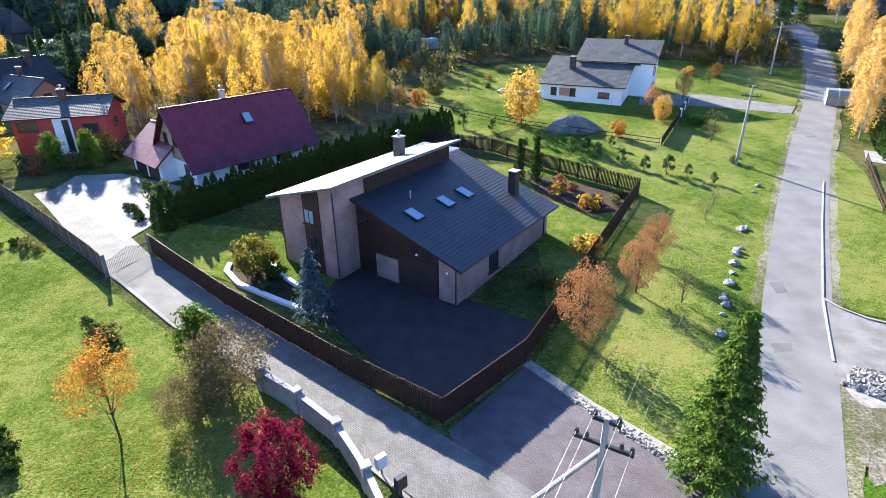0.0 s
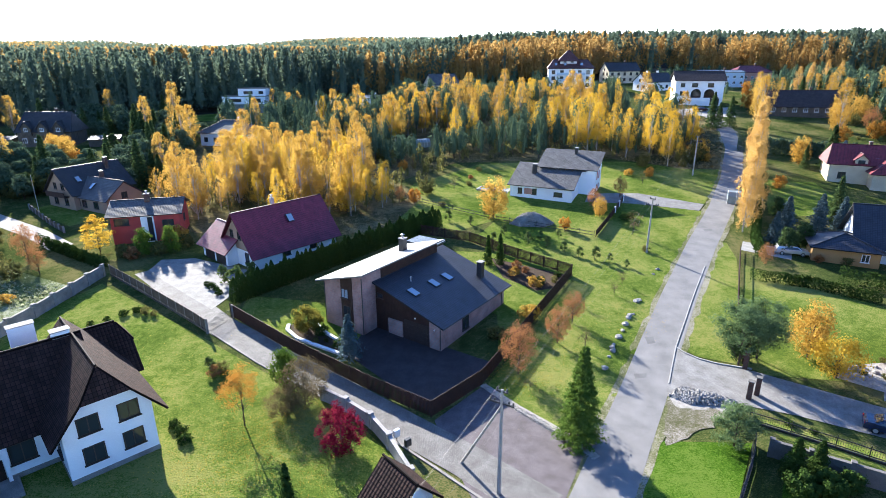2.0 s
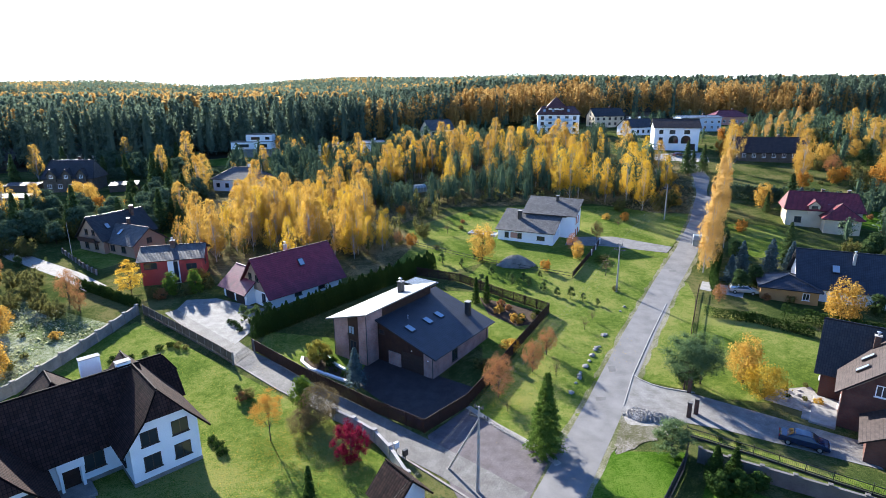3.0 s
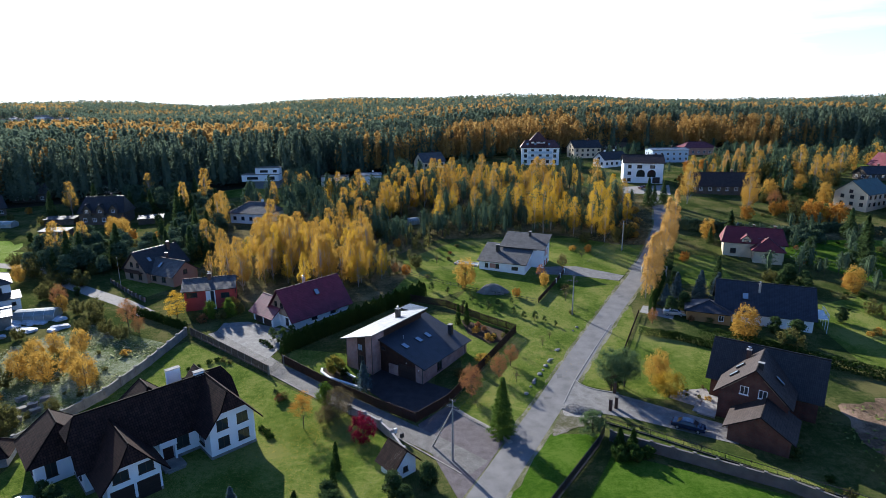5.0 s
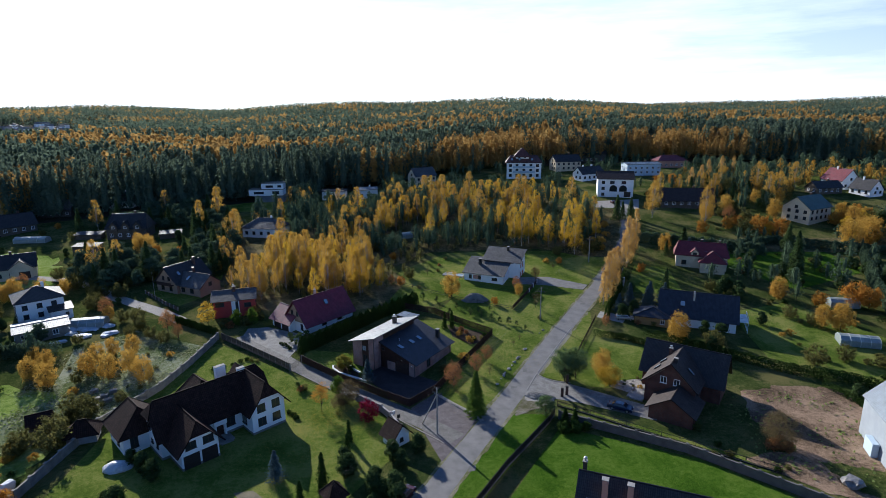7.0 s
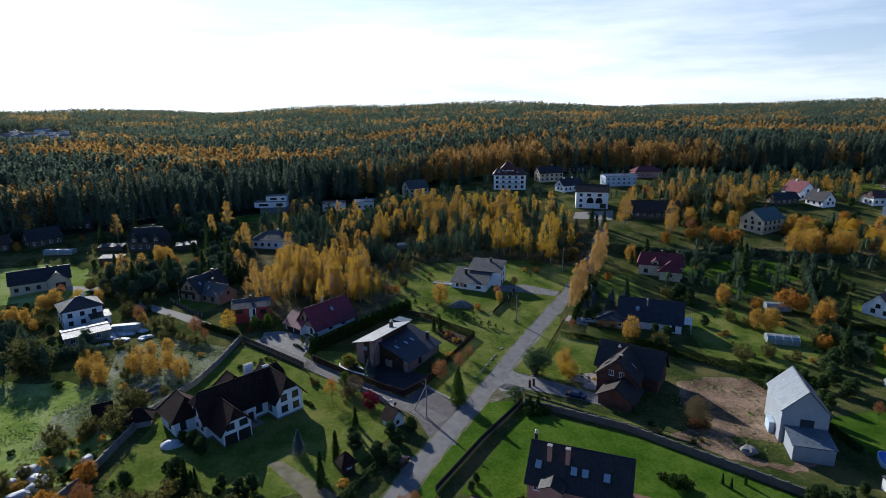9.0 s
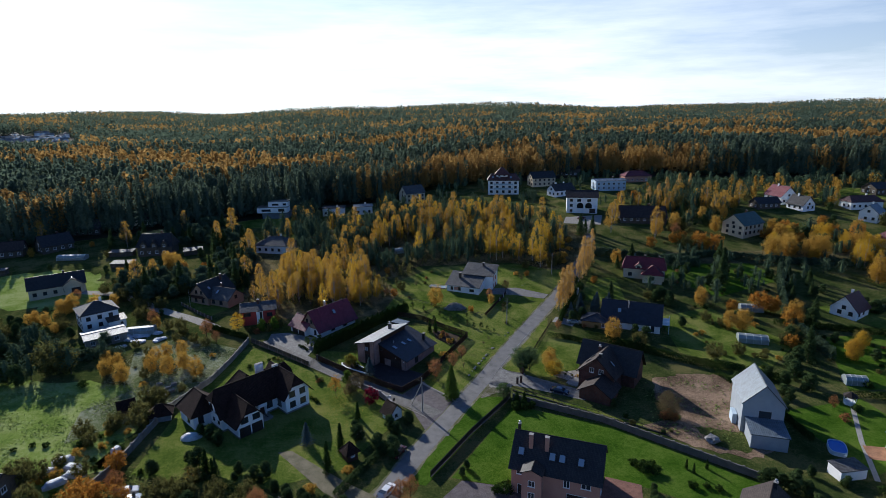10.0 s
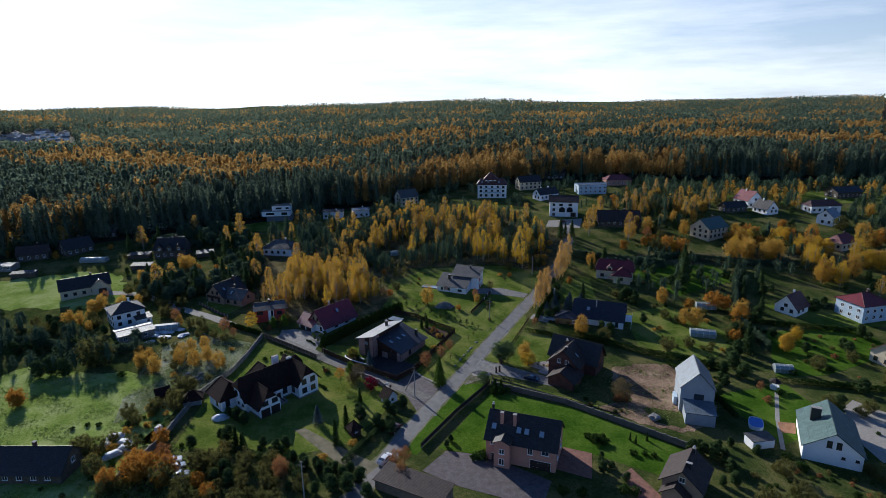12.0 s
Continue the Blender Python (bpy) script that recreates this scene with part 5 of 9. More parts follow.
# ---- the large white house ----
lw = thing("white_house", -27.5, 14.7, 43.0, "large white rendered house with steep brown tiled gables", "house", z=0.0)
block(lw, 3.15, 5.4, 6.3, 11.2, 4.9, "y", 3.9, 0.85, WHITE, T_BROWN, frame=DARK_FRAME, base=CONCRETE, cut=(0.42, 0),
      wins=[("S", -1.35, 1.3, 1.5, 1.5), ("S", 1.45, 1.3, 1.5, 1.5), ("S", -1.35, 3.9, 1.5, 1.5), ("S", 1.45, 3.9, 1.5, 1.5), ("W", -2.6, 1.2, 1.6, 2.0)])
block(lw, -5.4, 7.6, 17.0, 7.6, 4.2, "x", 4.6, 0.7, WHITE, T_BROWN, frame=DARK_FRAME, base=CONCRETE, cut=(0.4, 0),
      wins=[("S", 3.2, 1.3, 1.7, 1.7), ("W", -1.6, 3.9, 1.3, 1.5), ("W", 0.9, 3.9, 1.3, 1.5), ("W", -2.2, 1.6, 0.9, 0.7), ("W", 0.2, 1.6, 0.9, 0.7)], doors=[("S", 1.2, 1.2, 2.2, BROWN_WOOD)])
block(lw, -9.7, 2.6, 6.0, 8.4, 3.7, "y", 3.6, 0.8, WHITE, T_BROWN, frame=DARK_FRAME, base=CONCRETE, cut=(0.4, 0),
      wins=[("S", -1.4, 3.3, 1.7, 1.3), ("S", 1.4, 3.3, 1.7, 1.3), ("W", -2.4, 1.7, 0.35, 0.8), ("W", -1.4, 1.7, 0.35, 0.8), ("W", -0.4, 1.7, 0.35, 0.8)],
      doors=[("S", -1.45, 2.4, 2.3, DARK_FRAME), ("S", 1.45, 2.4, 2.3, DARK_FRAME)])
block(lw, -14.6, 13.2, 6.6, 7.4, 3.9, "y", 3.2, 0.7, WHITE, T_BROWN, frame=DARK_FRAME, hip=0.5, wins=[("W", -1.0, 1.0, 1.2, 1.8), ("S", -1.6, 1.0, 1.2, 1.9)])
block(lw, -3.4, 13.4, 6.4, 7.0, 4.0, "y", 3.6, 0.7, WHITE, T_BROWN, hip=0.6, frame=DARK_FRAME)
block(lw, 4.2, 12.0, 6.8, 5.4, 3.6, "x", 3.4, 0.6, WHITE, T_BROWN, frame=DARK_FRAME, cut=(0, 0.4))
chimney(lw, 0.2, 12.0, 5.5, 9.2, 1.9, 0.8, WHITE)
chimney(lw, 2.4, 8.0, 6.0, 9.4, 1.3, 0.8, WHITE)
bm = bmesh.new()
for sx in (-1.0, 0.75):
    box(bm, -4.2 + sx, -3.95 + sx, 3.2, 3.5, -0.2, 2.5)
box(bm, -5.3, -3.1, 3.1, 3.8, 2.5, 3.5)
link_mesh("porch", bm, WHITE, lw)
bm = bmesh.new()
box(bm, -5.6, -2.8, 1.2, 3.8, -0.2, 0.35, 0.03)
box(bm, -5.3, -3.1, 0.8, 1.2, -0.2, 0.18, 0.03)
link_mesh("steps", bm, CONCRETE, lw)

# ---- the houses beyond the hedge ----
rr = thing("burgundy_roofed_house", -27.2, 56.6, -42.0, "house with a steep burgundy tiled roof", "house")
block(rr, -3.6, 8.4, 8.6, 15.0, 2.7, "y", 5.2, 0.7, WHITE, T_BURG, frame=DARK_FRAME, wins=[("S", 2.4, 0.8, 1.0, 1.6), ("E", -2.0, 1.0, 1.4, 1.2), ("E", 3.0, 1.0, 1.4, 1.2)])
block(rr, -7.6, 2.4, 7.4, 6.4, 2.6, "x", 2.6, 0.7, WHITE, T_BURG, frame=DARK_FRAME, doors=[("S", -1.6, 2.6, 2.2, DARK_FRAME), ("S", 1.7, 2.6, 2.2, DARK_FRAME)])
boards(rr, -7.8, -3.6, 0.86, 2.7, 2.9, 7.7, material=TAN)
boards(rr, -3.6, 0.6, 0.86, 2.7, 7.7, 2.9, material=TAN)
window(rr, (-4.8, 0.8, 4.2), -90, 0.9, 1.2, DARK_FRAME)
window(rr, (-2.7, 0.8, 4.2), -90, 0.9, 1.2, DARK_FRAME)
roof_window(rr, (-1.6, 9.0, 6.0), 180, 50, 0.9, 1.2)
chimney(rr, -4.6, 8.0, 7.0, 8.9, 0.5, 0.5, STEEL, True)

rd = thing("red_house", -52.2, 68.6, 14.0, "red rendered house with a shallow grey roof", "house", z=1.7)
block(rd, 4.6, 4.0, 10.5, 8.0, 4.9, "x", 1.5, 0.6, RED_WALL, T_GREY, frame=DARK_FRAME, wins=[("S", -3.6, 3.2, 2.2, 1.2), ("S", 3.4, 2.6, 1.8, 1.2), ("E", 0, 2.6, 1.4, 1.2)])
bm = bmesh.new()
box(bm, 3.9, 5.9, -0.12, 0.1, -0.4, 4.8)
link_mesh("white_panel", bm, WHITE, rd, "white rendered centre panel")
window(rd, (5.3, -0.13, 0.4), -90, 0.7, 4.0, DARK_FRAME, 0)
chimney(rd, 4.6, 3.4, 4.8, 7.6, 0.8, 0.8, DARK_BRICK, True)
tn = thing("tan_house", -73.9, 89.2, -27.7, "tan rendered house with dark grey gables", "house", z=2.6)
block(tn, 0, 6.2, 8.5, 12.4, 3.6, "y", 4.2, 0.6, TAN, T_DARK, z0=-1.5, frame=DARK_FRAME, wins=[("S", -1.7, 0.9, 1.2, 1.5), ("S", 1.7, 0.9, 1.2, 1.5), ("S", -1.2, 4.0, 1.0, 1.3), ("S", 1.2, 4.0, 1.0, 1.3), ("E", -4.4, 1.0, 1.6, 1.4)])
block(tn, 7.6, 4.8, 10.2, 7.5, 3.0, "x", 2.8, 0.6, TAN, T_GREY, z0=-1.5, frame=DARK_FRAME, wins=[("E", 0, 2.6, 1.2, 1.2), ("S", -2, 0.8, 1.4, 1.4), ("S", 1.6, 0.8, 1.4, 1.4)])
roof_window(tn, (2.3, 2.6, 5.7), 180, 45, 0.8, 1.2)
roof_window(tn, (6.2, 2.9, 4.6), 90, 37, 0.8, 1.4)
bm = bmesh.new()
box(bm, -3.0, 3.0, -1.1, 0.0, 2.7, 2.85)
box(bm, -3.0, 3.0, -1.1, -1.0, 2.85, 3.7)
link_mesh("balcony", bm, BROWN_WOOD, tn, "dark wooden balcony on the gable")
chimney(tn, 1.0, 9.6, 6.0, 9.0, 0.8, 0.6)
chimney(tn, 5.4, 5.6, 5.0, 7.2, 0.6, 0.6)

wh = thing("white_slope_house", 27.2, 85.6, -26.0, "white house with staggered dark grey tiled slopes", "house", z=4.0)
block(wh, -6.3, 3.7, 12.6, 7.4, 2.7, "x", 2.9, 0.5, WHITE, T_GREY, mono=1, frame=DARK_FRAME, wins=[("S", -4.2, 0.9, 0.9, 1.2), ("S", -1.2, 0.9, 0.9, 1.2), ("S", 3.6, 0.9, 1.7, 0.9)])
block(wh, -2.6, 9.4, 11.6, 6.4, 5.6, "x", 2.4, 0.5, WHITE, T_GREY, mono=1, frame=DARK_FRAME, wins=[("S", 3.0, 5.2, 1.8, 0.5)])
bm = bmesh.new()
box(bm, -9.6, -8.0, -0.06, 0.02, 0.9, 2.1)
link_mesh("orange_panel", bm, SALMON, wh)
for z in (0.6, 3.4):
    for y in (7.6, 9.6):
        bm = bmesh.new()
        box(bm, 3.2, 3.26, y, y + 0.8, z, z + 1.7)
        link_mesh("shutter", bm, SHUTTER, wh, "orange-red shutter")
chimney(wh, -8.8, 4.2, 3.8, 6.3, 0.8, 0.8, METAL)
chimney(wh, -2.0, 11.5, 6.0, 9.0, 0.6, 0.6, METAL)

# ---- the houses on the other side of the road ----
rb = thing("dark_brick_house", 44.1, 16.6, -38.0, "dark red brick house with steep brown and black gables", "house", z=0.0)
block(rb, 3.8, 3.0, 7.6, 6.6, 2.5, "y", 2.4, 0.6, DARK_BRICK, T_DARKBROWN, frame=WHITE_FRAME)
block(rb, 2.0, 9.6, 9.0, 8.0, 4.7, "y", 4.2, 0.6, DARK_BRICK, T_DARKBROWN, frame=WHITE_FRAME, wins=[("S", -1.2, 4.7, 1.1, 1.3), ("S", 1.2, 4.7, 1.1, 1.3), ("W", -1, 1.0, 1.2, 1.3)])
block(rb, 2.6, 15.4, 14.6, 7.4, 4.2, "x", 4.6, 0.7, DARK_BRICK, T_DARK, frame=WHITE_FRAME, wins=[("W", 0, 1.0, 1.4, 1.4)])
roof_window(rb, (-1.0, 8.2, 6.4), 0, 43, 0.5, 1.3)
roof_window(rb, (-0.6, 10.8, 6.8), 0, 43, 0.5, 1.3)
roof_window(rb, (4.8, 9.0, 6.6), 180, 43, 0.5, 1.4)
chimney(rb, 0.0, 13.6, 5.0, 8.6, 0.6, 0.6, DARK_BRICK, True)
chimney(rb, 2.4, 7.0, 8.0, 9.6, 0.7, 0.5, METAL)
for sx in (-1, 1):
    bm = bmesh.new()
    box(bm, -0.08, 0.08, 0, 0.06, 0, 4.2, m=pose(2.0 + sx * 4.2, 5.52, 4.7, 0, -sx * 47, 0))
    link_mesh("barge_board", bm, PALE_WOOD, rb)
bm = bmesh.new()
box(bm, -5.0, -2.5, 4.6, 11.5, -0.3, 0.35, 0.04)
for i in range(3):
    box(bm, -5.4 - i * 0.35, -5.0 - i * 0.35, 5.0, 7.2, -0.3, 0.24 - 0.1 * i)
link_mesh("terrace", bm, KERB, rb, "pale terrace with three steps")

gr = thing("grey_metal_house", 74.7, -0.9, -20.0, "tall pale clad house with a steep steel-blue roof", "house", z=0.0)
block(gr, 4.2, 5.6, 8.2, 11.2, 7.0, "y", 4.4, 0.25, PALE_CLAD, T_STEELBLUE, frame=METAL, wins=[("S", 0.4, 3.6, 2.4, 1.9, None, 0)])
block(gr, 4.4, -3.2, 7.0, 6.0, 3.2, "x", 0.5, 0.25, PALE_CLAD, T_STEELBLUE, mono=1, frame=METAL)
bm = bmesh.new()
box(bm, -1.0, -0.03, 3.0, 6.0, -0.2, 2.4)
link_mesh("lean_to", bm, BLUE_WALL, gr)

bb = thing("salmon_brick_house", 25.7, -19.4, -24.0, "salmon brick house with a black tiled roof", "house", z=0.0)
block(bb, 2.6, 5.4, 16.0, 10.0, 5.6, "x", 4.4, 0.5, SALMON, T_DARK, frame=WHITE_FRAME,
      wins=[("S", -6.4, 4.2, 1.2, 0.9), ("S", -4.6, 4.2, 1.2, 0.9), ("S", 5.6, 3.9, 1.7, 1.0), ("S", 2.2, 3.4, 1.1, 1.9), ("E", 0, 5.4, 1.2, 1.4), ("E", -2.4, 2.0, 1.2, 1.4), ("E", 2.4, 2.0, 1.2, 1.4)],
      doors=[("S", 4.6, 4.6, 2.2, DARK_FRAME), ("S", -5.2, 3.0, 2.0, DARK_FRAME)])
block(bb, -1.2, -0.4, 3.6, 2.6, 6.2, "y", 0.8, 0.2, SALMON, T_DARK, frame=WHITE_FRAME, wins=[("S", 0, 3.6, 1.2, 1.2), ("S", 0, 0.8, 1.2, 1.6)])
for x in (-2.4, 0.6):
    chimney(bb, x, 3.4, 7.0, 11.0, 0.7, 0.7, SALMON)
chimney(bb, -5.2, 6.0, 8.5, 11.2, 0.5, 0.5, METAL, True)
for x in (-4.0, 1.8, 3.6, 7.0):
    roof_window(bb, (x, 2.4, 7.7), 90, 41, 1.0, 1.3)
gs = thing("green_sheet_house", 99.8, -21.6, -31.5, "white house with a steep green-grey sheet roof", "house", z=0.0)
block(gs, 0.6, 3.4, 11.4, 16.0, 3.6, "y", 4.2, 0.4, WHITE, T_GREEN, frame=DARK_FRAME, wins=[("S", -0.9, 4.2, 1.0, 1.7), ("S", 0.9, 4.2, 1.0, 1.7), ("S", 2.0, 2.0, 0.7, 0.6), ("S", 4.6, 2.0, 0.7, 0.6)])
chimney(gs, -2.4, 4.6, 5.5, 8.8, 2.0, 1.1, METAL)
br = thing("brown_roofed_house", 61.7, -30.5, -39.0, "house with a brown tiled gable roof", "house", z=0.0)
block(br, 0, 0, 7.6, 9.0, 3.8, "y", 3.1, 0.6, TAN, T_DARKBROWN, frame=WHITE_FRAME, wins=[("S", 0, 4.2, 1.2, 1.2), ("W", 0, 1.0, 1.3, 1.3)])
block(br, -0.8, -5.6, 4.8, 2.2, 2.3, "y", 1.9, 0.5, TAN, T_DARKBROWN, frame=WHITE_FRAME)
chimney(br, 0.6, -2.0, 5.6, 7.6, 1.1, 0.6, METAL)
chimney(br, 0.4, 3.6, 6.0, 7.8, 0.6, 0.6, METAL, True)
dk = thing("dark_roofed_house", 69.5, 57.0, -25.0, "white house with a wide black tiled roof", "house", z=1.7)
block(dk, 3.0, 2.4, 17.5, 9.6, 2.9, "x", 4.8, 0.6, WHITE, T_BLUE, frame=DARK_FRAME, wins=[("S", 6.6, 0.3, 1.0, 2.0, None, 0), ("E", 0, 3.4, 1.4, 1.6), ("E", -2.0, 0.8, 1.4, 1.4)])
block(dk, -7.4, -1.6, 8.4, 6.6, 2.5, "y", 1.5, 0.5, OCHRE, T_BLUE, hip=0.7, frame=WHITE_FRAME, wins=[("S", 2.4, 0.8, 1.0, 1.2)])
roof_window(dk, (-0.6, -0.4, 5.4), 90, 45, 1.0, 1.3)
chimney(dk, 2.0, 0.8, 5.5, 8.0, 0.4, 0.4, STEEL, True)
bm = bmesh.new()
box(bm, 11.9, 14.4, -1.6, 4.4, 2.6, 2.8)
deck = part("balcony", bm, WHITE_FRAME, dk, "white railed balcony on posts")
for y in (-1.5, 0.5, 2.5, 4.3):
    bm = bmesh.new()
    box(bm, 14.3, 14.4, y - 0.05, y + 0.05, -0.4, 3.6)
    part("post", bm, WHITE_FRAME, deck)
for b in ((14.3, 14.4, -1.6, 4.4), (11.9, 14.3, -1.6, -1.5)):
    bm = bmesh.new()
    box(bm, *b, 3.6, 3.7)
    part("rail", bm, WHITE_FRAME, deck)
bh = thing("burgundy_hip_house", 92.5, 95.0, -24.0, "cream house with a burgundy tiled roof", "house")
block(bh, 0, 3, 15.0, 8.0, 4.4, "x", 3.2, 0.6, CREAM, T_RED, frame=DARK_FRAME, hip=0.25, wins=[("S", -5, 1.0, 1.4, 1.4), ("S", -2, 3.4, 1.2, 1.0)])
block(bh, 3.2, -1.5, 7.0, 6.0, 3.2, "y", 2.6, 0.6, CREAM, T_RED, frame=DARK_FRAME, hip=0.8, wins=[("S", 0, 1.0, 1.4, 1.3)])
block(bh, -2.0, 0.2, 2.2, 3.0, 5.2, "y", 1.0, 0.3, CREAM, T_RED, frame=DARK_FRAME, z0=3.0, wins=[("S", 0, 4.2, 1.2, 0.9)])
roof_window(bh, (1.2, 0.6, 5.6), 90, 38, 0.9, 1.2)
chimney(bh, 0.0, 3.4, 6.0, 8.4, 0.6, 0.6, DARK_BRICK)
chimney(bh, 5.2, 3.4, 6.0, 8.4, 0.6, 0.6, DARK_BRICK)

# ---- houses at the forest edge and in the gardens beyond ----
ho = thing("guest_house", 61.5, 240.0, -9.0, "white guest house with a brown mansard and roof tower", "house")
block(ho, 0, 0, 19.0, 12.0, 8.2, "x", 0.0, 0.6, WHITE, T_DARKBROWN, z0=-3, frame=DARK_FRAME, wins=[("S", u, z, 1.5, 1.6) for z in (0.6, 3.4, 6.0) for u in (-7.4, -3.8, 0, 3.8, 7.4)])
block(ho, 0, 0, 19.4, 12.4, 8.4, "x", 3.4, 0.4, WHITE, T_REDBROWN, hip=0.42, z0=7.8)
block(ho, -1.0, 0.5, 7.0, 7.0, 12.4, "x", 3.4, 1.2, WHITE, T_REDBROWN, hip=0.95, z0=9.6, frame=DARK_FRAME, wins=[("S", -1.6, 10.8, 1.2, 1.1), ("S", 1.6, 10.8, 1.2, 1.1)])
for u in (-6.5, -2.5, 4.5):
    roof_window(ho, (u, -4.6, 10.0), 90, 52, 1.0, 1.3)
bm = bmesh.new()
for z in (2.9, 5.5):
    box(bm, -6.0, 6.0, -7.4, -6.0, z, z + 0.2)
    box(bm, -6.0, 6.0, -7.4, -7.3, z + 0.2, z + 1.1)
link_mesh("balcony", bm, BLUE_WALL, ho, "pale blue balcony fronts")
ar = thing("arched_house", 94.5, 183.0, -14.0, "white three-storey house with arched loggias", "house")
block(ar, 0, 5.0, 16.0, 11.0, 8.6, "x", 2.8, 0.6, WHITE, T_DARKBROWN, z0=-3, frame=DARK_FRAME,
      wins=[("S", -5.6, 6.2, 1.4, 1.4), ("S", -1.6, 6.2, 2.0, 1.4), ("S", 3.6, 6.2, 2.0, 1.4), ("S", -5.6, 3.4, 1.4, 1.4), ("S", -5.6, 0.6, 1.4, 1.4), ("E", -2, 6.2, 1.3, 1.3), ("E", 2, 6.2, 1.3, 1.3)], doors=[("S", 5.4, 2.8, 2.4, DARK_FRAME)])
for u in (-1.0, 3.4):
    bm = bmesh.new()
    ring = [bm.verts.new((u + 1.7 * math.cos(a), -0.53, 3.9 + 1.7 * math.sin(a))) for a in np.linspace(0, math.pi, 11)]
    ring += [bm.verts.new((u - 1.7, -0.53, 2.6)), bm.verts.new((u + 1.7, -0.53, 2.6))]
    bm.faces.new(ring)
    bmesh.ops.extrude_face_region(bm, geom=bm.faces[:])
    link_mesh("loggia_arch", bm, GLASS, ar, "dark arched loggia opening")
mo = thing("modern_house", -74.5, 214.0, 2.0, "white flat-roofed modern house of stacked volumes", "house")
block(mo, 0, 4, 15.0, 9.0, 3.2, "x", 0.0, 0.3, GREY_WALL, CONCRETE, z0=-2)
block(mo, -1.5, 3.0, 17.0, 9.0, 6.4, "x", 0.0, 0.15, WHITE, CONCRETE, z0=3.5, frame=DARK_FRAME, wins=[("S", -3.5, 4.4, 5.0, 1.2, None, 3), ("S", 5.0, 4.2, 3.4, 1.5, None, 2)])
block(mo, 1.5, 4.0, 11.0, 7.0, 9.4, "x", 0.0, 0.25, WHITE, CONCRETE, z0=6.6, frame=DARK_FRAME, wins=[("S", -1.5, 7.4, 3.6, 1.1, None, 2), ("S", 3.6, 7.4, 1.8, 1.1)])
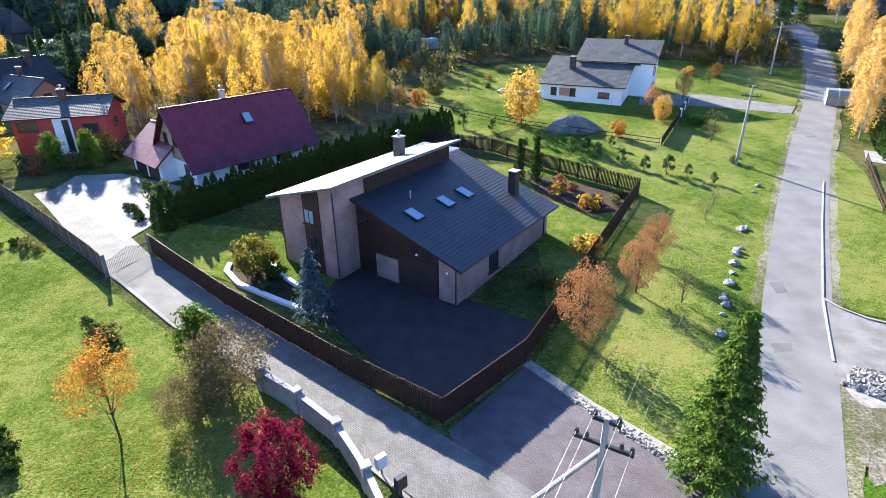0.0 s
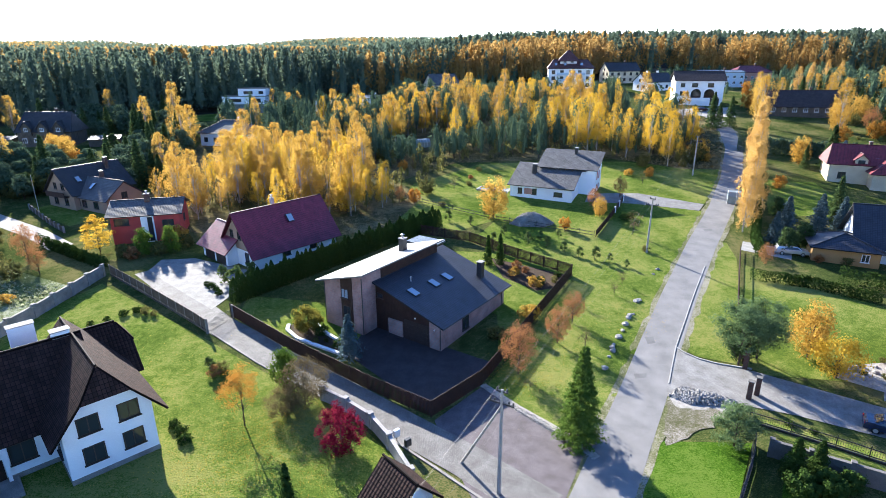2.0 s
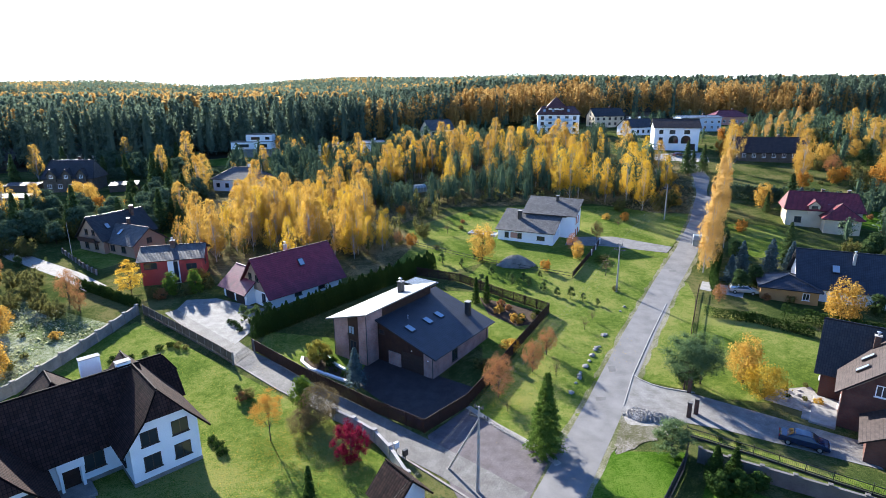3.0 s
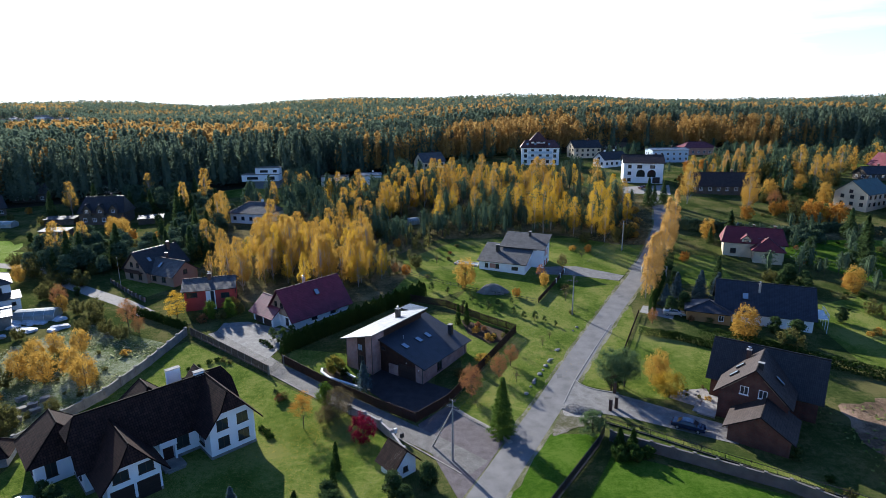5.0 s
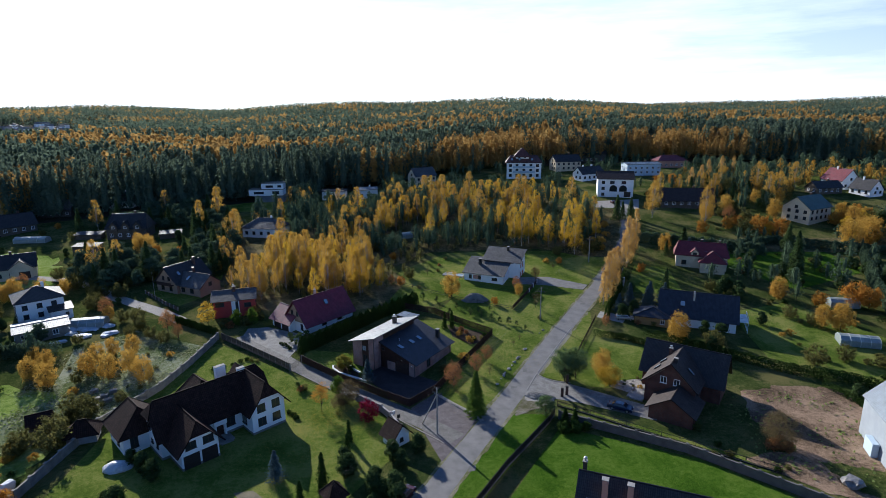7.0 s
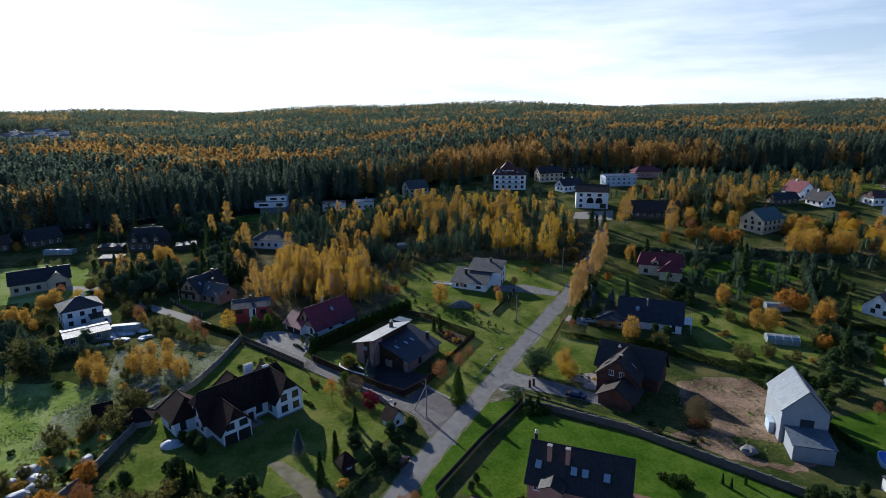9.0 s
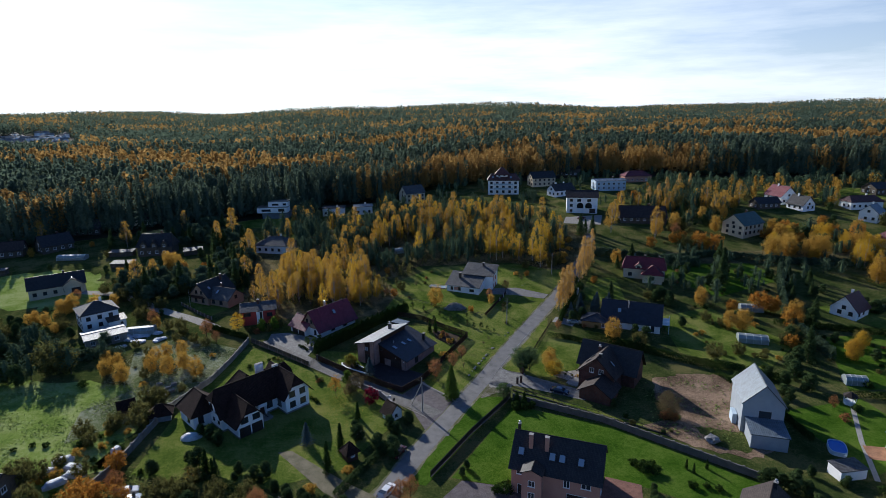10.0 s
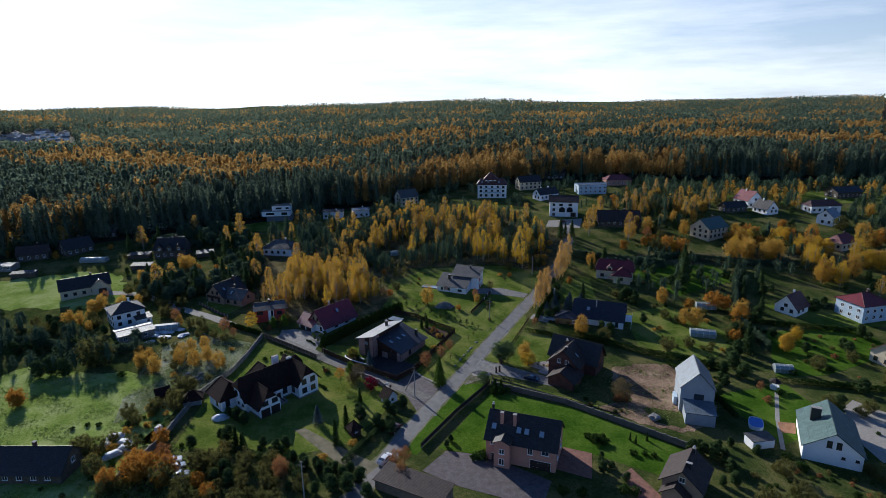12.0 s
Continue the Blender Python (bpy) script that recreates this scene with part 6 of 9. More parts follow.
# name, x, y, turn, length along the ridge, depth, wall height, roof rise, wall, roof, hip, label
FAR = [
    ("pale_house", 90, 259, 12, 16, 9, 5.5, 3.5, CREAM, T_DARK, 0, "pale house with a dark roof under the forest"),
    ("white_gable_house", 95, 228, 25, 15, 8, 3.6, 3.2, WHITE, T_DARK, 0, "white house with dark roof and two white chimneys"),
    ("blue_house", 129, 241, 0, 19, 10, 6.0, 0.8, BLUE_WALL, T_STEELBLUE, 0, "pale blue house with a low metal roof"),
    ("red_hip_house", 157, 267, 0, 18, 11, 4.0, 2.8, SALMON, T_RED, 0.8, "single-storey house with a red hipped roof"),
    ("dark_barn", 118, 300, 0, 18, 9, 5.0, 2.0, OLD_WOOD, T_DARK, 0, "dark barn in front of the forest"),
    ("grey_roof_house", -60, 151, -15, 15, 11, 3.6, 3.0, WHITE, T_GREY, 0.85, "white house with a low grey hipped roof"),
    ("low_house", -42, 219, 0, 12, 8, 4.2, 0.0, WHITE, T_GREY, 0, "low white house behind the birches"),
    ("low_house", -25, 218, 12, 10, 8, 4.4, 0.8, WHITE, T_STEELBLUE, 0, "low white house with a pale metal roof"),
    ("gabled_house", 4, 237, 30, 13, 9, 5.8, 4.0, CREAM, T_GREY, 0, "pale gabled house behind the birches"),
    ("long_barn", 121, 168, -12, 22, 13, 2.6, 4.6, OLD_WOOD, T_DARKBROWN, 0, "long low building with a sagging brown roof"),
    ("green_roofed_house", 160.4, 144, 26, 15, 11, 5.4, 4.2, CREAM, T_GREEN, 0, "cream house with a green-grey roof"),
    ("red_gable_house", 213, 196, 100, 12, 10.5, 4.2, 5.0, WHITE, T_RED, 0, "white gabled house with a red roof"),
    ("dark_wing_house", 197, 185, 8, 14, 7, 2.8, 2.6, OLD_WOOD, T_DARK, 0, "low dark house beside the red-roofed gable"),
    ("small_gable_house", 214, 180, 105, 10, 8.5, 3.0, 4.2, WHITE, T_DARK, 0, "small white gabled house with dark roof"),
    ("brown_roof_house", 248, 180, 0, 18, 9, 3.8, 2.6, WHITE, T_REDBROWN, 0.5, "white house with a red-brown roof"),
    ("white_block_house", 236, 158, 34, 10, 8, 4.6, 3.4, WHITE, T_STEELBLUE, 0, "white gabled house with a pale roof"),
    ("faded_red_house", 216, 122.5, 20, 11, 8, 3.6, 3.2, CREAM, T_RED, 0.4, "pale house with a faded red roof"),
    ("long_dark_house", 287, 212, 8, 19, 10, 3.6, 2.8, OLD_WOOD, T_DARK, 0, "long dark house below the forest"),
    ("small_white_house", 147.5, 59.3, 30, 9, 7.8, 2.8, 4.2, WHITE, T_REDBROWN, 0, "small white gabled house with brown roof"),
    ("red_roofed_house", 170, 53, 10, 12, 11, 6.2, 2.8, BLUE_WALL, T_RED, 0.85, "pale two-storey house with a red hipped roof"),
    ("orange_roofed_house", 155, 19, 15, 13, 10, 3.8, 4.2, CREAM, T_ORANGE, 0, "house with a pale orange tiled roof"),
    ("cream_house", -133, 105.5, 32, 18, 9, 3.7, 3.4, CREAM, T_DARK, 0, "long cream house with a black roof"),
    ("white_storey_house", -102, 74.6, 39, 10.5, 10.5, 5.6, 2.3, WHITE, T_DARK, 0.9, "white two-storey house with dark hipped roof"),
    ("grey_shed", -93, 61, 36, 11, 8, 2.8, 0.5, CONCRETE, T_PALE, 0, "grey shed with a pale sheet roof"),
    ("log_barn", -85, -12, -5, 24, 9, 2.6, 3.6, OLD_WOOD, T_DARK, 0, "long dark shed with a black roof"),
    ("wooden_house", -183, 154, 20, 13, 8, 3.2, 3.4, OLD_WOOD, T_DARKBROWN, 0, "dark wooden house under the forest"),
    ("wooden_house", -167, 162, 50, 13, 9, 3.2, 4.2, OLD_WOOD, T_DARK, 0, "dark wooden house with steep roof"),
    ("wooden_house", -166, 190, 10, 13, 8, 3.6, 3.6, OLD_WOOD, T_GREY, 0, "dark wooden house close under the forest"),
    ("dark_gable_house", -146, 209, 8, 13, 8, 3.6, 3.6, WHITE, T_DARK, 0, "white house with a dark roof under the forest"),
    ("dark_gable_house", -114.5, 152, 4, 15, 9, 4.4, 4.8, OLD_WOOD, T_DARK, 0.3, "dark house with small front gables"),
    ("lean_shed", -190, 138, 0, 16, 6, 2.6, 0.6, CONCRETE, T_PALE, 0, "long low shed with a pale roof"),
]
for name, x, y, rot, w, d, h, rise, wall, roof, hip, label in FAR:
    e = thing(name, x, y, rot, label, "house")
    fr = WHITE_FRAME if wall not in (WHITE, CREAM) else DARK_FRAME
    rows = (0.9, 3.4) if h > 5 else (0.9,)
    sides = (("S", w), ("W", d)) if rot < 60 else (("S", w), ("W", d), ("N", w))
    ws = [(sd, u, z, 1.2, 1.3) for sd, span in sides for z in rows for u in np.arange(-span / 2 + 1.8, span / 2 - 1, 3.2)]
    if d > 7 and not hip and rise > 2.5:
        ws += [(sd, 0, h - 0.1, 1.2, 1.2) for sd in "EW"]
    block(e, 0, 0, w, d, h, "x", rise, 0.5, wall, roof, hip=hip, z0=-2.0, frame=fr, wins=ws)
    if wall is not CONCRETE:
        chimney(e, w * 0.15, 0.4, h + rise * 0.5, h + rise + 1.1, 0.7, 0.6, WHITE if wall is WHITE else DARK_BRICK)
    if name == "white_gable_house":
        chimney(e, -w * 0.25, 0.4, h + rise * 0.5, h + rise + 1.1, 0.7, 0.6, WHITE)
    if name == "white_storey_house":
        block(e, 4.0, -6.6, 5.0, 3.6, 2.6, "x", 0.7, 0.4, WHITE, T_DARK, mono=1, frame=DARK_FRAME, wins=[("S", 1.2, 1.0, 0.8, 0.8)])
    if name == "cream_house":
        block(e, 5.0, -2.4, 6.0, 6.0, 3.7, "y", 2.2, 0.5, CREAM, T_DARK, frame=DARK_FRAME, doors=[("S", 0.8, 2.8, 2.2, DARK_FRAME)])
    if label.endswith("small front gables"):
        for u in (-4.5, 0.0, 4.5):
            block(e, u, -3.6, 2.6, 3.0, 5.2, "y", 1.6, 0.3, wall, roof, z0=3.0, frame=fr, wins=[("S", 0, 4.2, 1.0, 1.0)])

# ---- fences and walls ----
fence("picket_fence", [(-24.9, 42.7), (-15.6, 34.3), (-6.3, 26.9), (-0.1, 22.5)], 1.75, "tall dark brown picket fence along the lane", BROWN_WOOD, gap=0.15, picket=0.085)
fence("picket_fence", [(4.9, 27.5), (12.0, 39.8), (19.8, 53.2), (13.0, 59.5), (6.1, 67.0), (-4.0, 72.0)], 1.75, "tall dark brown picket fence round the back lawn", BROWN_WOOD, gap=0.15, picket=0.085)
fence("sliding_gate", [(-0.1, 22.5), (4.9, 27.5)], 1.75, "dark brown boarded driveway gate", BROWN_WOOD, step=2.4, gap=0.11, category="gate")
fence("board_fence", [(-46.8, 56.0), (-38.6, 49.3), (-28.7, 40.9), (-26.2, 38.6)], 1.6, "weathered grey-brown board fence on a low footing", OLD_WOOD, CONCRETE, 0.16, 0.13, 2.2, 0.25)


def masonry_wall(name, line, h, label, material, step=3.0, pillar=0.42, cap=None):
    """A rendered wall with pillars and capping."""
    x0, y0 = line[0]
    e = thing(name, x0, y0, 0, label, "wall")
    ez = gz(x0, y0)
    for (ax, ay), (bx, by) in zip(line, line[1:]):
        L = math.hypot(bx - ax, by - ay)
        n = max(1, round(L / step))
        ang = math.degrees(math.atan2(by - ay, bx - ax))
        for i in range(n + 1):
            px, py = ax + (bx - ax) * i / n, ay + (by - ay) * i / n
            z = gz(px, py) - ez
            if i < n or (bx, by) == tuple(line[-1]):
                bm = bmesh.new()
                box(bm, -pillar / 2, pillar / 2, -pillar / 2, pillar / 2, -0.3, h + 0.15)
                box(bm, -pillar / 2 - 0.06, pillar / 2 + 0.06, -pillar / 2 - 0.06, pillar / 2 + 0.06, h + 0.15, h + 0.27, 0.03)
                wall_uv(bm)
                p = link_mesh("pillar", bm, material, e)
                p.matrix_local = pose(px - x0, py - y0, z, 0, 0, ang)
            if i < n:
                qx, qy = ax + (bx - ax) * (i + 1) / n, ay + (by - ay) * (i + 1) / n
                rise = gz(qx, qy) - ez - z
                bm = bmesh.new()
                vs = box(bm, pillar / 2, L / n - pillar / 2, -0.11, 0.11, -0.3, h)
                vs += box(bm, pillar / 2, L / n - pillar / 2, -0.16, 0.16, h, h + 0.07)
                for v in vs:
                    v.co.z += rise * v.co.x / (L / n)
                wall_uv(bm)
                p = link_mesh("panel", bm, material, e)
                p.matrix_local = pose(px - x0, py - y0, z, 0, 0, ang)
    return e


masonry_wall("lane_wall", [(-10.4, 25.4), (-7.9, 23.5), (-5.4, 21.2), (-3.6, 18.4), (-1.6, 14.2)], 1.35, "pale rendered garden wall with capped pillars", RENDER_GREY, 3.2)
masonry_wall("boundary_wall", [(-47.6, 55.6), (-49.0, 43.0), (-51.0, 32.0), (-56.5, 19.0), (-58.0, -4.0), (-62.0, -20.0)], 1.6, "long weathered concrete boundary wall with pillars", CONCRETE, 3.4)
masonry_wall("plot_wall", [(27.5, 16.8), (45.9, 5.3), (69.0, -17.0)], 1.5, "dark block wall with scalloped panels", CONCRETE_DARK, 2.6, 0.3)
fence("railing", [(28.2, 21.2), (33.5, 17.6), (38.8, 13.4), (46.0, 8.0), (58.0, -1.0)], 1.3, "black metal railing on a pale footing", METAL, METAL, 0.16, 0.02, 2.6, 0.22, post_w=0.08, thick=0.01)
fence("road_fence", [(27.0, 18.2), (25.4, 15.6), (15.8, 3.1), (6.0, -11.5)], 1.5, "dark panel fence along the verge", METAL, METAL, 0.12, 0.1, 2.4, 0.1)
fence("garden_railing", [(32.6, 30.6), (33.6, 33.5), (40.0, 46.0), (48.0, 61.0)], 1.1, "low brown wooden garden fence", BROWN_WOOD, step=2.8, gap=0.4, picket=0.06)
fence("low_fence", [(-80.0, 88.4), (-70.0, 79.0), (-65.0, 74.8)], 1.0, "low dark fence on stone posts", OLD_WOOD, CONCRETE, 0.2, 0.12, 2.2, 0.2, post_w=0.3, cap=0.1)
fence("slope_house_fence", [(27.3, 68.0), (34.0, 79.6)], 1.2, "dark board fence round the garden", BROWN_WOOD, BROWN_WOOD, 0.14, 0.11, 2.4)
fence("slope_house_fence", [(34.0, 79.6), (37.6, 86.2)], 1.2, "dark board fence between white posts", BROWN_WOOD, WHITE, 0.14, 0.11, 3.4, post_w=0.3)
fence("wire_fence", [(-9.0, 94.0), (-2.0, 88.0), (11.6, 76.9), (27.0, 68.0)], 1.1, "thin wire garden fence on posts", METAL, METAL, 0.5, 0.015, 2.6, post_w=0.06, thick=0.008)
for x, y in ((31.1, 25.2), (30.0, 24.6), (32.4, 29.8)):
    p = thing("gate_post", x, y, -35, "square dark brick gate post with a pale cap", "gate post")
    bm = bmesh.new()
    box(bm, -0.22, 0.22, -0.22, 0.22, -0.2, 1.9)
    wall_uv(bm)
    part("pillar", bm, DARK_BRICK, p)
    bm = bmesh.new()
    box(bm, -0.28, 0.28, -0.28, 0.28, 1.9, 2.0, 0.03)
    part("cap", bm, CONCRETE_DARK, p)
# wrought gate across the lane
g = thing("iron_gate", -26.2, 38.6, math.degrees(math.atan2(3.6, 1.6)), "open-work wrought iron double gate with a swept top", "gate")
for i, s in enumerate((0, 1)):
    bm = bmesh.new()
    for k in range(14):
        u = (k + 0.5) / 14
        top = 1.35 + 0.45 * (u if s == 0 else 1 - u) ** 2
        x = s * 2.0 + u * 2.0
        rod(bm, (x, 0, 0.1), (x, 0, top), 0.018, sides=4)
    for z in (0.15, 0.7, 1.2):
        rod(bm, (s * 2.0 + 0.03, 0, z), (s * 2.0 + 1.97, 0, z), 0.025, sides=4)
    tagged(part("gate_leaf", bm, IRON, g), kind="stuff")
for x in (-0.1, 4.1):
    bm = bmesh.new()
    box(bm, x - 0.12, x + 0.12, -0.12, 0.12, -0.2, 1.9, 0.02)
    part("post", bm, CONCRETE, g)
# gatehouse shelter with its own tiled roof
sh2 = thing("gatehouse", -2.2, 11.2, 40, "small white shelter with a brown tiled roof", "shed", z=0.0)
block(sh2, 0, 0, 3.4, 3.0, 2.0, "y", 1.8, 0.5, WHITE, T_BROWN, frame=DARK_FRAME, wins=[("S", 0, 0.8, 0.7, 0.7), ("E", 0, 0.8, 0.7, 0.7)])
for x, y, m, label in ((-3.0, 19.2, WHITE_FRAME, "white metal electricity box on a stand"), (-2.0, 18.0, METAL, "dark metal letter box on a post")):
    e = thing("meter_box", x, y, 40, label, "box")
    bm = bmesh.new()
    rod(bm, (0, 0, -0.2), (0, 0, 0.6), 0.04)
    part("stand", bm, METAL, e)
    bm = bmesh.new()
    box(bm, -0.28, 0.28, -0.16, 0.16, 0.55, 1.25, 0.03)
    part("body", bm, m, e)

# ---- power line ----
POLES = [(4.96, 13.1, 9.0), (33.4, 61.2, 8.7), (58.2, 102.0, 8.7), (-19.0, -27.0, 9.0)]


def pole(x, y, h, turn, braced=False):
    e = thing("power_pole", x, y, turn, "grey concrete power pole with crossarm and insulators", "pole")
    bm = bmesh.new()
    rod(bm, (0, 0, -0.5), (0, 0, h), 0.17, 0.1, 8)
    part("mast", bm, POLE, e)
    for z in (h - 0.15, h - 1.1):
        w = 0.45 if z > h - 0.5 else 0.95
        bm = bmesh.new()
        box(bm, -w, w, -0.06, 0.06, z - 0.06, z + 0.06)
        part("crossarm", bm, METAL, e)
        for u in ((-w + 0.08, w - 0.08) if w < 0.6 else (-w + 0.08, -w + 0.4, w - 0.4, w - 0.08)):
            bm = bmesh.new()
            rod(bm, (u, 0, z + 0.06), (u, 0, z + 0.16), 0.03)
            rod(bm, (u, 0, z + 0.14), (u, 0, z + 0.3), 0.09, 0.05)
            part("insulator", bm, METAL, e)
    if braced:
        bm = bmesh.new()
        rod(bm, braced, (0, 0, h - 1.3), 0.13, 0.09, 8)
        part("brace", bm, POLE, e)
    return e


LINE_TURN = math.degrees(math.atan2(48.1, 28.4)) - 90
for i, (x, y, h) in enumerate(POLES):
    pole(x, y, h, LINE_TURN, (-4.0, 1.6, 0) if i == 0 else False)
ln = thing("power_line", 4.96, 13.1, 0, "bundle of thin bare overhead wires between poles", "cable", z=0)
for (ax, ay, ah), (bx, by, bh) in ((POLES[0], POLES[1]), (POLES[1], POLES[2]), (POLES[3], POLES[0])):
    for off, dz in ((-0.37, 0.12), (0.37, 0.12), (-0.87, -0.85), (0.87, -0.85)):
        nx, ny = math.cos(radians(LINE_TURN)) * off, math.sin(radians(LINE_TURN)) * off
        bm = bmesh.new()
        a, b = Vector((ax + nx, ay + ny, gz(ax, ay) + ah + dz)), Vector((bx + nx, by + ny, gz(bx, by) + bh + dz))
        ps = []
        for k in range(13):
            t = k / 12
            p = a.lerp(b, t)
            p.z -= 0.9 * 4 * t * (1 - t)
            ps.append(p - Vector((4.96, 13.1, 0)))
        for p, q in zip(ps, ps[1:]):
            rod(bm, p, q, 0.0038, sides=3)
        bmesh.ops.remove_doubles(bm, verts=bm.verts, dist=0.001)
        part("wire", bm, CONDUCTOR, ln)
for x, y, h, label in ((-75.5, 84.5, 8.0, "slim pale flag pole"), (-47.0, 128.0, 12.0, "tall lattice antenna mast")):
    e = thing("mast", x, y, 0, label + " among the houses", "pole")
    bm = bmesh.new()
    rod(bm, (0, 0, -0.3), (0, 0, h), 0.06, 0.03)
    part("tube", bm, STEEL, e)


# ---- vehicles ----
def car(x, y, turn, paint, label, estate=False):
    e = thing("car", x, y, turn, label, "car")
    L, W = 4.6, 1.78
    prof = [(-2.3, 0.35), (-2.28, 0.75), (-2.1, 0.95), (-1.5, 1.0), (-0.9, 1.38), (0.0, 1.45), (0.6, 1.4), (1.25, 0.98), (2.1, 0.82), (2.3, 0.6), (2.3, 0.35)]
    if estate:
        prof[3] = (-2.0, 1.36)
        prof[2] = (-2.2, 1.0)
    bm = bmesh.new()
    rows = []
    for s in (-1, 1):
        rows.append([bm.verts.new((px, s * (W / 2 - (0.24 if pz > 1.1 else 0.05 if pz > 0.9 else 0)), pz)) for px, pz in prof])
    for i in range(len(prof) - 1):
        bm.faces.new((rows[0][i], rows[0][i + 1], rows[1][i + 1], rows[1][i]))
    bm.faces.new((rows[0][-1], rows[0][0], rows[1][0], rows[1][-1]))
    bm.faces.new(rows[0][::-1])
    bm.faces.new(rows[1])
    bmesh.ops.recalc_face_normals(bm, faces=bm.faces)
    bmesh.ops.bevel(bm, geom=bm.edges[:], offset=0.05, segments=2, affect="EDGES")
    part("body", bm, paint, e)
    for name, a, b in (("windscreen", prof[6], prof[7]), ("rear_window", prof[4], prof[3])):
        bm = bmesh.new()
        q = [Vector((a[0] * 0.9 + b[0] * 0.1, 0, a[1] * 0.9 + b[1] * 0.1)), Vector((a[0] * 0.1 + b[0] * 0.9, 0, a[1] * 0.1 + b[1] * 0.9))]
        d = 1 if name == "windscreen" else -1
        off = Vector((0.03 * d, 0, 0.04))
        vs = [bm.verts.new(q[0] + off + Vector((0, s * 0.58, 0))) for s in (-1, 1)] + [bm.verts.new(q[1] + off + Vector((0, s * 0.72, 0))) for s in (1, -1)]
        f = bm.faces.new(vs)
        r = bmesh.ops.extrude_face_region(bm, geom=[f])
        for v in r["geom"]:
            if isinstance(v, bmesh.types.BMVert):
                v.co -= off * 0.8
        part(name, bm, GLASS, e)
    for s in (-1, 1):
        bm = bmesh.new()
        vs = [bm.verts.new(c) for c in ((-1.25, s * 0.865, 1.0), (1.0, s * 0.865, 1.0), (0.55, s * 0.70, 1.34), (-0.8, s * 0.70, 1.34))]
        f = bm.faces.new(vs)
        r = bmesh.ops.extrude_face_region(bm, geom=[f])
        for v in r["geom"]:
            if isinstance(v, bmesh.types.BMVert):
                v.co.y += s * 0.02
        part("side_window", bm, GLASS, e)
        for hx in (-1.4, 1.4):
            bm = bmesh.new()
            rod(bm, (hx, s * 0.68, 0.32), (hx, s * 0.9, 0.32), 0.32, sides=14)
            w = part("wheel", bm, RUBBER, e)
            bm = bmesh.new()
            rod(bm, (hx, s * 0.9, 0.32), (hx, s * 0.915, 0.32), 0.2, sides=10)
            part("rim", bm, STEEL, w)
        bm = bmesh.new()
        box(bm, 2.2, 2.31, s * 0.62 - 0.16, s * 0.62 + 0.16, 0.58, 0.72, 0.02)
        part("headlight", bm, SKYGLASS, e)
        bm = bmesh.new()
        box(bm, -2.3, -2.22, s * 0.66 - 0.16, s * 0.66 + 0.16, 0.72, 0.88, 0.02)
        part("tail_light", bm, TAIL, e)
    return e


car(39.8, 19.3, -33, PAINT_BLUE, "dark blue saloon car parked on the driveway")
car(55.2, 59.7, -20, PAINT_SILVER, "silver estate car parked by the hedge", True)
car(-2.4, -15.6, 58, PAINT_WHITE, "white estate car standing at the roadside", True)
car(-0.5, -3.4, 60, PAINT_DARK, "dark car half hidden beside the garden")
car(91.0, 172.0, 20, PAINT_DARK, "dark red car in front of the arched house")
for i, (x, y, t) in enumerate(((-52.0, -12.0, 20), (-50.2, -14.6, 30), (-53.0, -16.0, 10), (-48.4, -17.4, 15))):
    car(x, y, t, PAINT_SILVER if i % 2 else PAINT_WHITE, "pale old car standing in the overgrown yard")
for i, (x, y, t) in enumerate(((150.5, 62.0, 30), (153.0, 60.0, 35))):
    car(x, y, t, PAINT_WHITE, "white car beside the small house")


# ---- garden things ----
def rock(name, x, y, r, seed, label, material=None, z=None, flat=0.65):
    rng = np.random.default_rng(seed)
    bm = bmesh.new()
    bmesh.ops.create_icosphere(bm, subdivisions=2, radius=r)
    d = rng.normal(size=(4, 3)) * 1.5
    for v in bm.verts:
        n = v.co.normalized()
        k = 1 + 0.26 * sum(math.sin(3 * n.dot(Vector(q)) + i) for i, q in enumerate(d)) / 2
        v.co = Vector((v.co.x * k, v.co.y * k * 0.85, v.co.z * k * flat))
    ob = link_mesh(name, bm, material or STONE)
    ob.matrix_world = pose(x, y, (gz(x, y) if z is None else z) + r * flat * 0.5, 0, 0, rng.uniform(0, 360))
    return tagged(ob, label, "rock")


for i, (x, y) in enumerate(((26.7, 45.2), (26.2, 44.9), (24.7, 41.6), (24.1, 41.2), (23.8, 40.6), (23.2, 39.5), (22.9, 39.1), (22.2, 37.7), (21.5, 36.5), (21.2, 36.2), (20.2, 34.7), (19.9, 34.1), (19.7, 33.4), (19.0, 32.3), (17.9, 30.1), (32.7, 54.8), (31.5, 53.2))):
    tagged(rock("boulder", x, y, 0.3 + 0.1 * math.sin(i * 2.3), i, "pale field boulder lying in the roadside grass"), group="boulders along the road")
rock("boulder", 66.6, -4.2, 1.5, 40, "large pale boulder on the sandy plot")
for i, (x, y) in enumerate(((42.4, 28.7), (43.3, 27.6), (44.9, 26.4), (46.0, 29.6), (45.2, 28.6), (43.6, 29.4))):
    rock("boulder", x, y, 0.25 + 0.1 * (i % 3), 50 + i, "small stone in the rock garden")


